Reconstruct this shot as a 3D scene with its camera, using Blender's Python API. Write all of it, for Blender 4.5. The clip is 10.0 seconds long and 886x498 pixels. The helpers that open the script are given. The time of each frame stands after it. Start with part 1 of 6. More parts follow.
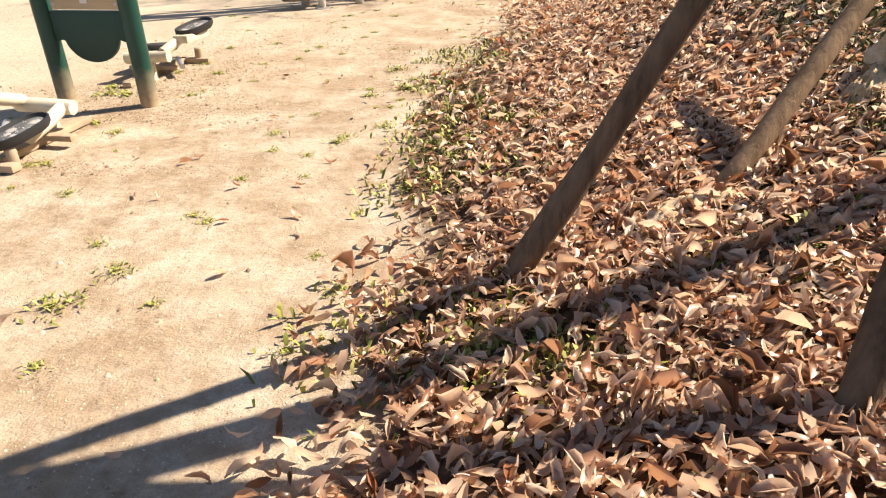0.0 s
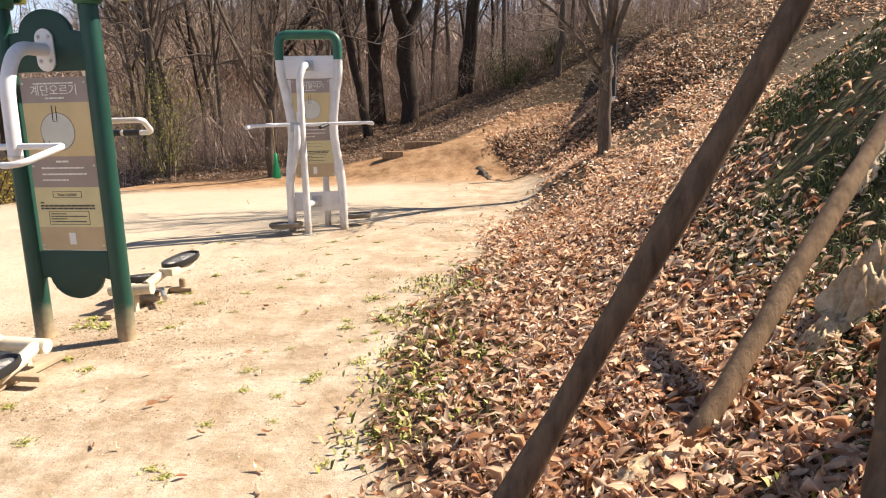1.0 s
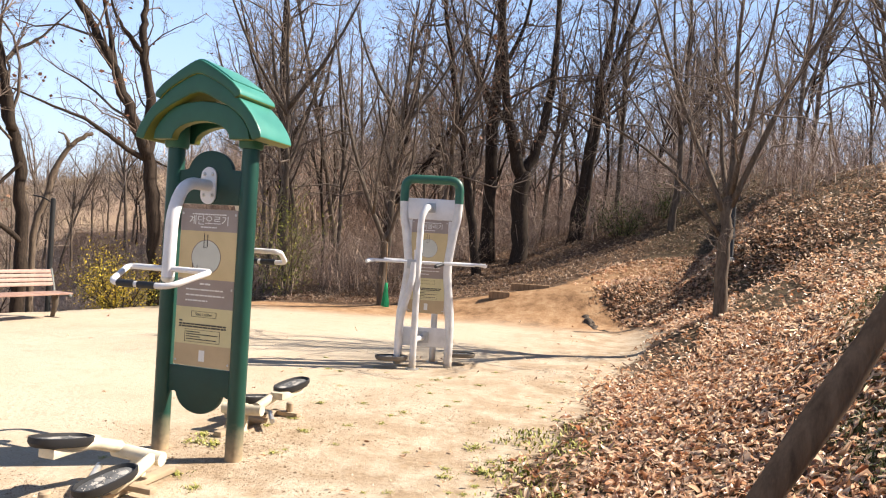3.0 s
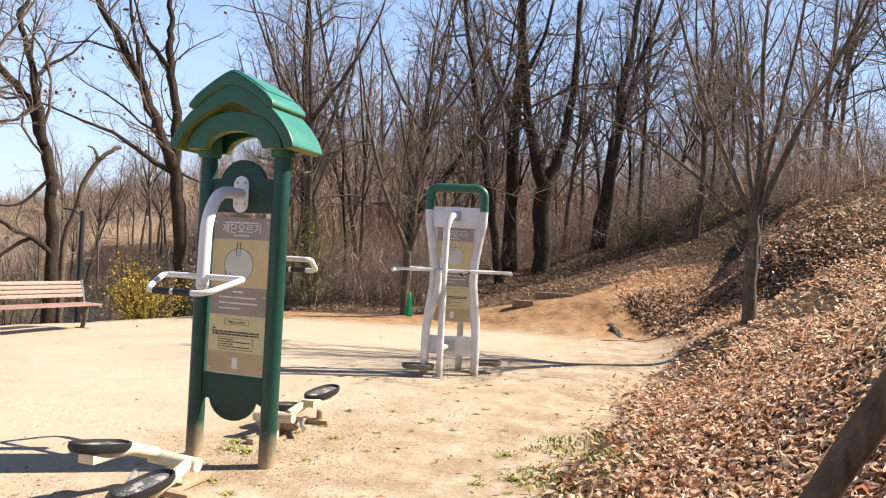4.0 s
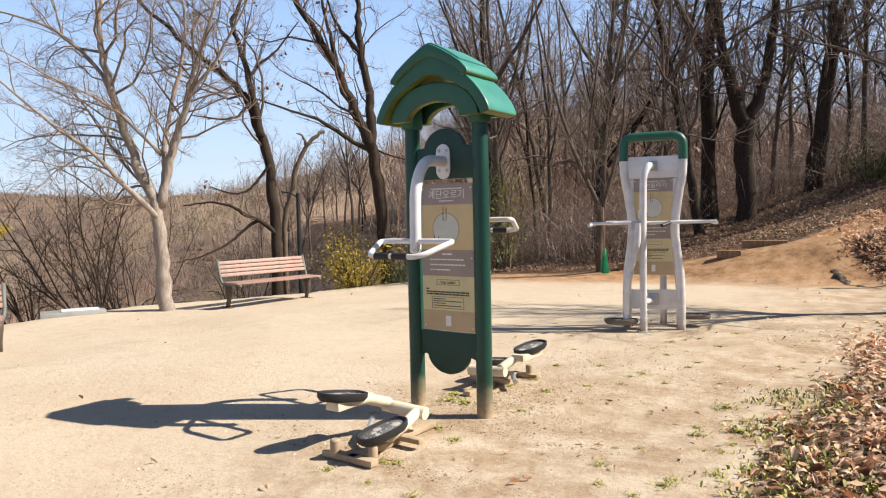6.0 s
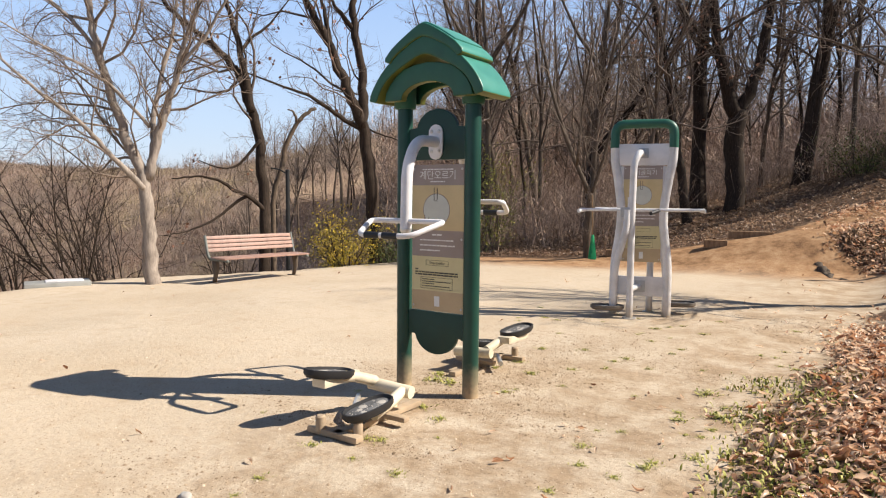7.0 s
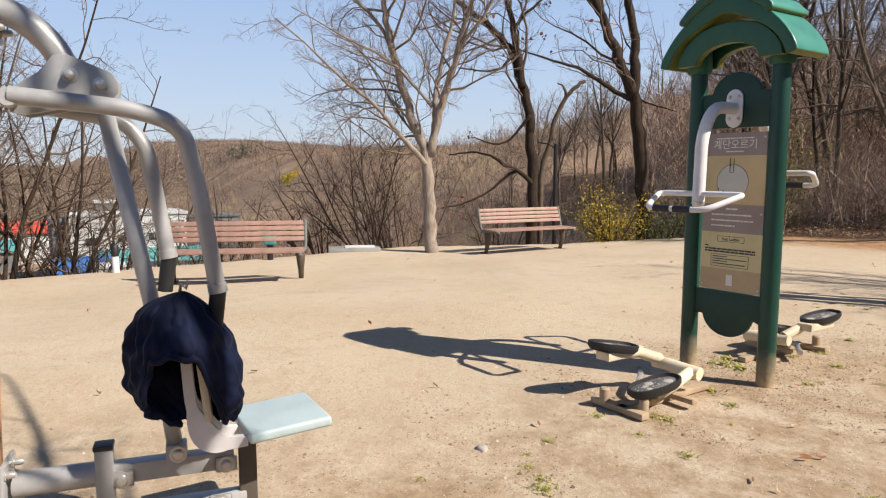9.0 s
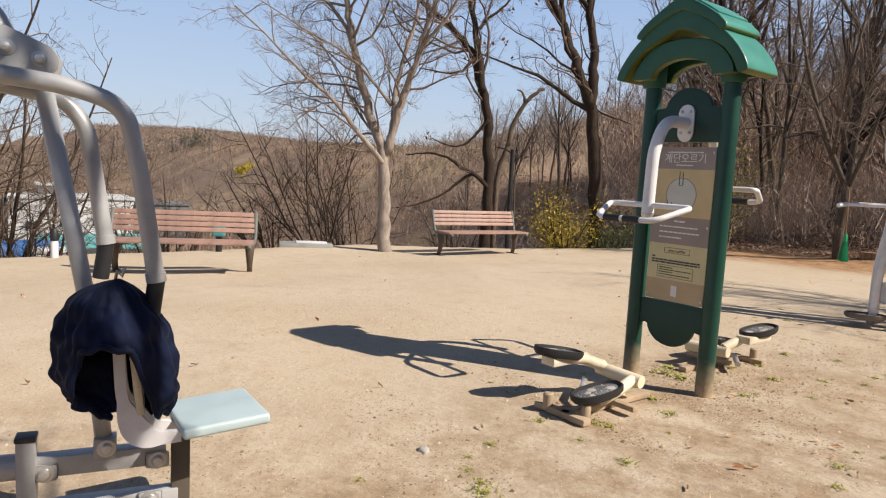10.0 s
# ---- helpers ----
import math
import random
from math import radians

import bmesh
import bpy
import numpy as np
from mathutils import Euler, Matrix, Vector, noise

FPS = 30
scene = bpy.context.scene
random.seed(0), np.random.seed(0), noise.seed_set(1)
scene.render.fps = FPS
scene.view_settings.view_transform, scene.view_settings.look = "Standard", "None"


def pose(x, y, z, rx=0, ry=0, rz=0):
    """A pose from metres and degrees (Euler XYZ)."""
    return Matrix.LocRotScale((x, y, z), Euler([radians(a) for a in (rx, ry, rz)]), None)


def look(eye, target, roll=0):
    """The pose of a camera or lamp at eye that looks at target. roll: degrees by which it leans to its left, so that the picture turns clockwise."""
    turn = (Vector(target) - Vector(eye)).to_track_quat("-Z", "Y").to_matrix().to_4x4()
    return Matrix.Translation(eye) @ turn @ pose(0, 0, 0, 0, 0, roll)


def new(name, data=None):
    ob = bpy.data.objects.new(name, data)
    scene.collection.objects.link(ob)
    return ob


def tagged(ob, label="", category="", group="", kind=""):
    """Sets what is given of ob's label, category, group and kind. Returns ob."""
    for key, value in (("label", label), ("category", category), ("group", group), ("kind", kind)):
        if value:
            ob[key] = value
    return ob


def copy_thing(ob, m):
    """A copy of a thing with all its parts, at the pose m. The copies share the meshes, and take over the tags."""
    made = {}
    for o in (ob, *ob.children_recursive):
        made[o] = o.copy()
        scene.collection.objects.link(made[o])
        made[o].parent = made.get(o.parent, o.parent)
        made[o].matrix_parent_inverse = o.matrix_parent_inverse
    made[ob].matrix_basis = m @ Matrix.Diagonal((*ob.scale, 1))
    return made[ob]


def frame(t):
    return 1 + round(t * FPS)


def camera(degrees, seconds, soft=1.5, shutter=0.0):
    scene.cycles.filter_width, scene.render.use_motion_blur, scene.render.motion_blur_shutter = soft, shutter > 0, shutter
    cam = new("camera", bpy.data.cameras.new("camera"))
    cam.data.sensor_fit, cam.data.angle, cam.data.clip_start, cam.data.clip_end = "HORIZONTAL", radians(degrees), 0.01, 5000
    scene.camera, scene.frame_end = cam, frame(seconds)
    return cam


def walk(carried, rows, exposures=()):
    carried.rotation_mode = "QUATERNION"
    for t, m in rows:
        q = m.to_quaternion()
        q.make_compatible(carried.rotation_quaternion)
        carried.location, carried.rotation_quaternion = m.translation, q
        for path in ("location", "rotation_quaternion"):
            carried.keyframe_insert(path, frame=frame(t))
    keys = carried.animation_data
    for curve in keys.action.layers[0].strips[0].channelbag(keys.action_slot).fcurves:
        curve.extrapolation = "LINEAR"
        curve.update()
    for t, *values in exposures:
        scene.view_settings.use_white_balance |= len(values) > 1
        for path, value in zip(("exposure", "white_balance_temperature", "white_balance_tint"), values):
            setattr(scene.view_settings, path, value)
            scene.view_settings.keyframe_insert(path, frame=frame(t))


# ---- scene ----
cam = camera(65.7, 10.0, 1.15)
PATH = [
    (0, (0.373, 0.21, 1.116), (0.154, 1.962, 0.176), -1.5),
    (0.5, (0.41, 0.249, 1.206), (0.228, 2.127, 0.544), -1.4),
    (1, (0.444, 0.262, 1.28), (0.254, 2.214, 0.888), -1.4),
    (1.5, (0.445, 0.246, 1.336), (0.298, 2.234, 1.166), 1.7),
    (2, (0.445, 0.237, 1.359), (0.273, 2.227, 1.268), 3.1),
    (2.5, (0.421, 0.219, 1.369), (0.089, 2.19, 1.326), 2.4),
    (3, (0.366, 0.206, 1.379), (-0.12, 2.146, 1.37), 3.4),
    (4.3, (0.303, 0.159, 1.345), (-0.291, 2.068, 1.366), 2.2),
    (4.5, (0.339, 0.122, 1.362), (-0.324, 2.009, 1.366), 1.6),
    (5, (0.299, 0.104, 1.346), (-0.53, 1.923, 1.286), 0.7),
    (5.5, (0.262, 0.088, 1.321), (-0.746, 1.813, 1.225), -0.6),
    (5.7, (0.261, 0.082, 1.319), (-0.781, 1.787, 1.231), -1.5),
    (7, (0.254, 0.062, 1.31), (-0.753, 1.784, 1.157), 0.5),
    (7.5, (0.248, 0.081, 1.318), (-0.768, 1.797, 1.17), 0.3),
    (8, (0.241, 0.053, 1.314), (-0.789, 1.76, 1.159), 1.1),
    (8.5, (0.179, -0.028, 1.308), (-1.163, 1.445, 1.142), 0.4),
    (9, (0.137, -0.059, 1.295), (-1.421, 1.174, 1.066), 0.0),
    (9.5, (0.116, -0.072, 1.294), (-1.525, 1.046, 1.053), -1.2),
    (10, (0.129, -0.033, 1.288), (-1.342, 1.303, 1.065), 3.0),
]
EXPOSURES = [(0.0, 1.18, 7100, 12), (2.5, 1.28, 6850, 12), (3.2, 1.22, 6800, 11), (4.5, 1.05, 6800, 11), (5.5, 0.94, 6650, 10), (7.5, 0.76, 6750, 11), (9.0, 0.58, 6800, 12), (10.0, 0.50, 6800, 12)]
walk(cam, [(t, look(eye, target, roll)) for t, eye, target, roll in PATH], EXPOSURES)

# ---- sky, sun ----
SUN_ELEV, SUN_AZ = radians(42.0), radians(64.0)
world = bpy.data.worlds.new("sky")
scene.world = world
world.use_nodes = True
wn = world.node_tree.nodes
sky = wn.new("ShaderNodeTexSky")
sky.sky_type, sky.sun_disc = "NISHITA", False
sky.sun_elevation, sky.sun_rotation = SUN_ELEV, SUN_AZ
sky.air_density, sky.dust_density, sky.ozone_density = 1.0, 0.5, 2.6
wn["Background"].inputs["Strength"].default_value = 0.079
tint = wn.new("ShaderNodeMix")
tint.data_type, tint.blend_type = "RGBA", "MULTIPLY"
tint.inputs[0].default_value, tint.inputs[7].default_value = 1.0, (1.03, 1.0, 1.01, 1)
world.node_tree.links.new(sky.outputs["Color"], tint.inputs[6])
# hazy pale horizon under a deep blue zenith
place = wn.new("ShaderNodeTexCoord")
split = wn.new("ShaderNodeSeparateXYZ")
world.node_tree.links.new(place.outputs["Generated"], split.inputs[0])
grade = wn.new("ShaderNodeValToRGB")
stops = ((0.0, (0.60, 0.69, 0.80)), (0.10, (0.51, 0.66, 0.87)), (0.27, (0.36, 0.54, 0.87)), (0.55, (0.11, 0.18, 0.35)), (1.0, (0.035, 0.065, 0.15)))
while len(grade.color_ramp.elements) < len(stops):
    grade.color_ramp.elements.new(0.5)
for stop, (where, colour) in zip(grade.color_ramp.elements, stops):
    stop.position, stop.color = where, (*colour, 1)
world.node_tree.links.new(split.outputs[2], grade.inputs["Fac"])
lift = wn.new("ShaderNodeMix")
lift.data_type, lift.blend_type = "RGBA", "MULTIPLY"
lift.inputs[0].default_value, lift.inputs[7].default_value = 1.0, (8.8, 8.8, 8.8, 1)
world.node_tree.links.new(grade.outputs["Color"], lift.inputs[6])
haze = wn.new("ShaderNodeMix")
haze.data_type = "RGBA"
haze.inputs[0].default_value = 0.88
world.node_tree.links.new(tint.outputs[2], haze.inputs[6])
world.node_tree.links.new(lift.outputs[2], haze.inputs[7])
world.node_tree.links.new(haze.outputs[2], wn["Background"].inputs["Color"])
sun = new("sun", bpy.data.lights.new("sun", "SUN"))
sun.data.energy, sun.data.angle, sun.data.color = 5.0, radians(0.45), (1.0, 0.94, 0.85)
SUN_WAY = Vector((math.sin(SUN_AZ) * math.cos(SUN_ELEV), math.cos(SUN_AZ) * math.cos(SUN_ELEV), math.sin(SUN_ELEV)))
sun.matrix_world = look(SUN_WAY * 50, (0, 0, 0))


# ---- materials ----
class Mat:
    """A node material with a few shorthands."""

    def __init__(self, name, rough=0.7, metal=0.0, spec=0.4):
        self.m = bpy.data.materials.new(name)
        self.m.use_nodes = True
        self.t = self.m.node_tree
        self.b = self.t.nodes["Principled BSDF"]
        self.b.inputs["Roughness"].default_value = rough
        self.b.inputs["Metallic"].default_value = metal
        self.b.inputs["Specular IOR Level"].default_value = spec
        self.co = self.t.nodes.new("ShaderNodeTexCoord").outputs["Object"]

    def node(self, kind, **values):
        n = self.t.nodes.new(kind)
        for key, value in values.items():
            n.inputs[key.replace("_", " ")].default_value = value
        return n

    def link(self, a, b):
        self.t.links.new(a, b)

    def noise(self, scale, detail=4.0, rough=0.6, co=None):
        n = self.node("ShaderNodeTexNoise", Scale=scale, Detail=detail, Roughness=rough)
        self.link(co or self.co, n.inputs["Vector"])
        return n.outputs["Fac"]

    def ramp(self, fac, *stops):
        n = self.t.nodes.new("ShaderNodeValToRGB")
        e = n.color_ramp.elements
        while len(e) < len(stops):
            e.new(0.5)
        for k, (at, col) in enumerate(stops):
            e[k].position = at
            e[k].color = (*col, 1) if len(col) == 3 else col
        self.link(fac, n.inputs["Fac"])
        return n.outputs["Color"]

    def mix(self, fac, a, b, blend="MIX"):
        n = self.t.nodes.new("ShaderNodeMix")
        n.data_type, n.blend_type = "RGBA", blend
        for value, k in ((fac, 0), (a, 6), (b, 7)):
            if isinstance(value, (int, float)):
                n.inputs[k].default_value = value
            elif isinstance(value, tuple):
                n.inputs[k].default_value = (*value, 1)
            else:
                self.link(value, n.inputs[k])
        return n.outputs[2]

    def math(self, op, a, b=0.0):
        n = self.t.nodes.new("ShaderNodeMath")
        n.operation = op
        for k, value in enumerate((a, b)):
            if isinstance(value, (int, float)):
                n.inputs[k].default_value = value
            else:
                self.link(value, n.inputs[k])
        return n.outputs[0]

    def attr(self, name):
        n = self.t.nodes.new("ShaderNodeAttribute")
        n.attribute_name = name
        return n.outputs["Fac"]

    def island(self):
        return self.t.nodes.new("ShaderNodeNewGeometry").outputs["Random Per Island"]

    def chance(self):
        return self.t.nodes.new("ShaderNodeObjectInfo").outputs["Random"]

    def colour(self, out):
        if isinstance(out, tuple):
            self.b.inputs["Base Color"].default_value = (*out, 1)
        else:
            self.link(out, self.b.inputs["Base Color"])
        return self

    def bump(self, height, strength=0.3, distance=0.01):
        n = self.node("ShaderNodeBump", Strength=strength, Distance=distance)
        self.link(height, n.inputs["Height"])
        self.link(n.outputs["Normal"], self.b.inputs["Normal"])
        return self

    def roughness(self, out):
        self.link(out, self.b.inputs["Roughness"])
        return self


def paint(name, colour, rough=0.45, worn=0.08, metal=0.0, scale=9.0):
    """Painted or plain surface with faint dirt at two scales."""
    m = Mat(name, rough, metal)
    big, fine = m.noise(scale * 0.5, 5), m.noise(scale * 14, 3)
    dark = tuple(c * (1 - 3 * worn) for c in colour)
    light = tuple(min(1, c * (1 + worn)) for c in colour)
    c = m.ramp(big, (0.3, dark), (0.55, colour), (0.75, light))
    c = m.mix(m.math("MULTIPLY", m.math("GREATER_THAN", fine, 0.66), 0.35), c, tuple(x * 0.6 for x in colour))
    m.colour(c)
    m.roughness(m.math("ADD", m.math("MULTIPLY", big, 0.3), rough - 0.15))
    return m.bump(fine, 0.08, 0.002).m


def bark(name, dark, light, scale=7.0):
    m = Mat(name, 0.9, 0, 0.2)
    mp = m.node("ShaderNodeMapping")
    mp.inputs["Scale"].default_value = (1, 1, 0.18)
    m.link(m.co, mp.inputs["Vector"])
    ridge = m.noise(scale * 5, 6, 0.7, mp.outputs["Vector"])
    big = m.noise(scale * 0.35, 3)
    c = m.ramp(ridge, (0.32, dark), (0.62, light))
    c = m.mix(m.math("MULTIPLY", big, 0.5), c, tuple(0.55 * (a + b) for a, b in zip(dark, light)))
    tint = m.mix(m.chance(), (0.75, 0.75, 0.75), (1.15, 1.1, 1.05))
    m.colour(m.mix(1.0, c, tint, "MULTIPLY"))
    return m.bump(ridge, 0.6, 0.012).m


def leaf_paint(name, *stops, patches=None):
    """Leaves or twigs that differ one by one; patches: (scale, colour) tints whole stretches of them."""
    m = Mat(name, 0.6, 0, 0.3)
    c = m.ramp(m.island(), *stops)
    for scale, tone in patches or ():
        c = m.mix(m.ramp(m.noise(scale, 4, 0.65), (0.46, (0, 0, 0)), (0.6, (0.8, 0.8, 0.8))), c, tone)
    m.colour(c)
    return m.m


RUST = leaf_paint("withered", (0.0, (0.11, 0.045, 0.024)), (0.6, (0.27, 0.12, 0.065)), (1.0, (0.42, 0.22, 0.125)))
BARK_DARK = bark("dark_bark", (0.009, 0.0065, 0.005), (0.062, 0.043, 0.031))
BARK_GREY = bark("grey_bark", (0.04, 0.031, 0.024), (0.17, 0.128, 0.095))
TWIG = bark("twig_bark", (0.10, 0.077, 0.061), (0.27, 0.212, 0.17))
TWIG_DARK = bark("dark_twig_bark", (0.07, 0.052, 0.042), (0.20, 0.15, 0.118))
BARK_PALE = bark("pale_bark", (0.16, 0.13, 0.108), (0.43, 0.365, 0.31), 5.0)


# ---- ground ----
def smooth(a, b, v):
    k = np.clip((v - a) / (b - a), 0, 1)
    return k * k * (3 - 2 * k)


def wave(x, y, scale, seed):
    """Cheap smooth noise from a few crossed sines, about -1 to 1."""
    r = np.random.RandomState(seed)
    out = 0
    for k in range(5):
        a, p, f = r.rand() * 6.3, r.rand() * 6.3, (0.7 + 0.9 * r.rand()) / scale
        out = out + np.sin(f * (x * math.cos(a) + y * math.sin(a)) + p)
    return out / 3.2


def toe(y):
    """Where the leafy bank begins."""
    return -0.14 + 0.13 * np.exp(-((y - 1.9) / 0.6) ** 2) - 0.08 * smooth(1.8, 3.5, y) + 0.13 * smooth(3.5, 5.5, y) + 0.42 * smooth(5, 7.5, y) + 0.25 * smooth(8, 11, y) - 0.42 * np.clip(y - 12.2, 0, 1.5) + 0.12 * np.clip(y - 13.7, 0, 10)


def brink(y):
    """Where the clearing ends and the valley begins."""
    return -10.95 + 0.66 * np.clip(y - 7.5, 0, 6.2) - 1.1 * np.clip(y - 15.5, 0, 40) - 0.4 * np.clip(-y - 1, 0, 30)


def height(x, y):
    x, y = np.asarray(x, float), np.asarray(y, float)
    d = np.clip(x - toe(y) - 0.10 * wave(x, y, 0.8, 3), 0, 80)
    knee = 2.1 - 0.55 * smooth(2.8, 5, y) - 0.75 * smooth(4, 9, y)
    bank = 0.15 * d + (0.67 - 0.515 * smooth(6, 10, y)) * 0.42 * np.logaddexp(0, (d - knee) / 0.42) + 0.224 * np.clip(y - 7.8, 0, 13.4) * smooth(-1.82, 3.8, d) * smooth(-0.4 * smooth(10, 12, y), 0.9 + 2.6 * smooth(10, 13, y), d)
    crest = 3.3 + 2.75 * smooth(7.5, 13, y) - 0.39 * np.clip(y - 14, 0, 10)
    bank = bank - 0.35 * np.logaddexp(0, (bank - crest) / 0.35)
    # the earth ramp of the path, and the wood's floor that climbs behind it
    ramp = (0.26 + 0.165 * np.clip(x + 3, 0, 6.5)) * smooth(12.5 + 0.25 * np.clip(x + 1, 0, 4), 14.3 + 0.3 * np.clip(x + 1, 0, 5), y) * smooth(-6.5, -2.6, x)
    wood = np.clip(y - 15.3, 0, 9) * (0.12 + 0.035 * np.clip(x + 2.6, 0, 6)) * smooth(-9, -3, x)
    back = ramp + wood
    z = np.logaddexp(bank / 0.16, back / 0.16) * 0.16 - 0.11 * np.exp(-((bank - back) / 0.3) ** 2)
    tilt = -0.2 * smooth(-4.5, -10, x) * (1 - smooth(10, 16, y))
    over = np.clip(brink(y) - x, 0, 4000)
    drop = -9.6 * (1 - np.exp(-over / 14.0))
    far = np.hypot(x, y)
    bearing = x / np.maximum(y, 1.0)
    hill = (15 + 7 * smooth(-1.25, -0.6, bearing)) * smooth(26, 100, 0.62 * y + 0.30 * -x * (y > 0)) * smooth(20, 60, y + 0.15 * x) * smooth(0, 30, over)
    shoulder = 0.09 * np.clip(y - 25, 0, 75) * smooth(-0.78, -0.42, bearing) * (1 - smooth(0.0, 0.16, bearing))
    ridge = 12.5 * smooth(230, 620, far) * (0.62 + 0.62 * wave(x, y, 95, 11) + 0.2 * wave(x, y, 32, 12)) * smooth(-20, -140, x)
    rise = 5 * smooth(35, 95, y) * smooth(-75, -25, x) * (1 - smooth(-14, 0, x))
    rough = 0.012 * wave(x, y, 0.35, 5) + 0.02 * wave(x, y, 1.7, 6) + 0.05 * wave(x, y, 1.1, 8) * smooth(0.3, 2.5, d)
    rough = rough + 0.14 * wave(x, y, 1.5, 63) * smooth(0.6, 2.2, d) * smooth(6, 9, y)
    rough = rough + 0.045 * wave(x, y, 0.32, 66) * smooth(12.7, 13.4, y) * smooth(-3.5, -2, x) * (1 - smooth(14.2, 15, y))
    rough = rough + 0.25 * wave(x, y, 6, 9) * smooth(1, 10, over) + 0.12 * wave(x, y, 3, 10) * smooth(14, 20, y)
    return z + tilt + drop + hill + shoulder + ridge + rise + rough


def ground_z(x, y):
    return float(height(x, y))


def path_mid(y):
    """The middle line of the earth path that climbs into the wood."""
    return -1.4 + 0.25 * (y - 12) + 0.6 * np.clip(y - 14.2, 0, 4)


def sand_mask(x, y):
    edge = x - toe(y) + 0.4 * wave(x, y, 1.3, 64) * smooth(8.5, 11, y) + 0.16 * wave(x, y, 0.5, 21) + 0.10 * wave(x, y, 0.17, 22)
    right = 1 - smooth(-0.12, 0.3, edge)
    left = smooth(-0.9, 0.15, x - brink(y) + 0.25 * wave(x, y, 0.9, 23))
    back_line = 12.6 + 0.35 * (x + 3) * (x > -3) - 0.25 * np.clip(-6 - x, 0, 9) + 0.3 * wave(x, y, 1.0, 24)
    back = 1 - smooth(-0.2, 0.9, y - back_line - 0.8)
    trail = smooth(1.3, 0.6, np.abs(x - path_mid(y)) * 0.95) * (1 - smooth(15.5, 18.5, y)) * smooth(9, 11, y)
    return np.clip(np.maximum(right * left * back, trail * 0.9), 0, 1)


def trail_mask(x, y):
    return smooth(11.8, 13.2, y + 0.25 * wave(x, y, 0.8, 25))


def ground_material():
    m = Mat("earth", 0.95, 0, 0.15)
    sand = m.attr("sand")
    red = m.attr("red")
    moss = m.attr("moss")
    valley = m.attr("valley")
    fine, mid, big = m.noise(160, 3), m.noise(22, 5), m.noise(1.1, 4)
    s = m.ramp(big, (0.3, (0.46, 0.38, 0.285)), (0.55, (0.54, 0.46, 0.36)), (0.75, (0.61, 0.53, 0.43)))
    patch = m.ramp(m.noise(0.55, 6, 0.7), (0.46, (0, 0, 0)), (0.68, (0.6, 0.6, 0.6)))
    s = m.mix(patch, s, (0.40, 0.30, 0.195))
    s = m.mix(m.ramp(m.noise(4.5, 6, 0.75), (0.5, (0, 0, 0)), (0.72, (0.55, 0.55, 0.55))), s, (0.37, 0.265, 0.165))
    worn = m.attr("worn")
    bare = m.math("MULTIPLY", worn, m.ramp(m.noise(2.2, 7, 0.75), (0.4, (0, 0, 0)), (0.58, (0.95, 0.95, 0.95))))
    s = m.mix(bare, s, m.ramp(m.noise(14, 6, 0.75), (0.35, (0.19, 0.125, 0.075)), (0.65, (0.37, 0.265, 0.17))))
    s = m.mix(m.math("MULTIPLY", mid, 0.45), s, (0.44, 0.335, 0.215))
    s = m.mix(m.ramp(fine, (0.54, (0, 0, 0)), (0.70, (0.7, 0.7, 0.7))), s, (0.27, 0.195, 0.13))
    s = m.mix(m.ramp(m.noise(48, 5, 0.75), (0.56, (0, 0, 0)), (0.66, (0.5, 0.5, 0.5))), s, (0.25, 0.18, 0.12))
    s = m.mix(red, s, m.ramp(m.noise(3.5, 7, 0.75), (0.3, (0.13, 0.07, 0.036)), (0.48, (0.31, 0.175, 0.088)), (0.7, (0.46, 0.30, 0.17))))
    soil = m.ramp(mid, (0.3, (0.035, 0.022, 0.014)), (0.6, (0.13, 0.08, 0.05)), (0.8, (0.27, 0.18, 0.115)))
    green = m.ramp(m.noise(60, 4), (0.35, (0.03, 0.035, 0.012)), (0.7, (0.12, 0.135, 0.04)))
    soil = m.mix(m.math("MULTIPLY", moss, m.ramp(mid, (0.42, (0, 0, 0)), (0.55, (1, 1, 1)))), soil, green)
    dry = m.ramp(m.noise(0.09, 6, 0.7), (0.32, (0.17, 0.125, 0.098)), (0.5, (0.26, 0.19, 0.14)), (0.68, (0.43, 0.325, 0.205)))
    dry = m.mix(m.math("MULTIPLY", m.noise(0.9, 8, 0.8), 0.6), dry, (0.19, 0.13, 0.10))
    dry = m.mix(m.ramp(m.noise(5, 6, 0.8), (0.45, (0, 0, 0)), (0.65, (0.5, 0.5, 0.5))), dry, (0.13, 0.09, 0.065))
    c = m.mix(valley, soil, dry)
    edge = m.math("ADD", sand, m.math("MULTIPLY", m.math("SUBTRACT", m.noise(9, 5), 0.5), 0.9))
    c = m.mix(m.ramp(edge, (0.38, (0, 0, 0)), (0.62, (1, 1, 1))), c, s)
    m.colour(c)
    return m.bump(m.math("ADD", m.math("MULTIPLY", fine, 0.35), mid), 0.5, 0.02).m


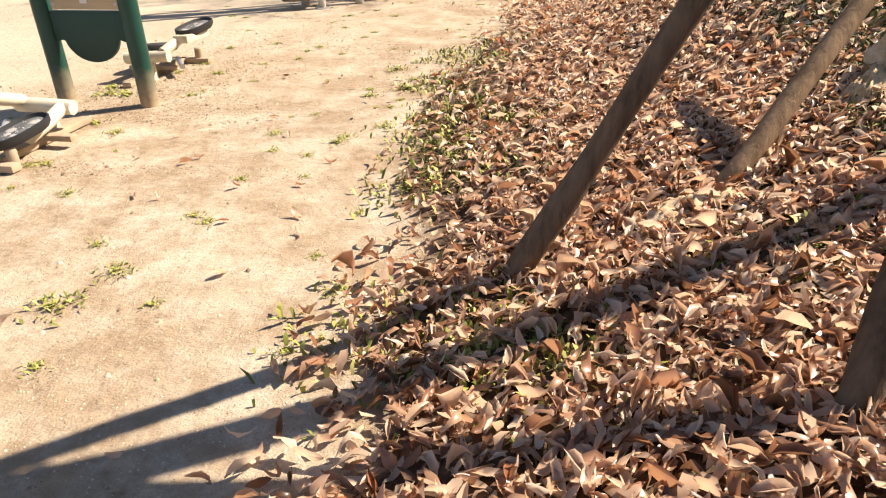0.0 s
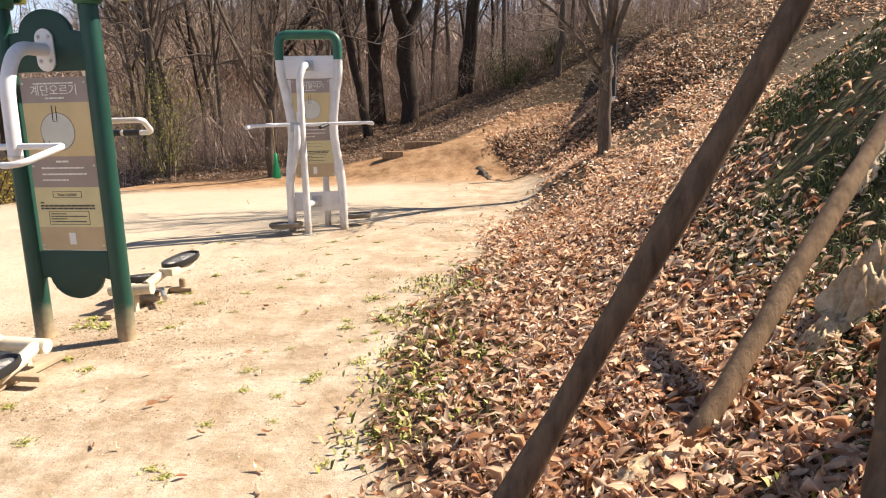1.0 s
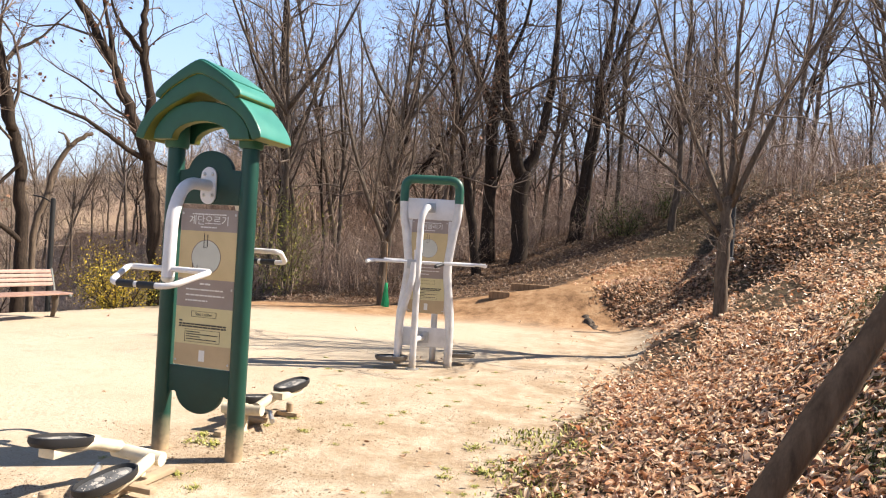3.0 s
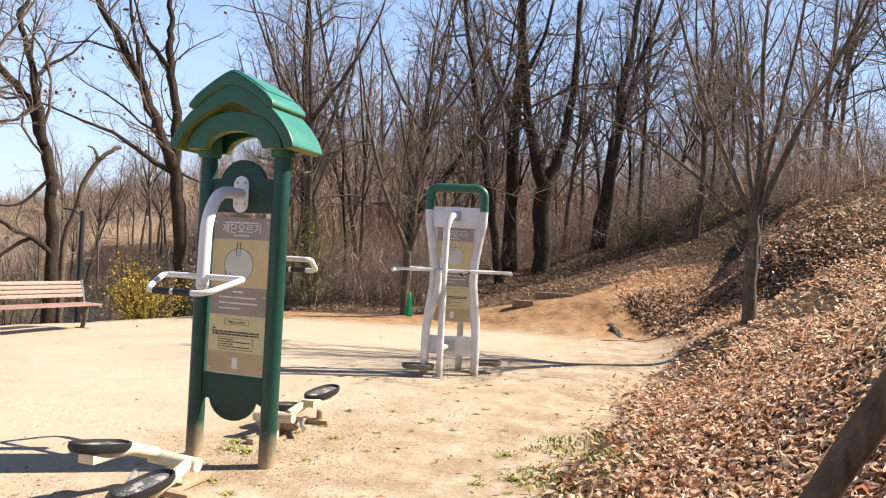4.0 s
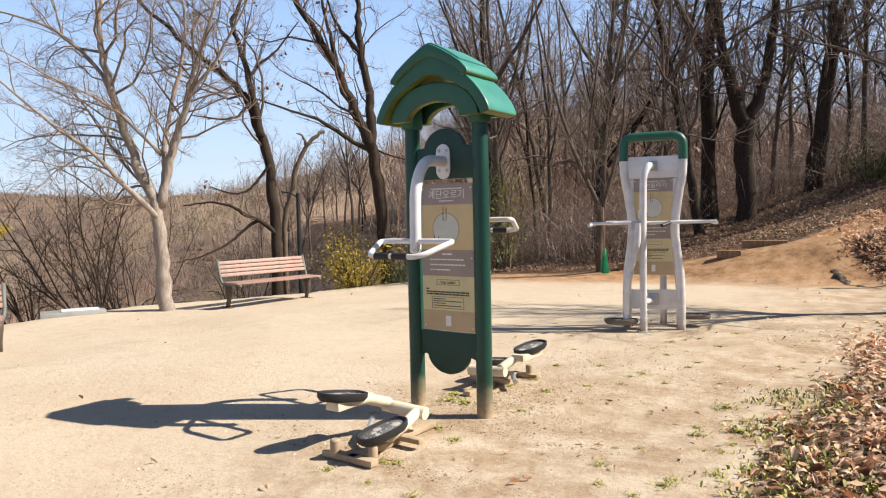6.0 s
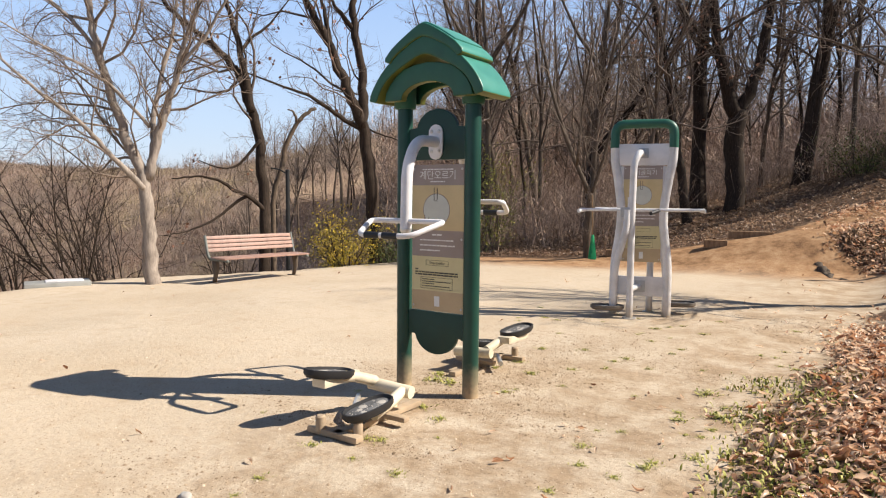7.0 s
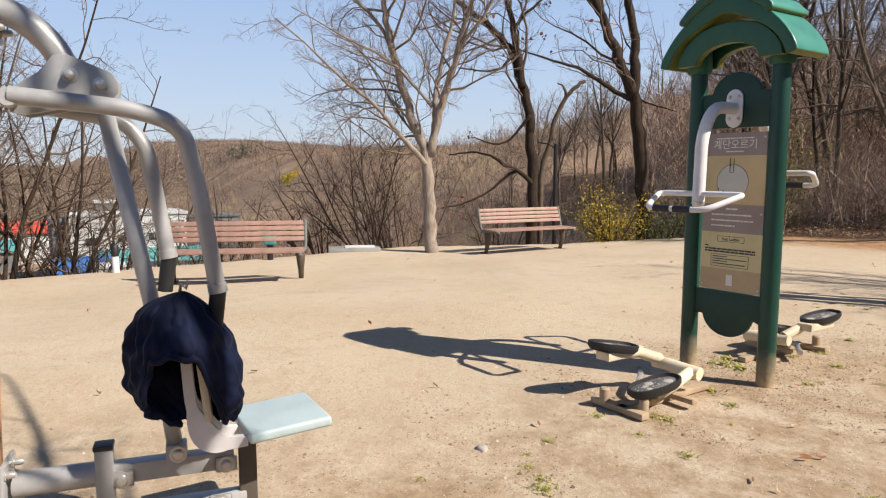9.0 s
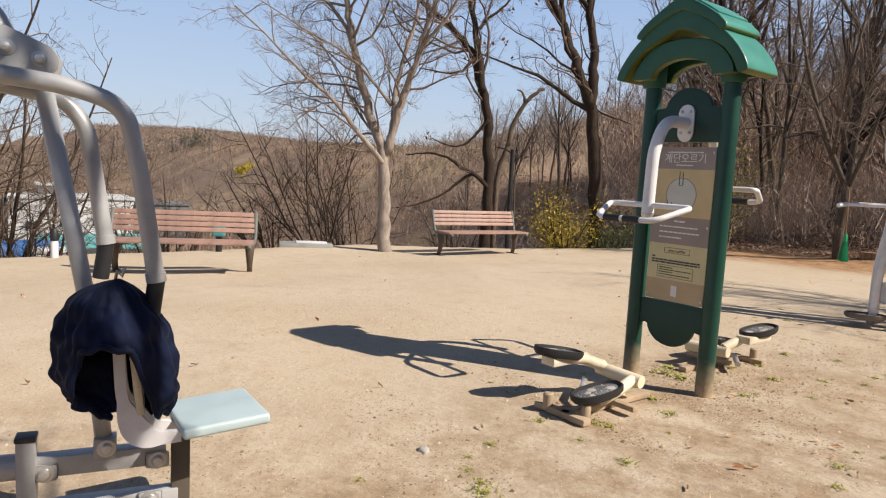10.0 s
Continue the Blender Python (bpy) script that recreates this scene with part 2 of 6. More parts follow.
def make_ground():
    n = 400
    u = np.linspace(-1, 1, n)
    gx = -3.0 + 3.2 * np.sinh(u * np.arcsinh(1700 / 3.2))
    gy = 4.5 + 3.2 * np.sinh(u * np.arcsinh(1700 / 3.2))
    x, y = (a.ravel() for a in np.meshgrid(gx, gy))
    z = height(x, y)
    k = np.arange(n * n).reshape(n, n)
    faces = np.stack([k[:-1, :-1], k[:-1, 1:], k[1:, 1:], k[1:, :-1]], -1).reshape(-1, 4)
    me = bpy.data.meshes.new("ground")
    me.from_pydata(np.stack([x, y, z], -1).tolist(), [], faces.tolist())
    d = x - toe(y)
    over = brink(y) - x
    worn = 0.9 * smooth(-2.6, -0.3, d) + 0.5 * smooth(-0.8, -0.1, d) + 0.9 * np.exp(-(((x + 2.0) / 0.8) ** 2 + ((y - 3.95) / 1.4) ** 2)) + 0.55 * np.exp(-(((x + 1.7) / 0.9) ** 2 + ((y - 7.6) / 1.0) ** 2)) + 0.95 * np.exp(-(((x + 2.2) / 1.6) ** 2 + ((y - 0.4) / 1.1) ** 2))
    worn = worn + 0.85 * np.exp(-(((x + 1.3) / 1.1) ** 2 + ((y - 2.2) / 1.5) ** 2))
    moss = smooth(1.4, 2.5, d) * smooth(0.5, 3, y) * (1 - smooth(5.5, 8, y)) + 0.3 * smooth(0.2, 1, d)
    for name, values in (("sand", sand_mask(x, y)), ("red", trail_mask(x, y)), ("moss", moss), ("valley", smooth(0, 6, over)), ("worn", worn)):
        me.attributes.new(name, "FLOAT", "POINT").data.foreach_set("value", np.clip(values, 0, 1).astype(np.float32))
    me.polygons.foreach_set("use_smooth", [True] * len(me.polygons))
    me.materials.append(ground_material())
    return tagged(new("ground", me), "sandy clearing with a leafy bank and a brushy valley", "ground", kind="structure")


ground = make_ground()


# ---- tubes and trees ----
class Tubes:
    """Collects tapered tubes and makes one mesh of them."""

    def __init__(self):
        self.v, self.f, self.n = [], [], 0

    def add(self, pts, radii, sides=6, cap=True):
        pts = np.asarray(pts, float)
        radii = np.broadcast_to(np.asarray(radii, float), (len(pts),))
        t = np.gradient(pts, axis=0)
        t /= np.linalg.norm(t, axis=1, keepdims=True) + 1e-12
        ref = np.array([0.0, 0.0, 1.0]) if abs(t[0][2]) < 0.9 else np.array([1.0, 0.0, 0.0])
        a = np.cross(t[0], ref)
        frames = []
        for k in range(len(pts)):
            a = a - t[k] * (a @ t[k])
            a /= np.linalg.norm(a) + 1e-12
            frames.append((a, np.cross(t[k], a)))
        ang = np.arange(sides) * 2 * math.pi / sides
        ca, sa = np.cos(ang), np.sin(ang)
        for p, r, (a, b) in zip(pts, radii, frames):
            self.v.append(p + r * (ca[:, None] * a + sa[:, None] * b))
        base = self.n
        for k in range(len(pts) - 1):
            for j in range(sides):
                i, i2 = base + k * sides + j, base + k * sides + (j + 1) % sides
                self.f.append((i, i2, i2 + sides, i + sides))
        self.n += len(pts) * sides
        if cap:
            self.f.append(tuple(range(base, base + sides))[::-1])
            self.f.append(tuple(range(self.n - sides, self.n)))
        return self

    def mesh(self, name, material, flat=False):
        me = bpy.data.meshes.new(name)
        me.from_pydata(np.concatenate(self.v).tolist(), [], self.f)
        if not flat:
            me.polygons.foreach_set("use_smooth", [True] * len(me.polygons))
        me.materials.append(material)
        me.update()
        return me


def bend(rng, start, way, length, n, wander, lift):
    """A wandering line of n pieces."""
    p, w = np.array(start, float), np.array(way, float)
    out = [p.copy()]
    for _ in range(n):
        w = w + rng.normal(0, wander, 3) + np.array([0, 0, lift])
        w /= np.linalg.norm(w)
        p = p + w * length / n
        out.append(p.copy())
    return np.array(out)


def turned(rng, way, angle):
    """A way at that angle from way, turned round it by chance."""
    ref = rng.normal(0, 1, 3)
    side = np.cross(way, ref)
    side /= np.linalg.norm(side) + 1e-9
    return way * math.cos(angle) + side * math.sin(angle)


def clothe(rng, crown, line, radii, level, dense=1.0, reach=0.45, lift=0.08, start=0.25):
    """Side branches along a line, down to twigs."""
    length = np.linalg.norm(np.diff(line, axis=0), axis=1).sum()
    per = {1: 4.2, 2: 6.0, 3: 8.0}[level]
    count = max(2, int(per * dense * max(0.8, length ** 0.75)))
    for k in range(count):
        s = start + (1 - start) * (k + rng.rand()) / count
        at = s * (len(line) - 1)
        i = min(int(at), len(line) - 2)
        p = line[i] + (line[i + 1] - line[i]) * (at - i)
        w = line[i + 1] - line[i]
        w = w / (np.linalg.norm(w) + 1e-9)
        r0 = radii[i] + (radii[i + 1] - radii[i]) * (at - i)
        ln = length * reach * (1.05 - 0.55 * s) * rng.uniform(0.7, 1.25)
        r = min(r0 * 0.6, 0.0030 + 0.0066 * ln * (1.5 if level == 1 else 1.0))
        n = 6 if level == 1 else (4 if level == 2 else 3)
        b = bend(rng, p, turned(rng, w, rng.uniform(0.5, 1.15)), max(ln, 0.12), n, 0.27, lift)
        rr = np.linspace(r, max(0.0018, r * 0.22), n + 1)
        crown.add(b, rr, 5 if level == 1 else (4 if level == 2 else 3), cap=False)
        if level < 3:
            clothe(rng, crown, b, rr, level + 1, dense, reach * 1.02, lift, 0.2)


def tree(name, material, stems, seed, label, dense=1.0, reach=0.42, lift=0.09, place=(0, 0, 0), group="", leaves=0):
    """A tree of explicit stems [(points, base radius, tip radius)], clothed with branches. Points are from its foot."""
    rng = np.random.RandomState(seed)
    trunk, crown = Tubes(), Tubes()
    for pts, r0, r1 in stems:
        pts = np.array(pts, float)
        k = np.linspace(0, len(pts) - 1, 4 * (len(pts) - 1) + 1)
        line = np.stack([np.interp(k, np.arange(len(pts)), pts[:, j]) for j in range(3)], -1)
        for _ in range(2):
            line[1:-1] = 0.25 * line[:-2] + 0.5 * line[1:-1] + 0.25 * line[2:]
        line[1:] += rng.normal(0, 0.14 * r0, line[1:].shape)
        rr = np.linspace(r0, r1, len(line)) * (1 + 0.05 * rng.normal(0, 1, len(line)))
        if pts[0][2] <= 0.01:
            rr[0] *= 1.35
        top_line, top_r = line, rr
        if r1 > 0.06:
            w = (line[-1] - line[-2]) / np.linalg.norm(line[-1] - line[-2])
            top_line = np.concatenate([line, [line[-1] + w * r1 * 0.5, line[-1] + w * r1 * 0.9]])
            top_r = np.concatenate([rr, [r1 * 0.75, r1 * 0.25]])
        trunk.add(top_line, top_r, 10 if r0 > 0.06 else 7)
        clothe(rng, crown, line, rr, 1 if r0 > 0.035 else 2, dense, reach, lift, 0.3 if pts[0][2] <= 0.01 else 0.15)
    root = new(name, None)
    for part_name, tubes in (("trunk", trunk), ("crown", crown)):
        ob = new(part_name, tubes.mesh(part_name, material if part_name == "trunk" else (TWIG_DARK if material is BARK_DARK else TWIG)))
        ob.parent = root
    if leaves:
        vs = []
        for k in rng.randint(0, len(crown.v), leaves):
            mid = crown.v[k].mean(0)
            for q in mid + rng.normal(0, 0.05, (rng.randint(1, 4), 3)):
                a, b = rng.normal(0, 1, 3), rng.normal(0, 1, 3)
                a, b = a / np.linalg.norm(a), np.cross(a, b / np.linalg.norm(b))
                n = 0.036 * rng.uniform(0.6, 1.3)
                vs += [q - a * n, q + b * n * 0.5, q + a * n, q - b * n * 0.5]
        me = bpy.data.meshes.new("withered_leaves")
        me.from_pydata([tuple(v) for v in vs], [], [tuple(range(k, k + 4)) for k in range(0, len(vs), 4)])
        me.materials.append(RUST)
        ob = new("withered_leaves", me)
        ob.parent = root
        tagged(ob, "rust-brown withered leaves still hanging on twigs", kind="stuff")
    root.location = place
    return tagged(root, label, "tree", group)


def wild_stems(rng, tall, thick, forks):
    """A woodland trunk with a few rising leaders."""
    lean = rng.normal(0, 0.06, 2)
    h = tall * rng.uniform(0.25, 0.45)
    foot, fork = np.array([0, 0, -0.3]), np.array([lean[0] * h, lean[1] * h, h])
    out = [([foot, fork * 0.5 + rng.normal(0, 0.06, 3), fork, fork + np.array([*(lean * tall * 0.5), tall * 0.3]), fork + np.array([*(lean * tall + rng.normal(0, 0.4, 2)), tall - h])], thick, thick * 0.16)]
    for k in range(forks):
        a = rng.uniform(0, 6.28)
        up = rng.uniform(0.45, 0.75) * (tall - h)
        side = up * rng.uniform(0.25, 0.6)
        w = np.array([math.cos(a), math.sin(a), 0])
        f = fork * rng.uniform(0.75, 1.25)
        out.append(([f, f + w * side * 0.5 + np.array([0, 0, up * 0.35]), f + w * side * 0.85 + np.array([0, 0, up * 0.7]), f + w * side + np.array([0, 0, up])], thick * rng.uniform(0.45, 0.65), thick * 0.1))
    return out


# ---- placing trees ----
def seen_stems(az, stems):
    """Stems given as (across, up, away) for one who looks along az degrees, as points of the world."""
    a = radians(az)
    right, away = np.array([math.cos(a), math.sin(a), 0]), np.array([-math.sin(a), math.cos(a), 0])
    out = []
    for pts, r0, r1 in stems:
        out.append(([right * p[0] + np.array([0, 0, p[1]]) + away * (p[2] if len(p) > 2 else 0) for p in pts], r0, r1))
    return out


def at_ground(x, y, sink=0.0):
    return (x, y, ground_z(x, y) - sink)


tree("pale_tree", BARK_PALE, seen_stems(53.5, [
    ([(0, -0.4), (-0.03, 0.5), (-0.07, 1.05), (-0.09, 1.6), (-0.3, 2.06, 0.08), (-0.53, 2.77, 0.1), (-0.71, 3.42, 0.12), (-0.81, 4.05, 0.14), (-0.85, 4.53, 0.16), (-0.76, 5.2, 0.18), (-0.65, 6.1, 0.2)], 0.125, 0.018),
    ([(-0.09, 1.35), (-0.17, 1.48, -0.14), (-0.54, 1.87, -0.29), (-0.8, 2.21, -0.43), (-1.08, 2.5, -0.57), (-1.47, 2.76, -0.71), (-1.89, 3.18, -0.86), (-2.5, 3.7, -1.0)], 0.055, 0.012),
    ([(-0.71, 3.41, 0.1), (-0.8, 3.66, 0.2), (-1.13, 4.12, 0.3), (-1.51, 4.45, 0.4), (-1.98, 4.64, 0.5), (-2.8, 4.85, 0.6)], 0.045, 0.010),
    ([(-0.04, 1.55), (0.11, 2.17, -0.04), (0.25, 2.72, -0.09), (0.45, 3.28, -0.13), (0.5, 3.65, -0.17), (0.68, 4.1, -0.21), (0.95, 4.94, -0.26), (1.2, 6.0, -0.3)], 0.08, 0.015),
    ([(0.03, 1.9), (0.05, 2.29, 0.1), (0.07, 2.74, 0.2), (0.2, 3.27, 0.3), (0.38, 3.92, 0.4), (0.48, 4.53, 0.5), (0.47, 5.13, 0.6), (0.56, 6.3, 0.7)], 0.055, 0.013),
    ([(0.28, 2.77, -0.1), (0.5, 3.43, -0.26), (0.86, 3.85, -0.42), (1.12, 4.33, -0.58), (1.38, 4.79, -0.74), (1.75, 5.6, -0.9)], 0.04, 0.010),
    ([(0.01, 2.4), (-0.51, 3.0, -0.17), (-0.92, 3.27, -0.35), (-1.43, 3.48, -0.52), (-2.3, 3.95, -0.7)], 0.032, 0.008)]),
    11, "pale smooth-barked leafless tree at the clearing's edge", 1.35, 0.42, 0.06, (-9.7, 7.47, 0.0))

tree("dark_tree", BARK_DARK, seen_stems(45, [
    ([(0, -0.6), (0.0, 0.48), (-0.01, 1.53, 0.07), (-0.06, 2.46, 0.1), (-0.24, 3.0, 0.13), (-0.47, 3.73, 0.17), (-0.6, 3.86, 0.2), (-0.85, 4.18, 0.23), (-1.35, 4.56, 0.27), (-1.71, 4.88, 0.3), (-2.43, 5.56, 0.37), (-3.0, 6.5, 0.4)], 0.118, 0.03),
    ([(-0.24, 2.95), (-0.3, 3.39, 0.08), (-0.43, 4.12, 0.17), (-0.58, 4.8, 0.25), (-0.77, 5.26, 0.33), (-0.5, 5.7, 0.42), (-0.53, 7.2, 0.5)], 0.085, 0.02),
    ([(-0.43, 4.13, 0.2), (-0.2, 4.47, 0.33), (0.14, 4.74, 0.47), (0.6, 5.4, 0.6)], 0.04, 0.012),
    ([(0.0, 1.0), (-0.3, 1.29, -0.1), (-0.58, 1.39, -0.2), (-0.82, 1.59, -0.3), (-1.24, 1.66, -0.4), (-1.67, 1.59, -0.5)], 0.052, 0.012),
    ([(-0.3, 1.29, -0.1), (-0.5, 1.2, -0.1), (-0.78, 0.94, -0.17), (-1.09, 0.73, -0.35), (-1.49, 0.59, -0.52), (-1.8, 0.55, -0.7)], 0.04, 0.010),
    ([(-0.06, 2.4), (-0.3, 2.1), (-0.51, 1.86, -0.1), (-0.76, 1.79, -0.2), (-1.2, 1.95, -0.3)], 0.036, 0.010),
    ([(-0.43, 3.61), (-0.64, 3.31, -0.13), (-0.95, 3.23, -0.27), (-1.5, 3.3, -0.4)], 0.034, 0.010)]),
    12, "dark rough-barked leafless tree with gnarled low limbs", 0.85, 0.36, 0.05, (-9.78, 10.13, 0.0), leaves=90)

tree("dead_snag", BARK_GREY, seen_stems(44, [
    ([(0, -0.6), (-0.05, 1.25), (0.14, 1.74, 0.03), (0.25, 2.36, 0.05), (0.49, 2.85, 0.07), (0.7, 3.03, 0.08), (0.84, 3.13, 0.1)], 0.062, 0.035),
    ([(0.46, 2.82), (0.41, 3.02), (0.28, 3.06)], 0.035, 0.012)]),
    33, "bent broken dead stem behind the bench", 0.25, 0.25, 0.02, (-9.92, 10.55, 0.0))

tree("dark_tree", BARK_DARK, seen_stems(36, [
    ([(0, -0.6), (-0.05, 1.0), (-0.2, 2.1), (-0.3, 2.9), (-0.53, 3.34), (-0.77, 3.92), (-0.97, 4.47), (-1.28, 5.03), (-1.49, 5.41), (-1.84, 5.98), (-2.3, 7.2)], 0.165, 0.045),
    ([(-0.3, 2.75), (-0.27, 3.41, 0.07), (-0.33, 4.17, 0.13), (-0.49, 4.89, 0.2), (-0.51, 5.55, 0.27), (-0.55, 6.05, 0.33), (-0.6, 8.0, 0.4)], 0.12, 0.04),
    ([(-0.98, 4.49), (-1.06, 5.02, 0.13), (-1.21, 5.54, 0.27), (-1.4, 6.8, 0.4)], 0.065, 0.02),
    ([(-0.51, 4.9, 0.2), (-0.75, 5.17, 0.0), (-0.97, 5.39, -0.2), (-1.2, 6.1, -0.4)], 0.055, 0.015),
    ([(-0.32, 2.74), (-0.78, 2.98, -0.18), (-1.2, 3.26, -0.36), (-1.47, 3.39, -0.54), (-2.05, 3.54, -0.72), (-2.9, 3.85, -0.9)], 0.06, 0.012),
    ([(-0.3, 2.81), (0.05, 2.66, 0.15), (0.6, 2.5, 0.3)], 0.03, 0.008)]),
    13, "tall dark-barked leafless tree below the clearing's edge", 0.75, 0.36, 0.07, (-8.55, 12.23, 0.0), leaves=110)

tree("dark_tree", BARK_DARK, seen_stems(27, [
    ([(0, -0.3), (-0.1, 2.2), (-0.25, 4.4), (-0.4, 8), (-0.3, 13)], 0.2, 0.06),
    ([(-0.25, 4.2), (0.7, 6.2, 0.4), (1.2, 8.5, 0.6)], 0.08, 0.02),
    ([(-0.3, 5.0), (-1.2, 6.6, -0.4), (-1.8, 9, -0.5)], 0.08, 0.02)]),
    14, "straight dark-barked leafless tree at the wood's edge", 1.0, 0.36, 0.08, at_ground(-10.2, 20.9, 0.1))

tree("young_tree", BARK_GREY, seen_stems(18, [
    ([(0, -0.2), (0.0, 0.7), (0.03, 1.35)], 0.09, 0.075),
    ([(0.02, 1.3), (-0.55, 2.6, 0.1), (-0.95, 4.0, 0.2), (-1.3, 5.8, 0.3)], 0.055, 0.014),
    ([(0.03, 1.3), (0.27, 2.0, -0.1), (0.5, 3.0, -0.2), (0.55, 4.4, -0.3)], 0.045, 0.012),
    ([(-0.25, 1.9), (-0.15, 3.2, -0.3), (0.1, 4.8, -0.5)], 0.035, 0.01)]),
    15, "slender grey young tree with a broom against it", 1.1, 0.4, 0.1, at_ground(-4.3, 13.75, 0.02))

tree("bank_tree", BARK_GREY, seen_stems(-8, [([tuple(1.17 * c for c in p) for p in pts], 1.12 * r0, r1) for pts, r0, r1 in [
    ([(0, -0.2), (0.0, 0.75), (0.02, 1.4)], 0.088, 0.08),
    ([(-0.03, 1.3), (-0.35, 2.05, 0.1), (-0.75, 3.1, 0.2), (-1.15, 4.6, 0.2)], 0.045, 0.012),
    ([(0.02, 1.35), (0.06, 2.4, 0.2), (0.0, 3.6, 0.3), (0.2, 5.2, 0.4)], 0.05, 0.012),
    ([(0.05, 1.35), (0.42, 2.3, -0.1), (0.9, 3.3, -0.2), (1.35, 4.5, -0.3)], 0.045, 0.012),
    ([(-0.05, 1.0), (-0.55, 1.7, -0.2), (-1.3, 2.25, -0.4), (-2.2, 2.6, -0.5)], 0.028, 0.008),
    ([(0.05, 1.5), (0.25, 2.6, -0.4), (0.5, 4.2, -0.8)], 0.035, 0.01),
    ([(0.0, 1.45), (-0.15, 2.6, 0.6), (-0.3, 4.4, 1.0)], 0.035, 0.01)]]),
    16, "leafless young tree with rising limbs on the leafy bank", 1.15, 0.4, 0.1, at_ground(1.83, 10.45, 0.03))

tree("forked_tree", BARK_DARK, seen_stems(8, [
    ([(0, -0.3), (0, 1.4), (0, 2.7)], 0.27, 0.24),
    ([(0, 2.6), (0.5, 3.9, 0.2), (0.75, 6, 0.4), (0.85, 10, 0.6)], 0.18, 0.05),
    ([(0, 2.6), (-0.5, 4, -0.2), (-0.85, 7, -0.2), (-0.9, 11, -0.4)], 0.2, 0.05),
    ([(-0.55, 4.2, -0.2), (-1.6, 5.6, -0.8), (-2.4, 7.6, -1.2)], 0.08, 0.02)]),
    17, "thick forked dark tree standing in the wood", 1.0, 0.36, 0.08, at_ground(-2.4, 20.4, 0.1))
tree("dark_tree", BARK_DARK, seen_stems(11, [
    ([(0, -0.3), (-0.05, 4), (0.05, 8), (0.0, 13)], 0.24, 0.06),
    ([(0, 4.6), (-0.9, 6.5, 0.2), (-1.3, 9, 0.3)], 0.09, 0.02),
    ([(0, 5.6), (0.8, 7.4, -0.2), (1.2, 10, 0.3)], 0.09, 0.02)]),
    18, "tall dark tree keeping some withered leaves", 1.0, 0.36, 0.06, at_ground(-3.5, 21.2, 0.1), leaves=800)
tree("dark_tree", BARK_DARK, seen_stems(12, [
    ([(0, -0.3), (-0.35, 2), (-0.7, 4), (-1.3, 7), (-1.6, 10)], 0.13, 0.04),
    ([(-0.7, 4), (-0.2, 5.4, 0.2), (0.1, 8, 0.3)], 0.06, 0.02)]),
    19, "leaning thin dark tree with a few withered leaves", 1.1, 0.38, 0.06, at_ground(-3.2, 18.6, 0.1), leaves=480)
tree("twin_tree", BARK_DARK, seen_stems(3, [
    ([(0, -0.3), (0.3, 2.3), (0.65, 5), (1.1, 8.5), (1.2, 11)], 0.17, 0.05),
    ([(0.25, -0.3), (0.47, 2.4), (0.75, 4.8), (1.35, 6.6), (2.1, 9.2)], 0.14, 0.04)]),
    20, "twin-stemmed dark tree at the top of the path", 1.0, 0.38, 0.08, at_ground(-1.0, 22.0, 0.1))


# ---- the wood behind: a few grown trees, repeated ----
def wood():
    rng = np.random.RandomState(5)
    kinds = []
    for k in range(7):
        tall = (9.5, 11, 8, 12, 7, 10, 6)[k]
        t = tree("woodland_tree", BARK_DARK if k in (1, 4) else BARK_GREY, wild_stems(rng, tall, tall * 0.0108, 2 + k % 3), 40 + k,
                 "leafless dark-trunked tree of the wood", 0.8, 0.36, 0.07, group="trees of the wood", leaves=(0, 120, 0, 60, 160, 0, 0)[k])
        kinds.append(t)
    spots = []

    def try_at(x, y, gap):
        if all((x - a) ** 2 + (y - b) ** 2 > gap * gap for a, b in spots):
            spots.append((x, y))

    for _ in range(6000):
        a, d = radians(rng.uniform(-30, 58)), 15.5 + 55 * rng.rand() ** 0.8
        x, y = -math.sin(a) * d, math.cos(a) * d
        if len(spots) > 150:
            break
        deg = math.degrees(a)
        if deg > 29 and d < 52 or deg > 46:
            continue
        if 0.5 < x < 7 and y < 19 or y < 15 or -4.2 < x < 0.5 and y < 23:
            continue
        if deg < 9 and d > 27 and rng.rand() < 0.45 or deg < -4 and rng.rand() < 0.45 or x > 5 and y < 24:
            continue
        try_at(x, y, 1.4 + d * 0.018)
    for _ in range(12):
        a, d = radians(rng.uniform(29, 47)), rng.uniform(46, 74)
        try_at(-math.sin(a) * d, math.cos(a) * d, 2.0)
    for _ in range(60):
        if len(spots) < 205:
            try_at(rng.uniform(4.5, 15), rng.uniform(21, 36), 3.2)
    for _ in range(40):
        a, d = radians(rng.uniform(17, 29)), rng.uniform(19, 34)
        try_at(-math.sin(a) * d, math.cos(a) * d, 1.5)
    for k, (x, y) in enumerate(spots):
        m = pose(*at_ground(x, y, 0.1), rng.normal(0, 2.5), rng.normal(0, 2.5), rng.uniform(0, 360))
        s = rng.uniform(0.8, 1.15)
        src = kinds[rng.randint(7)]
        if k < 7:
            src = kinds[k]
            src.matrix_basis = m
            src.scale = (s, s, s)
        else:
            c = copy_thing(src, m)
            c.scale = (s, s, s)


wood()


# ---- small mesh helpers ----
def part(name, me, parent, label="", loc=(0, 0, 0), rot=(0, 0, 0)):
    ob = new(name, me)
    ob.parent = parent
    ob.location, ob.rotation_euler = loc, [radians(a) for a in rot]
    return tagged(ob, label)


def thing(name, label, category, loc=(0, 0, 0), turn=0.0, group=""):
    ob = new(name, None)
    ob.location, ob.rotation_euler = loc, (0, 0, radians(turn))
    return tagged(ob, label, category, group)


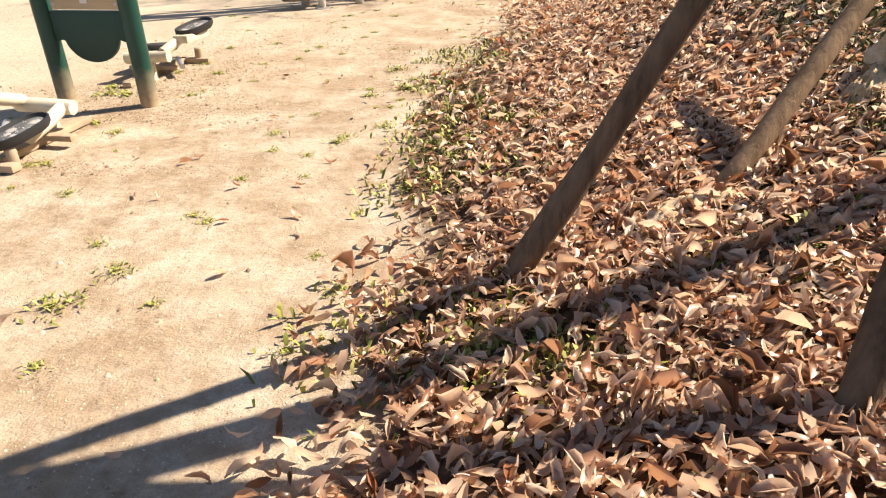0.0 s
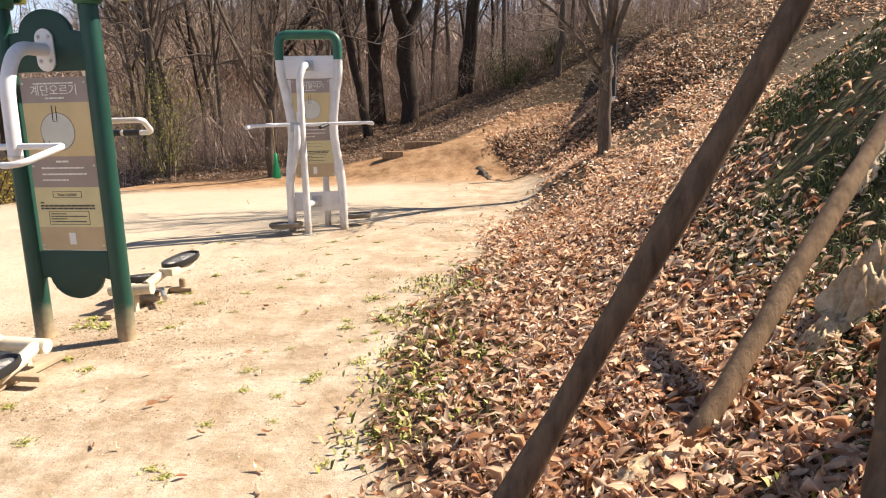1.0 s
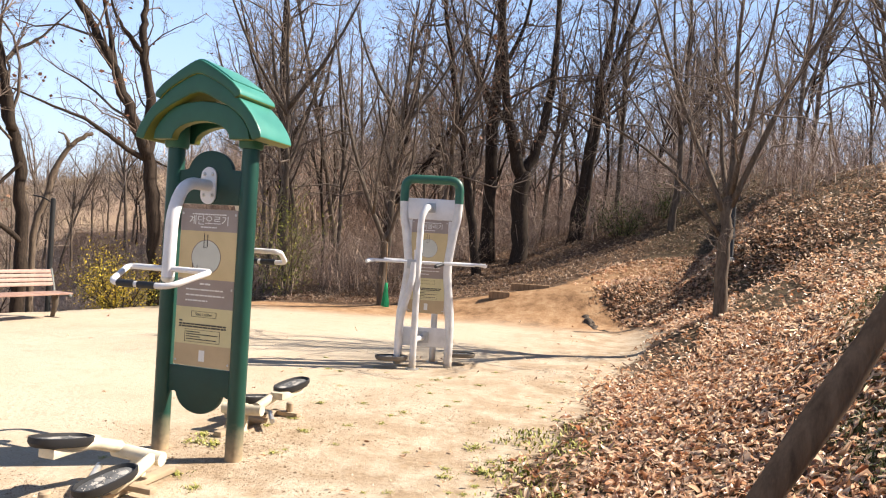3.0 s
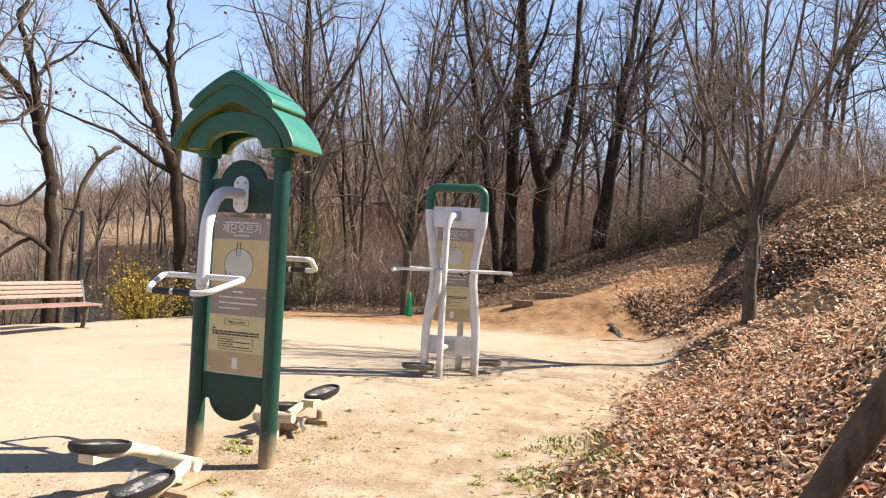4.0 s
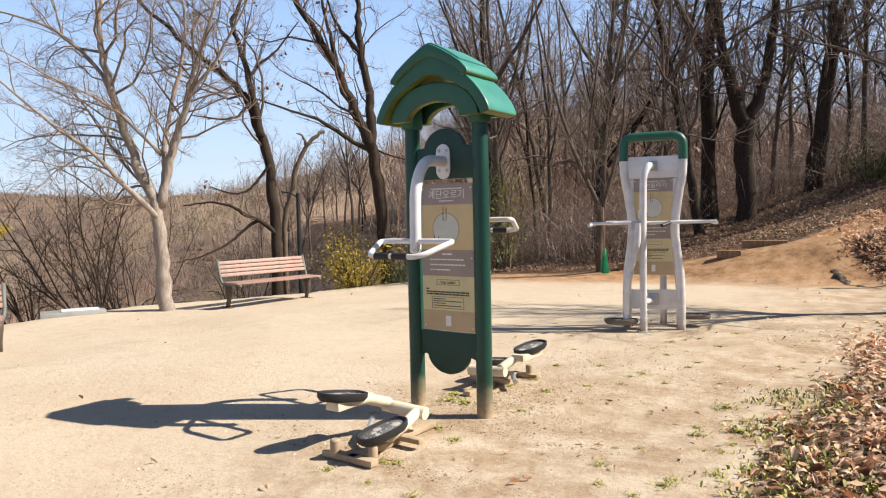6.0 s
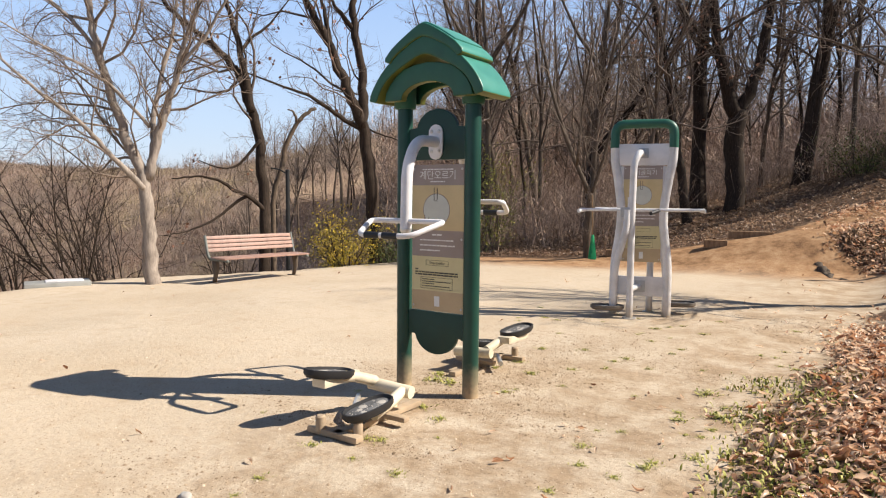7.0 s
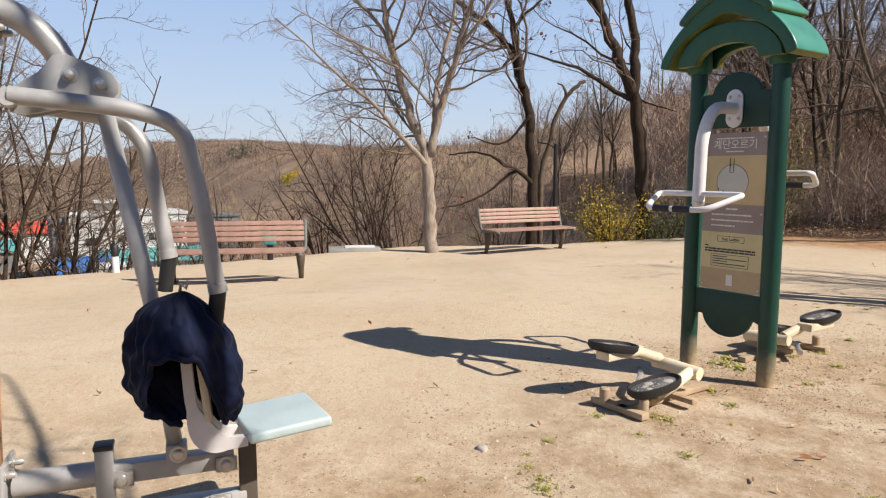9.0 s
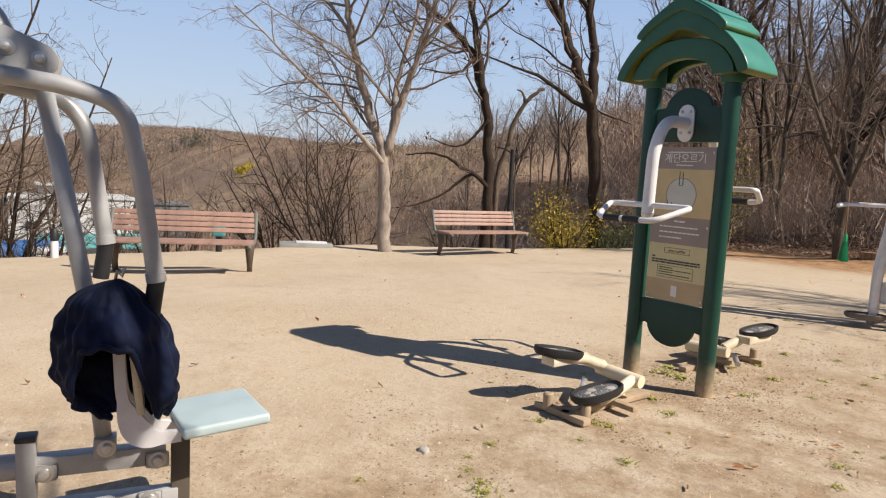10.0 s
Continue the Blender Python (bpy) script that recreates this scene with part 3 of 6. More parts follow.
def finish(bm, name, material, smooth_angle=None):
    me = bpy.data.meshes.new(name)
    bmesh.ops.recalc_face_normals(bm, faces=bm.faces)
    bm.to_mesh(me)
    bm.free()
    me.materials.append(material)
    if smooth_angle is not None:
        me.polygons.foreach_set("use_smooth", [True] * len(me.polygons))
        me.set_sharp_from_angle(angle=radians(smooth_angle))
    return me


def block(name, size, material, bevel=0.004, at=(0, 0, 0), segments=2):
    bm = bmesh.new()
    bmesh.ops.create_cube(bm, size=1)
    bmesh.ops.scale(bm, vec=size, verts=bm.verts)
    if bevel:
        bmesh.ops.bevel(bm, geom=bm.edges[:], offset=bevel, segments=segments, affect="EDGES", profile=0.6)
    bmesh.ops.translate(bm, vec=at, verts=bm.verts)
    return finish(bm, name, material, 40)


def cutout(name, outline, thick, material, bevel=0.004, y=0.0):
    """A flat board in the x-z plane with that outline, thick along y."""
    bm = bmesh.new()
    vs = [bm.verts.new((x, y - thick / 2, z)) for x, z in outline]
    f = bm.faces.new(vs)
    r = bmesh.ops.extrude_face_region(bm, geom=[f])
    bmesh.ops.translate(bm, vec=(0, thick, 0), verts=[v for v in r["geom"] if isinstance(v, bmesh.types.BMVert)])
    if bevel:
        es = [e for e in bm.edges if abs(e.verts[0].co.y - e.verts[1].co.y) < 1e-6]
        bmesh.ops.bevel(bm, geom=es, offset=bevel, segments=2, affect="EDGES", profile=0.6)
    return finish(bm, name, material, 40)


def rounded(points, radius=0.05, n=5):
    """A line with its corners rounded."""
    pts = [np.array(p, float) for p in points]
    out = [pts[0]]
    for a, b, c in zip(pts, pts[1:], pts[2:]):
        r = min(radius, 0.48 * np.linalg.norm(b - a), 0.48 * np.linalg.norm(c - b))
        p, q = b + (a - b) / np.linalg.norm(a - b) * r, b + (c - b) / np.linalg.norm(c - b) * r
        for k in range(n + 1):
            u = k / n
            out.append((1 - u) ** 2 * p + 2 * u * (1 - u) * b + u * u * q)
    out.append(pts[-1])
    return np.array(out)


def pipe(name, points, r, material, radius=0.08, sides=16, n=5):
    me = Tubes().add(rounded(points, radius, n), r, sides).mesh(name, material)
    me.set_sharp_from_angle(angle=radians(50))
    return me


def lathe(name, profile, material, sides=20, axis="z"):
    """A turned shape from (radius, height) pairs."""
    t = Tubes()
    ang = np.arange(sides) * 2 * math.pi / sides
    for r, h in profile:
        ring = np.stack([r * np.cos(ang), r * np.sin(ang), np.full(sides, h)], -1)
        if axis == "y":
            ring = ring[:, [0, 2, 1]] * [1, -1, 1]
        t.v.append(ring)
    for k in range(len(profile) - 1):
        for j in range(sides):
            t.f.append((k * sides + j, k * sides + (j + 1) % sides, (k + 1) * sides + (j + 1) % sides, (k + 1) * sides + j))
    t.f.append(tuple(range(sides))[::-1])
    t.f.append(tuple(range((len(profile) - 1) * sides, len(profile) * sides)))
    me = t.mesh(name, material)
    me.set_sharp_from_angle(angle=radians(40))
    return me


def bolt(name="bolt", r=0.016, tall=0.012):
    return lathe(name, [(r * 1.5, 0), (r * 1.5, 0.003), (r, 0.004), (r, tall * 0.6), (r * 0.75, tall), (0.001, tall * 1.15)], STEEL, 12, "y")


STEEL = paint("zinc_steel", (0.55, 0.54, 0.52), 0.32, 0.1, 0.6)
SILVER = paint("silver_paint", (0.41, 0.41, 0.41), 0.42, 0.08, 0.2)
WHITE = paint("white_enamel", (0.70, 0.68, 0.68), 0.4, 0.06)
CREAM = paint("cream_paint", (0.66, 0.57, 0.42), 0.6, 0.12)
RUBBER = paint("black_rubber", (0.018, 0.018, 0.02), 0.55, 0.1)
SLOT = paint("cap_black", (0.03, 0.03, 0.03), 0.5, 0.1)


def dirty_paint(name, colour, dirt, low, high):
    """Paint with earth splashed over its foot."""
    m = Mat(name, 0.42)
    sep = m.node("ShaderNodeSeparateXYZ")
    m.link(m.co, sep.inputs[0])
    z = m.math("ADD", sep.outputs[2], m.math("MULTIPLY", m.noise(14, 5), -0.16))
    up = m.node("ShaderNodeMapRange")
    up.inputs["From Min"].default_value, up.inputs["From Max"].default_value = low, high
    m.link(z, up.inputs["Value"])
    n = m.noise(5, 4)
    c = m.ramp(n, (0.3, tuple(x * 0.75 for x in colour)), (0.6, colour), (0.8, tuple(x * 1.15 for x in colour)))
    m.colour(m.mix(up.outputs[0], m.ramp(m.noise(30, 4), (0.3, tuple(x * 0.7 for x in dirt)), (0.7, dirt)), c))
    m.roughness(m.math("SUBTRACT", 0.9, m.math("MULTIPLY", up.outputs[0], 0.5)))
    return m.bump(m.noise(70, 3), 0.06, 0.002).m


POST_GREEN = dirty_paint("post_green", (0.009, 0.056, 0.040), (0.42, 0.31, 0.19), -0.06, 0.16)
BOARD_GREEN = paint("board_green", (0.009, 0.043, 0.031), 0.5, 0.1)
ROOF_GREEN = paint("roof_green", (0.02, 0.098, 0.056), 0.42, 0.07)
# the roof's green lightened to teal, standing for sun on its tops
ROOF_SUNLIT = paint("roof_sunlit", (0.05, 0.235, 0.185), 0.36, 0.07)
LEG_WHITE = dirty_paint("leg_white", (0.66, 0.64, 0.63), (0.45, 0.35, 0.23), -0.08, 0.12)
TAUPE = paint("sign_taupe", (0.30, 0.24, 0.215), 0.4, 0.04)
BEIGE = paint("sign_beige", (0.56, 0.43, 0.23), 0.4, 0.04)
BUFF = paint("sign_buff", (0.60, 0.52, 0.29), 0.4, 0.04)
TAN = paint("sign_tan", (0.46, 0.34, 0.20), 0.4, 0.04)
DISC = paint("sign_disc", (0.52, 0.52, 0.46), 0.4, 0.04)
INK = paint("sign_ink", (0.05, 0.045, 0.04), 0.5, 0.04)
LETTER = paint("sign_letter", (0.72, 0.70, 0.66), 0.5, 0.04)


def letters(name, body, size, material, parent, at):
    """Raised lettering that faces -y."""
    cu = bpy.data.curves.new(name, "FONT")
    cu.body, cu.size, cu.align_x, cu.align_y, cu.extrude = body, size, "CENTER", "CENTER", 0.0006
    cu.materials.append(material)
    ob = new(name, cu)
    ob.parent = parent
    ob.location, ob.rotation_euler = at, (radians(90), 0, 0)
    return ob


def bars(name, rows, material, parent, y):
    """Unreadable lines of print as thin bars (x0, x1, z, tall)."""
    lines = {}
    for row in rows:
        lines.setdefault(round(row[2], 4), []).append(row)
    if len(lines) > 1 and name.endswith("print"):
        for group in lines.values():
            bars("print_line", group, material, parent, y)
        return None
    bm = bmesh.new()
    for x0, x1, z, tall in rows:
        r = bmesh.ops.create_cube(bm, size=1)
        bmesh.ops.scale(bm, vec=(x1 - x0, 0.0016, tall), verts=r["verts"])
        bmesh.ops.translate(bm, vec=((x0 + x1) / 2, y, z), verts=r["verts"])
    return tagged(part(name, finish(bm, name, material), parent), kind="stuff")


def box_lines(x0, x1, z0, z1, w=0.0022):
    return [(x0, x1, z0, w), (x0, x1, z1, w), (x0, x0 + w, (z0 + z1) / 2, z1 - z0), (x1 - w, x1, (z0 + z1) / 2, z1 - z0)]


def words(rng, x0, x1, z, tall):
    """One line of print broken into words."""
    out, x = [], x0
    while x < x1 - tall:
        w = min(tall * rng.uniform(1.2, 4.0), x1 - x)
        out.append((x, x + w, z, tall))
        x += w + tall * 0.5
    return out


def sign_panel(owner, x0, x1, z0, z1, y, title, seed, sub=""):
    """The printed instruction panel with its coloured bands, facing -y."""
    rng = random.Random(seed)
    w, h, cx = x1 - x0, z1 - z0, (x0 + x1) / 2
    board = part("instruction_panel", block("instruction_panel", (w, 0.008, h), TAN, 0.002, (cx, y, (z0 + z1) / 2)), owner, "printed aluminium instruction panel in beige and taupe")
    front = y - 0.0066
    for name, a, b, mat in (("header_band", 0.86, 0.999, TAUPE), ("picture_band", 0.555, 0.86, BEIGE), ("method_band", 0.375, 0.555, TAUPE), ("effect_band", 0.14, 0.375, BUFF), ("foot_band", 0.001, 0.14, TAN)):
        part(name, block(name, (w * 0.998, 0.005, h * (b - a)), mat, 0.0, (cx, y - 0.0045, z0 + h * (a + b) / 2)), board)
    ink = front - 0.0014
    letters("title", title, w * 0.155, LETTER, board, (cx + w * 0.0, ink, z0 + h * 0.925))
    bars("header_print", words(rng, cx - w * 0.3, cx + w * 0.3, z0 + h * 0.967, h * 0.008) + words(rng, cx - w * 0.14, cx + w * 0.14, z0 + h * 0.885, h * 0.008), LETTER, board, ink)
    part("picture_disc", lathe("picture_disc", [(w * 0.25, 0), (w * 0.25, 0.001)], DISC, 32, "y"), board, loc=(cx - w * 0.02, front - 0.0002, z0 + h * 0.695))
    part("picture_ring", Tubes().add([(cx - w * 0.02 + w * 0.255 * math.cos(k * math.pi / 20), ink, z0 + h * 0.695 + w * 0.255 * math.sin(k * math.pi / 20)) for k in range(41)], 0.0022, 4).mesh("picture_ring", TAUPE), board)
    zt = z0 + h * 0.80
    bars("picture_lines", [(cx - w * 0.07, cx - w * 0.06, zt, h * 0.09), (cx - 0.01 * w, cx, zt, h * 0.08), (cx - w * 0.07, cx, zt - h * 0.045, 0.003), (cx - w * 0.25, cx - w * 0.24, z0 + h * 0.63, h * 0.05), (cx - w * 0.25, cx - w * 0.16, z0 + h * 0.607, 0.003), (cx - w * 0.17, cx - w * 0.16, z0 + h * 0.63, h * 0.03)], INK, board, ink - 0.001)
    rows = words(rng, cx - w * 0.1, cx + w * 0.1, z0 + h * 0.525, h * 0.011)
    for k, zz in enumerate((0.488, 0.452, 0.418)):
        rows += words(rng, x0 + w * 0.16, x1 - w * (0.16 if k < 2 else 0.45), z0 + h * zz, h * 0.009)
    bars("method_print", rows, LETTER, board, ink)
    rows = box_lines(cx - w * 0.22, cx + w * 0.22, z0 + h * 0.315, z0 + h * 0.35)
    rows += words(rng, x0 + w * 0.07, x0 + w * 0.13, z0 + h * 0.285, h * 0.009)
    for zz in (0.266, 0.25):
        rows += words(rng, x0 + w * 0.07, x1 - w * 0.1, z0 + h * zz, h * 0.010)
    rows += box_lines(cx - w * 0.32, cx + w * 0.3, z0 + h * 0.155, z0 + h * 0.232)
    for k, zz in enumerate((0.218, 0.203, 0.188, 0.172)):
        rows += words(rng, cx - w * 0.29, cx + w * (0.26 if k % 2 else -0.05), z0 + h * zz, h * 0.006)
    bars("effect_print", rows, INK, board, ink)
    if sub:
        letters("subtitle", sub, w * 0.062, INK, board, (cx, ink, z0 + h * 0.332))
    bars("foot_mark", [(cx - w * 0.05, cx + w * 0.05, z0 + h * 0.07, h * 0.07)], LETTER, board, ink)
    for sx in (x0 + 0.015, x1 - 0.015):
        for sz in (z0 + 0.03, (z0 + z1) / 2, z1 - 0.03):
            part("screw", bolt("screw", 0.005, 0.004), board, loc=(sx, front, sz))
    return board


def arc(cx, cz, r, a0, a1, n=10, squash=1.0):
    return [(cx + r * math.cos(radians(a0 + (a1 - a0) * k / n)), cz + squash * r * math.sin(radians(a0 + (a1 - a0) * k / n))) for k in range(n + 1)]


def pedal_tray(owner, centre, turn, tilt, long=0.35, wide=0.15, roll=0.0, shell=None, words_of="black plastic foot tray with sand in it"):
    """An oval black foot tray with a rim and sand in it."""
    def oval(a, b, z):
        out = []
        for k in range(28):
            u = 2 * math.pi * k / 28
            c, s = math.cos(u), math.sin(u)
            out.append((a * math.copysign(abs(c) ** 0.75, c), b * math.copysign(abs(s) ** 0.8, s), z))
        return np.array(out)
    t = Tubes()
    a, b = long / 2, wide / 2
    t.v = [oval(a * 0.9, b * 0.86, -0.025), oval(a, b, -0.005), oval(a, b, 0.022), oval(a * 0.95, b * 0.9, 0.024), oval(a * 0.9, b * 0.84, 0.004)]
    for k in range(4):
        for j in range(28):
            t.f.append((k * 28 + j, k * 28 + (j + 1) % 28, (k + 1) * 28 + (j + 1) % 28, (k + 1) * 28 + j))
    t.f.append(tuple(range(28))[::-1])
    t.f.append(tuple(range(112, 140)))
    me = t.mesh("foot_tray", shell or RUBBER)
    me.set_sharp_from_angle(angle=radians(35))
    floor = Tubes()
    floor.v = [oval(a * 0.89, b * 0.83, 0.0055), oval(a * 0.87, b * 0.8, 0.008)]
    floor.f = [(j, (j + 1) % 28, 28 + (j + 1) % 28, 28 + j) for j in range(28)] + [tuple(range(28, 56))]
    ob = part("foot_tray", me, owner, words_of, centre, (roll, tilt, turn))
    part("tray_mat", floor.mesh("tray_mat", DUST), ob, "dusty grey studded mat")
    bm = bmesh.new()
    rng = random.Random(7)
    for k in range(64):
        u, v = rng.uniform(-0.85, 0.85), rng.uniform(-0.75, 0.75)
        if u * u + v * v < 0.85:
            r = bmesh.ops.create_icosphere(bm, subdivisions=1, radius=rng.uniform(0.0028, 0.005))
            bmesh.ops.translate(bm, vec=(u * a * 0.9, v * b * 0.85, 0.008), verts=r["verts"])
    for k in range(4):
        r = bmesh.ops.create_icosphere(bm, subdivisions=2, radius=rng.uniform(0.012, 0.026))
        bmesh.ops.scale(bm, vec=(1, 1, 0.06), verts=r["verts"])
        bmesh.ops.translate(bm, vec=(rng.uniform(-0.6, 0.6) * a, rng.uniform(-0.45, 0.45) * b, 0.008), verts=r["verts"])
    tagged(part("tray_sand", finish(bm, "tray_sand", GRIT, 60), ob, "pale sand and grip studs"), kind="stuff")
    return ob


GRIT = paint("pale_grit", (0.42, 0.39, 0.35), 0.9, 0.1)
DUST = paint("tray_dust", (0.13, 0.13, 0.13), 0.9, 0.2, scale=30)
WORN_TIMBER = paint("worn_frame", (0.40, 0.30, 0.20), 0.75, 0.14)


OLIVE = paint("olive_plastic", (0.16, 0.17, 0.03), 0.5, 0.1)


def bowed(name, outer, inner, half, materials, y=0.0, bevel=0.012):
    """A moulded arch between two curves given for x >= 0 from the foot to the crown, mirrored; its outside, ends and underside differ."""
    both = lambda pts: [(-a, b) for a, b in pts] + [(a, b) for a, b in pts[-2::-1]]
    top, low = both(outer), both(inner)
    bm = bmesh.new()
    rings = [[bm.verts.new((px, y + d, pz)) for (px, pz), d in ((a, -half), (a, half), (b, half), (b, -half))] for a, b in zip(top, low)]
    for a, b in zip(rings, rings[1:]):
        for k in range(4):
            bm.faces.new((a[k], a[(k + 1) % 4], b[(k + 1) % 4], b[k]))
    bm.faces.new(rings[0])
    bm.faces.new(rings[-1][::-1])
    bmesh.ops.recalc_face_normals(bm, faces=bm.faces)
    if bevel:
        rim = [e for e in bm.edges if len(e.link_faces) == 2 and e.calc_face_angle(0) > 0.9]
        bmesh.ops.bevel(bm, geom=rim, offset=bevel, segments=3, affect="EDGES", profile=0.6)
    me = finish(bm, name, materials[0], 50)
    for m in materials[1:]:
        me.materials.append(m)
    # colour by face direction; on the roof tiers darker ends stand for shade
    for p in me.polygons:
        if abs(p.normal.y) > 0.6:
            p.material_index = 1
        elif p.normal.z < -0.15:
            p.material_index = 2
    return me


def stepper():
    """The green roofed stair-climbing machine, its user sides at -y and +y."""
    o = thing("stepper_machine", "green roofed outdoor stair-climber with white handlebars and low pedals", "exercise machine", (-2.085, 3.985, -0.01), -4)
    for s in (-1, 1):
        part("post", lathe("post", [(0.053, -0.1), (0.053, 1.0), (0.052, 1.98), (0.03, 1.99)], POST_GREEN, 24), o, "dark green steel post with an earth-stained foot", (s * 0.272, 0, 0))
    up = [(-0.225, 1.56), (0.225, 1.56), (0.225, 1.77), (0.175, 1.775)] + arc(0, 1.745, 0.165, 12, 168, 14, 0.9) + [(-0.175, 1.775), (-0.225, 1.77)]
    part("upper_board", cutout("upper_board", up, 0.035, BOARD_GREEN, 0.006), o, "dark green arched plastic board")
    low = [(-0.225, 0.545), (-0.225, 0.40), (-0.215, 0.375), (-0.185, 0.385)] + arc(0, 0.405, 0.17, 190, 350, 16, 0.86) + [(0.185, 0.385), (0.215, 0.375), (0.225, 0.40), (0.225, 0.545)]
    part("lower_board", cutout("lower_board", low[::-1], 0.035, BOARD_GREEN, 0.006), o, "dark green plastic board with a rounded lower edge")
    sign_panel(o, -0.2, 0.215, 0.55, 1.53, -0.004, "\uacc4\ub2e8\uc624\ub974\uae30", 3, "Step Ladder")
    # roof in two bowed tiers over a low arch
    # sunlit teal on the outsides, shaded green on the ends, olive underneath
    skin = (ROOF_SUNLIT, ROOF_GREEN, OLIVE)
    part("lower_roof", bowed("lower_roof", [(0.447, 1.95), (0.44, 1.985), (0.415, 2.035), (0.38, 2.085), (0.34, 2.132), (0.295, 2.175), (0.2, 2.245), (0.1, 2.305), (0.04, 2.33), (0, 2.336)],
                             [(0.388, 1.935), (0.365, 1.985), (0.335, 2.035), (0.3, 2.075), (0.25, 2.112), (0.19, 2.145), (0.12, 2.178), (0.06, 2.205), (0.02, 2.216), (0, 2.218)], 0.175, skin), o, "moulded green curved roof shell, sunlit teal coloured onto its top")
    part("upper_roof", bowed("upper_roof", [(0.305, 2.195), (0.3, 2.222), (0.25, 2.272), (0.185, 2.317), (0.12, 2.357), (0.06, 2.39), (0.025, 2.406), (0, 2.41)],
                             [(0.262, 2.178), (0.25, 2.2), (0.205, 2.235), (0.155, 2.265), (0.105, 2.292), (0.05, 2.315), (0.02, 2.325), (0, 2.327)], 0.19, skin), o, "smaller green ridge roof on top, coloured teal as if sunlit")
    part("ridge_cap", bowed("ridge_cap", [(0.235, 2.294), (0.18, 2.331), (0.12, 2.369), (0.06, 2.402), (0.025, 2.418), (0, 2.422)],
                            [(0.225, 2.28), (0.175, 2.312), (0.115, 2.35), (0.055, 2.383), (0.022, 2.398), (0, 2.402)], 0.165, (ROOF_SUNLIT, ROOF_SUNLIT, ROOF_SUNLIT), 0.0, 0.006), o, "raised moulding along the ridge")
    for y in (-0.105, 0.105):
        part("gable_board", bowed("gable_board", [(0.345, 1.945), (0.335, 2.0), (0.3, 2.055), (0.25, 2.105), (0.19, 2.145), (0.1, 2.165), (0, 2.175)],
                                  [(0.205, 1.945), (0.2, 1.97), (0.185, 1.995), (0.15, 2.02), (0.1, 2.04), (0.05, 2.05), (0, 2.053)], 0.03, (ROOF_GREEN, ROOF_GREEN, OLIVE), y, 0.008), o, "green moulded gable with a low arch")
    for s in (-1, 1):
        part("sleeve", lathe("sleeve", [(0.066, 1.905), (0.074, 1.92), (0.074, 2.1), (0.06, 2.14)], ROOF_GREEN, 22), o, "green collar where the roof grips the post", (s * 0.272, 0, 0))
    for side in (-1, 1):
        up = 0.0 if side < 0 else 0.12
        arm = part("handle_arm", pipe("handle_arm", [(0, side * 0.02, 1.675), (0, side * 0.24, 1.675), (0, side * 0.335, 1.50 + up / 2), (0, side * 0.345, 1.12 + up)], 0.036, WHITE, 0.14, 20, 9), o, "white bent steel tube")
        part("mount_plate", cutout("mount_plate", arc(0, 1.735, 0.055, 0, 180, 8) + arc(0, 1.615, 0.055, 180, 360, 8), 0.012, WHITE, 0.003, side * 0.025), arm)
        for z in (1.615, 1.745):
            for sx in (-0.03, 0.03):
                part("bolt", bolt("bolt", 0.009, 0.012), arm, loc=(sx, side * 0.03, z), rot=(0, 0, 0 if side < 0 else 180))
        part("end_cap", lathe("end_cap", [(0.036, 0), (0.038, -0.012), (0.03, -0.028), (0.012, -0.034)], STEEL, 18), arm, loc=(0, side * 0.345, 1.12 + up))
        ring = [(x, y, z + up) for x, y, z in [(0.0, side * 0.345, 1.165), (0.275, side * 0.345, 1.165), (0.29, side * 0.37, 1.16), (0.21, side * 0.585, 1.085), (-0.185, side * 0.585, 1.085), (-0.265, side * 0.37, 1.16), (-0.245, side * 0.345, 1.165), (0.0, side * 0.345, 1.165)]]
        part("handlebar", pipe("handlebar", ring, 0.017, WHITE, 0.07, 12, 6), arm, "white looped handlebar")
        for s in (-1, 1):
            part("grip", pipe("grip", [(s * 0.012, side * 0.585, 1.085 + up), (s * 0.125, side * 0.585, 1.085 + up)], 0.0205, RUBBER, 0.01, 14), arm, "black rubber grip")
    # pedals on both sides
    for side in (-1, 1):
        m = Matrix.Rotation(0 if side < 0 else math.pi, 4, "Z")
        q = lambda x, y, z: tuple(m @ Vector((x, y, z)))
        unit = part("pedal_unit", block("pedal_unit", (0.06, 0.75, 0.035), WORN_TIMBER, 0.006, q(0.1, -0.72, 0.03)), o, "cream-painted low pedal frame")
        part("cross_bar", block("cross_bar", (0.36, 0.06, 0.035), WORN_TIMBER, 0.006, q(0.075, -1.07, 0.03)), unit)
        part("cross_bar", block("cross_bar", (0.34, 0.05, 0.03), WORN_TIMBER, 0.006, q(0.13, -0.72, 0.055)), unit)
        part("stop_stub", lathe("stop_stub", [(0.028, 0), (0.028, 0.08), (0.02, 0.088)], WORN_TIMBER, 16), unit, loc=q(-0.02, -1.08, 0.03))
        part("stop_stub", lathe("stop_stub", [(0.026, 0), (0.026, 0.07), (0.02, 0.078)], WORN_TIMBER, 16), unit, loc=q(0.2, -1.02, 0.03))
        part("pivot_tube", pipe("pivot_tube", [q(-0.10, -0.565, 0.17), q(0.20, -0.545, 0.155)], 0.038, CREAM, 0.01, 20), unit, "cream pivot tube")
        part("pivot_leg", block("pivot_leg", (0.07, 0.05, 0.16), CREAM, 0.006, q(0.05, -0.555, 0.09)), unit)
        part("pedal_arm", pipe("pedal_arm", [q(-0.06, -0.57, 0.19), q(-0.1, -0.72, 0.245), q(-0.13, -0.92, 0.255)], 0.034, CREAM, 0.02, 8), unit)
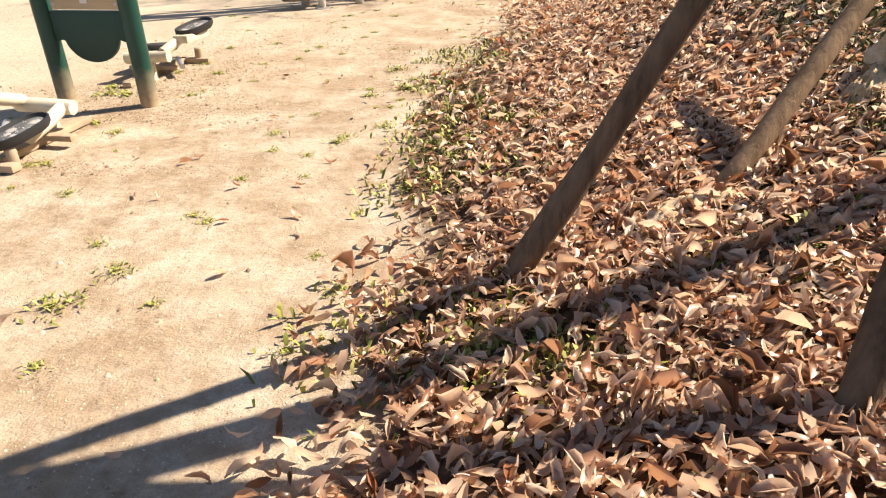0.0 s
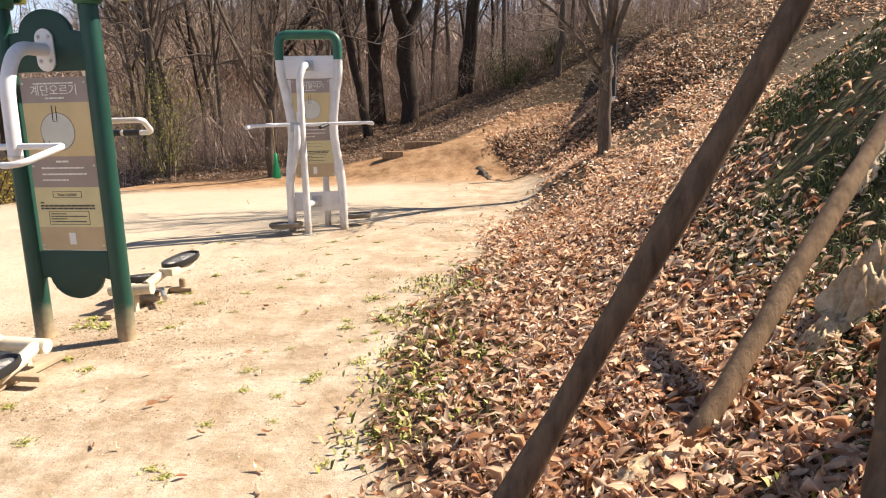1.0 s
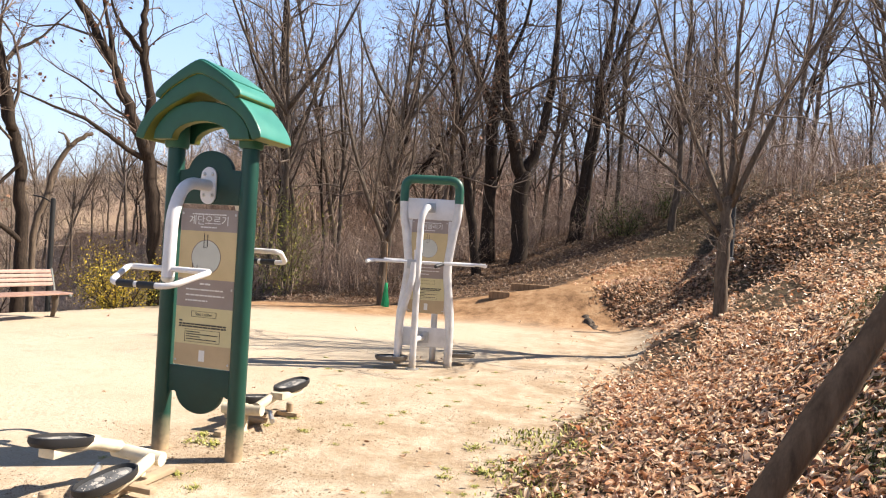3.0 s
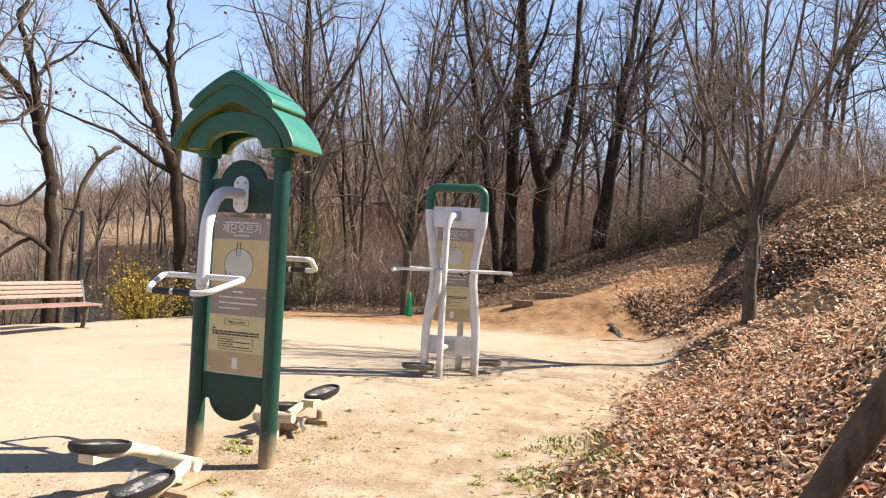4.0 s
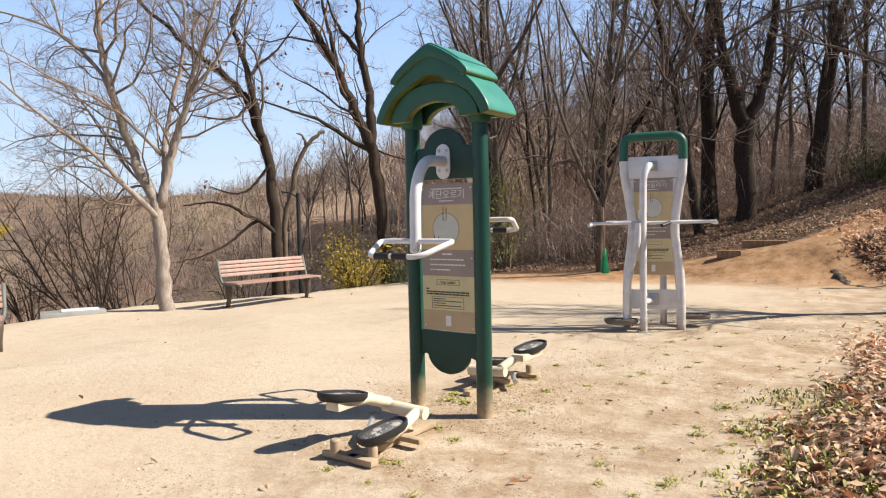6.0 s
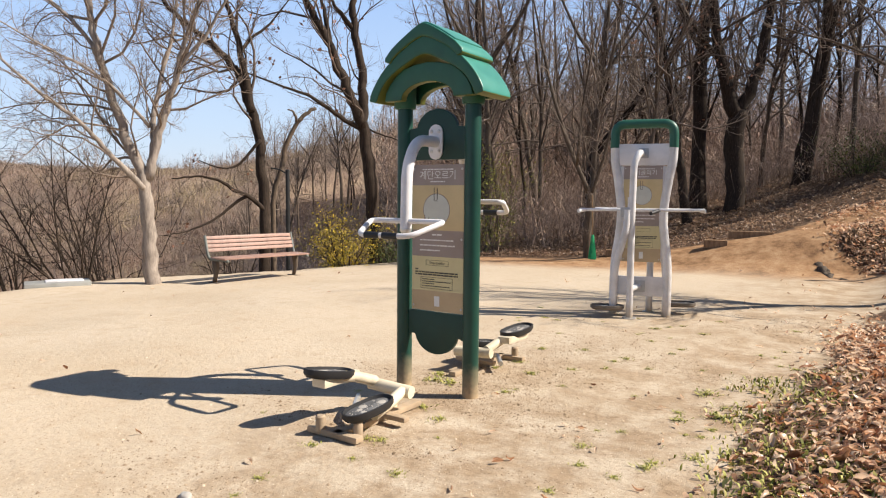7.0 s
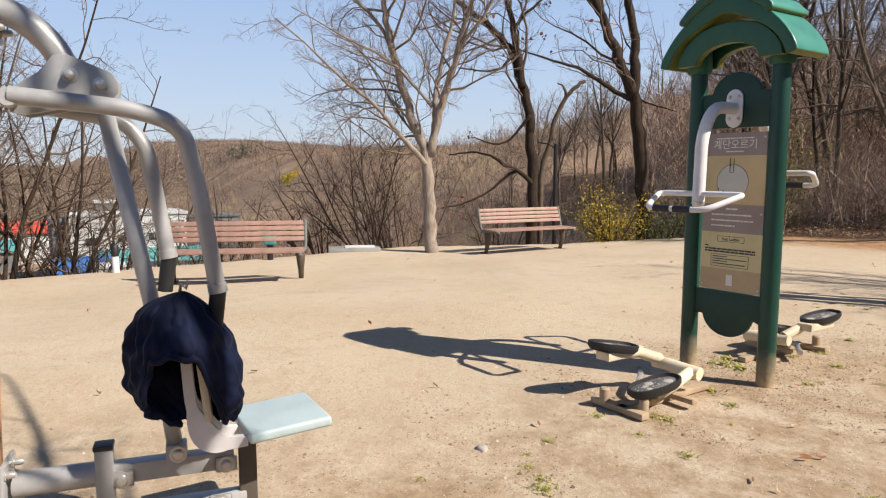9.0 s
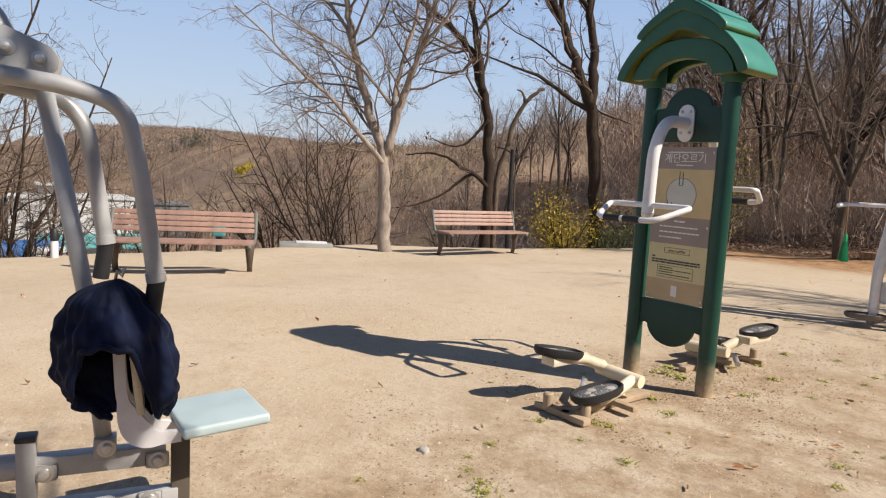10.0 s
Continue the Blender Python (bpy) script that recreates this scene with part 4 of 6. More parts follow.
        part("pedal_arm", pipe("pedal_arm", [q(0.15, -0.57, 0.16), q(0.17, -0.72, 0.125), q(0.19, -0.88, 0.105)], 0.034, CREAM, 0.02, 8), unit)
        part("tray_plate", block("tray_plate", (0.10, 0.30, 0.05), CREAM, 0.006, q(-0.135, -0.83, 0.252)), unit, "flat cream-painted plate under the raised tray")
        part("damper", pipe("damper", [q(-0.15, -0.62, 0.09), q(-0.02, -0.8, 0.1), q(0.1, -0.92, 0.06)], 0.018, STEEL, 0.02, 10), unit)
        for c, tilt in ((q(-0.135, -0.89, 0.295), 10 if side < 0 else 6), (q(0.185, -0.92, 0.15), -8)):
            pedal_tray(unit, c, 82 + (0 if side < 0 else 180), tilt, 0.335, 0.165)


def swing_machine():
    """The white waisted frame with a green top bow."""
    o = thing("swing_machine", "white waisted exercise frame with green top bow and long handlebar", "exercise machine", (-1.68, 7.72, 0.0), 12)
    prof = [(0.285, -0.1), (0.285, 0.35), (0.28, 0.62), (0.245, 0.85), (0.222, 1.05), (0.225, 1.25), (0.275, 1.55), (0.305, 1.72), (0.31, 1.9)]
    for s in (-1, 1):
        k = np.linspace(0, len(prof) - 1, 33)
        px, pz = np.interp(k, range(len(prof)), [p[0] for p in prof]), np.interp(k, range(len(prof)), [p[1] for p in prof])
        for _ in range(3):
            px[1:-1] = 0.25 * px[:-2] + 0.5 * px[1:-1] + 0.25 * px[2:]
        part("side_leg", Tubes().add(np.stack([s * px, np.zeros(33), pz], -1), 0.048, 16).mesh("side_leg", LEG_WHITE), o, "white waisted side tube, earth-stained at its foot")
    bow = [(-0.31, 0, 1.86), (-0.31, 0, 2.12), (0.31, 0, 2.12), (0.31, 0, 1.86)]
    part("top_bow", pipe("top_bow", bow, 0.05, ROOF_DEEP, 0.12, 18, 8), o, "dark green rounded top bow")
    part("upper_plate", block("upper_plate", (0.56, 0.03, 0.235), WHITE, 0.006, (0, 0, 1.785)), o, "white steel plate")
    part("lower_plate", block("lower_plate", (0.52, 0.025, 0.215), LEG_WHITE, 0.006, (0, 0, 0.335)), o, "white steel plate")
    sign_panel(o, -0.205, 0.205, 0.605, 1.665, -0.005, "\ub4e4\uc5b4\uc62c\ub9ac\uae30", 8)
    part("side_fin", cutout("side_fin", [(-0.27, 1.66), (-0.205, 1.66), (-0.205, 0.6), (-0.25, 0.75), (-0.21, 1.05), (-0.215, 1.3)], 0.012, WHITE, 0.0, 0.006), o)
    part("side_fin", cutout("side_fin", [(0.27, 1.66), (0.215, 1.3), (0.21, 1.05), (0.25, 0.75), (0.205, 0.6), (0.205, 1.66)], 0.012, WHITE, 0.0, 0.006), o)
    for side in (-1, 1):
        q = lambda x, y, z: (x * -side, y * -side, z)
        pole = part("swing_pole", pipe("swing_pole", [q(-0.02, -0.02, 1.80), q(-0.04, -0.16, 1.80), q(-0.09, -0.24, 1.68), q(-0.095, -0.255, 1.2), q(-0.095, -0.255, -0.05)], 0.037, LEG_WHITE, 0.09, 16, 7), o, "white bent steel pole")
        part("mount_plate", block("mount_plate", (0.1, 0.014, 0.11), SILVER, 0.006, q(0.0, -0.024, 1.80)), pole)
        part("stay", pipe("stay", [q(-0.02, -0.02, 0.33), q(-0.095, -0.25, 0.33)], 0.033, LEG_WHITE, 0.01, 16), pole)
        part("mount_plate", block("mount_plate", (0.11, 0.014, 0.13), SILVER, 0.006, q(-0.0, -0.022, 0.335)), pole)
        part("foot_plate", lathe("foot_plate", [(0.075, 0), (0.075, 0.012), (0.03, 0.014)], STEEL, 18), pole, loc=q(-0.095, -0.255, 0.006))
        part("clamp", block("clamp", (0.13, 0.07, 0.1), SILVER, 0.012, q(-0.15, -0.25, 1.16)), pole, "grey steel hinge clamp")
        part("swing_lever", pipe("swing_lever", [q(-0.14, -0.27, 1.18), q(-0.15, -0.30, 0.95), q(-0.26, -0.28, 0.55), q(-0.27, -0.26, 0.12)], 0.036, LEG_WHITE, 0.16, 14, 7), pole, "white lever down to the foot plate")
        bar = part("handlebar", pipe("handlebar", [q(-0.66, -0.22, 1.18), q(0.53, -0.22, 1.185)], 0.017, WHITE, 0.01, 12), o, "long white crossbar")
        part("grip", pipe("grip", [q(-0.60, -0.22, 1.18), q(-0.66, -0.30, 1.165)], 0.021, WHITE, 0.01, 12), bar)
        part("grip", pipe("grip", [q(0.18, -0.22, 1.18), q(0.10, -0.34, 1.15)], 0.02, RUBBER, 0.01, 12), bar, "black rubber grip")
        part("stub_bar", pipe("stub_bar", [q(-0.13, -0.26, 1.16), q(-0.135, -0.26, 1.32)], 0.010, WHITE, 0.01, 10), bar)
        pedal_tray(o, q(-0.33 if side < 0 else -0.42, -0.25, 0.12), 10, 0, 0.36, 0.22, 0.0, TRAY_BROWN, "worn grey-brown foot tray with sand in it")


TRAY_BROWN = paint("tray_brown", (0.15, 0.125, 0.10), 0.8, 0.14)
ROOF_DEEP = paint("bow_green", (0.02, 0.10, 0.065), 0.45, 0.06)
stepper()
swing_machine()

# ---- benches ----
SLAT_TOP = paint("slat_paint", (0.33, 0.20, 0.155), 0.55, 0.12, scale=14)
CAST_BROWN = paint("cast_iron_brown", (0.10, 0.075, 0.055), 0.6, 0.1)
CAST = paint("cast_iron_grey", (0.13, 0.135, 0.12), 0.55, 0.1)


def bench():
    o = thing("park_bench", "slatted red-brown park bench with grey cast-iron ends", "bench", group="benches at the clearing's edge")
    for s in (-0.8, 0.8):
        line = rounded([(s * 1.08, 0.15, 0.79), (s * 1.08, 0.06, 0.47), (s * 1.06, 0.02, 0.40), (s, -0.38, 0.405), (s, -0.45, 0.385)], 0.08)
        end = part("end_frame", Tubes().add(line, np.linspace(0.024, 0.028, len(line)), 10).mesh("end_frame", CAST), o, "grey cast-iron end frame")
        leg = rounded([(s, -0.06, 0.40), (s, -0.10, 0.22), (s, -0.02, 0.0)], 0.1)
        part("leg", Tubes().add(leg, np.linspace(0.062, 0.034, len(leg)), 10).mesh("leg", CAST_BROWN), end, "brown cast-iron leg")
        part("foot", block("foot", (0.07, 0.30, 0.02), CAST_BROWN, 0.006, (s, -0.03, 0.01)), end)
    for k in range(4):
        u = k / 3
        part("back_slat", block("back_slat", (1.6 + 0.1, 0.022, 0.058), SLAT_TOP, 0.005), o, "red-brown painted slat", (0, 0.07 + 0.07 * u, 0.545 + 0.205 * u), (-19, 0, 0))
    for k in range(5):
        part("seat_slat", block("seat_slat", (1.7, 0.074, 0.028), SLAT_TOP, 0.005), o, "red-brown painted slat", (0, -0.045 - 0.088 * k, 0.425), (0, 0, 0))
    return o


b1 = bench()
b1.matrix_basis = pose(*at_ground(-8.65, 8.75, 0.005), 0, 0, 79)
b2 = copy_thing(b1, pose(*at_ground(-8.45, 3.34, 0.005), 0, 0, 62))


# ---- chest press with its timber-coloured column ----
COLUMN = paint("column_tan", (0.50, 0.285, 0.155), 0.5, 0.08, scale=3)
SEAT_BLUE = paint("seat_blue_grey", (0.40, 0.49, 0.50), 0.35, 0.05)
BRACKET = paint("bracket_brown", (0.09, 0.075, 0.06), 0.5, 0.1)
NAVY = Mat("navy_cloth", 0.75, 0, 0.18)
NAVY.colour(NAVY.ramp(NAVY.noise(7, 5), (0.3, (0.0015, 0.004, 0.015)), (0.7, (0.004, 0.009, 0.036))))
NAVY.b.inputs["Sheen Weight"].default_value = 0.02
NAVY.bump(NAVY.noise(16, 3, 0.5), 0.4, 0.01)
NAVY = NAVY.m


def chest_press():
    o = thing("chest_press", "silver outdoor chest press on a timber-coloured column", "exercise machine", (-2.42, 0.16, -0.005), 71.6)
    col = part("column", lathe("column", [(0.054, -0.15), (0.054, 2.3), (0.043, 2.33), (0.01, 2.34)], COLUMN, 28), o, "smooth orange-tan timber-look column", (-0.085, 0, 0), (0, 2.2, 0))
    for z in (1.79, 0.275):
        part("clamp_plate", block("clamp_plate", (0.012, 0.16, 0.19), SILVER, 0.004), col, "silver clamp plate", (0.0665, 0, z))
        part("clamp_plate", block("clamp_plate", (0.012, 0.16, 0.19), SILVER, 0.004), col, "", (-0.0605, 0, z))
        part("gasket", block("gasket", (0.006, 0.14, 0.16), BRACKET, 0.001), col, "", (0.0575, 0, z))
        for sy in (-0.055, 0.055):
            for sz in (-0.06, 0.06):
                part("clamp_bolt", bolt("clamp_bolt", 0.012, 0.03), col, "", (0.0725, sy, z + sz), (0, 0, 90))
    part("top_tube", pipe("top_tube", [(0.015, 0, 1.79), (0.10, 0, 1.78), (0.20, 0, 1.70), (0.27, 0, 1.55)], 0.041, SILVER, 0.13, 22, 9), o, "silver bent top tube")
    plate = [(0.085, 1.475), (0.12, 1.465), (0.36, 1.515), (0.385, 1.54), (0.39, 1.575), (0.37, 1.605), (0.25, 1.655), (0.21, 1.65), (0.17, 1.60), (0.085, 1.54)]
    for y in (-0.055, 0.055):
        hp = part("hinge_plate", cutout("hinge_plate", plate[::-1], 0.012, SILVER, 0.003, y), o, "silver hinge plate")
        for x, z in ((0.255, 1.592), (0.34, 1.566)):
            part("bolt", bolt("bolt", 0.016, 0.026), hp, "domed zinc bolt", (x, y + math.copysign(0.006, y), z), (0, 0, 0 if y < 0 else 180))
    part("yoke", pipe("yoke", [(0.105, -0.17, 1.512), (0.09, -0.10, 1.512), (0.09, 0.10, 1.512), (0.125, 0.17, 1.512)], 0.027, SILVER, 0.06, 16), o)
    for y, pts, g in ((-0.15, [(0.105, 1.517), (0.43, 1.487), (0.575, 1.44), (0.615, 1.25), (0.664, 0.90)], (0.645, 0.76)), (0.15, [(0.125, 1.512), (0.385, 1.468), (0.45, 1.38), (0.465, 1.28), (0.508, 0.985)], (0.49, 0.865))):
        arm = part("press_arm", pipe("press_arm", [(x, y, z) for x, z in pts], 0.027, SILVER, 0.12, 18, 9), o, "silver bent press arm")
        part("grip", pipe("grip", [(pts[-1][0], y, pts[-1][1] + 0.005), (g[0], y, g[1])], 0.0265, RUBBER, 0.01, 16), arm, "black rubber grip")
        part("collar", pipe("collar", [(pts[-1][0] - 0.004, y, pts[-1][1] + 0.03), (pts[-1][0], y, pts[-1][1])], 0.031, SILVER, 0.01, 16), arm)
    lever = part("lever_bar", Tubes().add([(0.335, 0.0, 1.53), (0.45, 0.0, 0.86), (0.508, 0.0, 0.31)], [0.027, 0.027, 0.027], 8).mesh("lever_bar", SILVER), o, "silver straight lever bar")
    part("lever_foot", block("lever_foot", (0.07, 0.07, 0.075), SILVER, 0.008, (0.51, 0, 0.315)), lever)
    part("bolt", bolt("bolt", 0.02, 0.014), lever, "", (0.515, -0.036, 0.32))
    beam = part("base_tube", pipe("base_tube", [(-0.3, 0, 0.275), (-0.12, 0, 0.275)], 0.042, SILVER, 0.01, 20), o, "silver base tube")
    part("base_tube", pipe("base_tube", [(0.01, 0, 0.275), (0.27, 0, 0.275)], 0.042, SILVER, 0.01, 20), beam)
    up = part("short_post", block("short_post", (0.056, 0.06, 0.42), SILVER, 0.006, (0.283, -0.02, 0.16)), o, "silver square post with a black cap")
    part("post_cap", block("post_cap", (0.062, 0.066, 0.018), SLOT, 0.005, (0.283, -0.02, 0.378)), up, "black plastic cap")
    part("seat_beam", block("seat_beam", (0.40, 0.06, 0.068), SILVER, 0.006, (0.50, 0, 0.272)), o, "silver box beam under the seat")
    part("lower_beam", block("lower_beam", (0.44, 0.06, 0.06), SILVER, 0.006, (0.52, 0, 0.115)), o)
    for x, z in ((0.335, 0.258), (0.672, 0.262), (0.65, 0.125)):
        part("lug", block("lug", (0.075, 0.012, 0.055), SILVER, 0.01, (x, -0.036, z)), o)
        part("bolt", bolt("bolt", 0.02, 0.02), o, "domed zinc bolt", (x, -0.042, z))
    part("seat_post", block("seat_post", (0.062, 0.06, 0.46), BRACKET, 0.006, (0.748, 0.01, 0.15)), o, "brown steel seat post")
    part("foot_shoe", block("foot_shoe", (0.5, 0.1, 0.02), BRACKET, 0.004, (0.52, 0.0, 0.01)), o)
    part("seat", block("seat", (0.285, 0.31, 0.036), SEAT_BLUE, 0.014, segments=4), o, "pale blue-grey moulded seat", (0.86, -0.07, 0.425), (0, -3, 9))
    # backrest: two curved uprights and a pad that rise from the seat
    for y, w in ((-0.19, 0.0), (-0.09, 0.0)):
        pts = rounded([(0.74, y, 0.40), (0.62, y, 0.40), (0.565, y, 0.52), (0.55, y, 0.82)], 0.13, 10)
        bm = bmesh.new()
        rings = []
        for k, p in enumerate(pts):
            d = pts[min(k + 1, len(pts) - 1)] - pts[max(k - 1, 0)]
            d /= np.linalg.norm(d)
            nrm = np.array([d[2], 0, -d[0]])
            half = 0.017 + 0.024 * math.sin(math.pi * min(1, k / (len(pts) - 1) * 1.3))
            rings.append([bm.verts.new(p + nrm * a * half + np.array([0, b, 0])) for a, b in ((-1, -0.012), (1, -0.012), (1, 0.012), (-1, 0.012))])
        for a, b in zip(rings, rings[1:]):
            for j in range(4):
                bm.faces.new((a[j], a[(j + 1) % 4], b[(j + 1) % 4], b[j]))
        bm.faces.new(rings[0])
        bm.faces.new(rings[-1][::-1])
        part("back_bracket", finish(bm, "back_bracket", WHITE, 30), o, "white curved backrest bracket")
    part("back_pad", block("back_pad", (0.026, 0.13, 0.28), CREAM, 0.01), o, "pale backrest pad", (0.605, -0.14, 0.62), (0, -6, 0))
    return o


def jacket():
    """A navy padded jacket pulled over the backrest like a hood; its front gapes in a wide arch."""
    n, rows = 150, 34
    zs = [0.425, 0.47, 0.53, 0.60, 0.67, 0.75, 0.79, 0.83, 0.865, 0.885, 0.893]
    left = [0.50, 0.455, 0.412, 0.382, 0.372, 0.378, 0.392, 0.418, 0.455, 0.49, 0.55]
    right = [0.70, 0.722, 0.737, 0.728, 0.712, 0.688, 0.668, 0.638, 0.605, 0.58, 0.56]
    deep = [0.11, 0.135, 0.155, 0.168, 0.172, 0.165, 0.152, 0.128, 0.092, 0.05, 0.01]
    vs, fs = [], []
    for i in range(rows + 1):
        v = (i / rows) ** 0.8
        for j in range(n):
            a = 2 * math.pi * j / n
            off = lambda a0: abs((a - a0 + math.pi) % (2 * math.pi) - math.pi)
            gape = 1 / (1 + (off(radians(-95)) / radians(32)) ** 9)
            low = 0.47 + 0.085 * smooth(0.25, -0.35, math.cos(a)) * smooth(0.15, -0.2, math.sin(a)) - 0.03 * smooth(0.2, 0.6, math.sin(a)) + 0.012 * math.sin(9 * a + 1) + 0.006 * math.sin(23 * a)
            arch = 0.715 - 0.03 * (off(radians(-95)) / radians(40)) ** 2 + 0.008 * math.sin(14 * a)
            low += (arch - low) * gape
            z = 0.893 + (low - 0.893) * v
            l, r, d = (float(np.interp(z, zs, row)) for row in (left, right, deep))
            puff = 0.012 * abs(math.sin((z - 0.44) * 26 + 0.7 * math.sin(2 * a))) ** 0.6 - 0.008
            fold = 0.007 * math.sin(11 * a + 6 * v + 3 * math.sin(2 * a)) * v
            fold += 0.035 * v * noise.noise(Vector((math.cos(a) * 2.4, math.sin(a) * 2.4, z * 9.0))) + 0.014 * noise.noise(Vector((math.cos(a) * 6, math.sin(a) * 6, z * 24)))
            pinch = -0.028 * math.exp(-((a - radians(205)) / 0.16) ** 2 - ((z - 0.74) / 0.05) ** 2)
            hem = 0.012 * max(0, (v - 0.93) / 0.07) * (1 - 2 * gape)
            k = (puff + fold + pinch - hem) * min(1.0, 6 * v)
            vs.append(((l + r) / 2 + ((r - l) / 2 + k) * math.cos(a), -0.135 + (d + k) * math.sin(a) * (0.58 if math.sin(a) > 0 else 1.0), z))
        if i:
            for j in range(n):
                fs.append(((i - 1) * n + j, (i - 1) * n + (j + 1) % n, i * n + (j + 1) % n, i * n + j))
    fs.append(tuple(range(n))[::-1])
    me = bpy.data.meshes.new("jacket")
    me.from_pydata(vs, [], fs)
    me.polygons.foreach_set("use_smooth", [True] * len(me.polygons))
    me.materials.append(NAVY)
    o = thing("jacket", "navy padded jacket hung over the chest press backrest", "jacket", (-2.42, 0.16, 0.012), 71.6)
    ob = part("body", me, o, "navy padded cloth with folds")
    soft = ob.modifiers.new("cloth", "SOLIDIFY")
    soft.thickness, soft.offset = 0.014, 1
    soft = ob.modifiers.new("soft", "SUBSURF")
    soft.levels = soft.render_levels = 1
    rim = vs[-n:] + vs[-n:-n + 2]
    part("hem", Tubes().add(rim, 0.009, 7, cap=False).mesh("hem", NAVY), o, "gathered navy hem")
    loop = [(0.545, -0.13, 0.885), (0.55, -0.135, 0.915), (0.565, -0.14, 0.90), (0.572, -0.14, 0.925)]
    part("hanging_loop", Tubes().add(loop, 0.006, 6).mesh("hanging_loop", CREAM), o, "pale cord loop")
    return o


chest_press()
jacket()


# ---- stakes, the staked tree and its root wrap ----
STAKE = bark("stake_bark", (0.05, 0.032, 0.02), (0.17, 0.115, 0.075), 5.0)
STAKE_PALE = bark("stake_peeled", (0.13, 0.08, 0.045), (0.33, 0.215, 0.125), 4.0)
BURLAP = Mat("burlap", 0.95, 0, 0.1)
BURLAP.colour(BURLAP.ramp(BURLAP.noise(26, 6, 0.7), (0.3, (0.34, 0.22, 0.11)), (0.6, (0.58, 0.44, 0.29)), (0.8, (0.70, 0.60, 0.46))))
BURLAP.bump(BURLAP.noise(120, 3), 0.4, 0.004)
BURLAP = BURLAP.m


def stake(a, b, r, material, label, seed):
    rng = np.random.RandomState(seed)
    a, b = np.array(a, float), np.array(b, float)
    k = np.linspace(0, 1, 22)[:, None]
    line = a + (b - a) * k + np.cumsum(rng.normal(0, 0.0028, (22, 3)), 0)
    rr = r * (1.05 - 0.16 * k[:, 0]) * (1 + 0.045 * rng.normal(0, 1, 22))
    rr[[7, 8, 15]] *= 1.1
    root = new("stake", None)
    root.location = a
    t = Tubes().add(line - a, rr, 14)
    part("pole", t.mesh("pole", material), root)
    for k in (6, 13, 17):
        d = rng.normal(0, 1, 3)
        d /= np.linalg.norm(d)
        part("knot", Tubes().add([line[k] - a + d * r * 0.5, line[k] - a + d * r * 1.08, line[k] - a + d * r * 1.22], [r * 0.5, r * 0.4, r * 0.15], 8).mesh("knot", material), root)
    return tagged(root, label, "stake", "stakes that prop the young tree")


stake((0.335, 1.99, 0.04), (1.93, 2.47, 2.79), 0.037, STAKE, "dark barked wooden prop stake leaning over leaves", 1)
stake((0.998, 2.376, 0.17), (2.819, 4.037, 2.053), 0.036, STAKE_PALE, "peeled pale wooden prop stake leaning over leaves", 2)
stake((0.99, 1.25, 0.10), (1.583, 2.203, 2.154), 0.037, STAKE, "grey barked wooden prop stake leaning over leaves", 3)
tree("staked_tree", BARK_GREY, [
    ([(0, 0, -0.3), (0.02, 0.0, 1.2), (0.0, 0.03, 2.6)], 0.07, 0.06),
    ([(0, 0.03, 2.5), (-0.35, -0.1, 3.7), (-0.5, -0.3, 5.0), (-0.6, -0.3, 6.4)], 0.048, 0.012),
    ([(0, 0.03, 2.4), (0.4, 0.3, 3.6), (0.55, 0.5, 5.2), (0.5, 0.6, 6.6)], 0.045, 0.012),
    ([(0, 0.03, 2.6), (0.1, -0.5, 3.7), (0.25, -0.8, 5.4)], 0.042, 0.012),
    ([(0, 0.03, 2.3), (-0.45, -0.05, 3.3), (-1.0, -0.15, 4.0), (-1.5, -0.1, 4.8), (-2.0, -0.2, 5.6)], 0.052, 0.012),
    ([(-0.8, -0.1, 3.75), (-1.1, -0.5, 4.3), (-1.6, -0.8, 5.0)], 0.034, 0.01),
    ([(-0.6, -0.1, 3.5), (-0.9, 0.35, 4.2), (-1.4, 0.7, 5.0)], 0.034, 0.01)],
    31, "leafless young tree propped by stakes on the bank", 0.6, 0.42, 0.1, at_ground(1.875, 2.37))


for x, y in ((6.6, 17.4), (5.2, 18.6), (8.2, 16.2)):
    foot = np.array(at_ground(x, y, 0.05))
    for k in range(3):
        a = 0.5 + 2.094 * k
        low = foot + [0.45 * math.cos(a), 0.45 * math.sin(a), 0]
        low[2] = ground_z(low[0], low[1]) - 0.05
        stake(low, foot + [0.05 * math.cos(a), 0.05 * math.sin(a), 1.35], 0.026, STAKE_PALE, "pale prop stake on the crest of the bank", 20 + k)


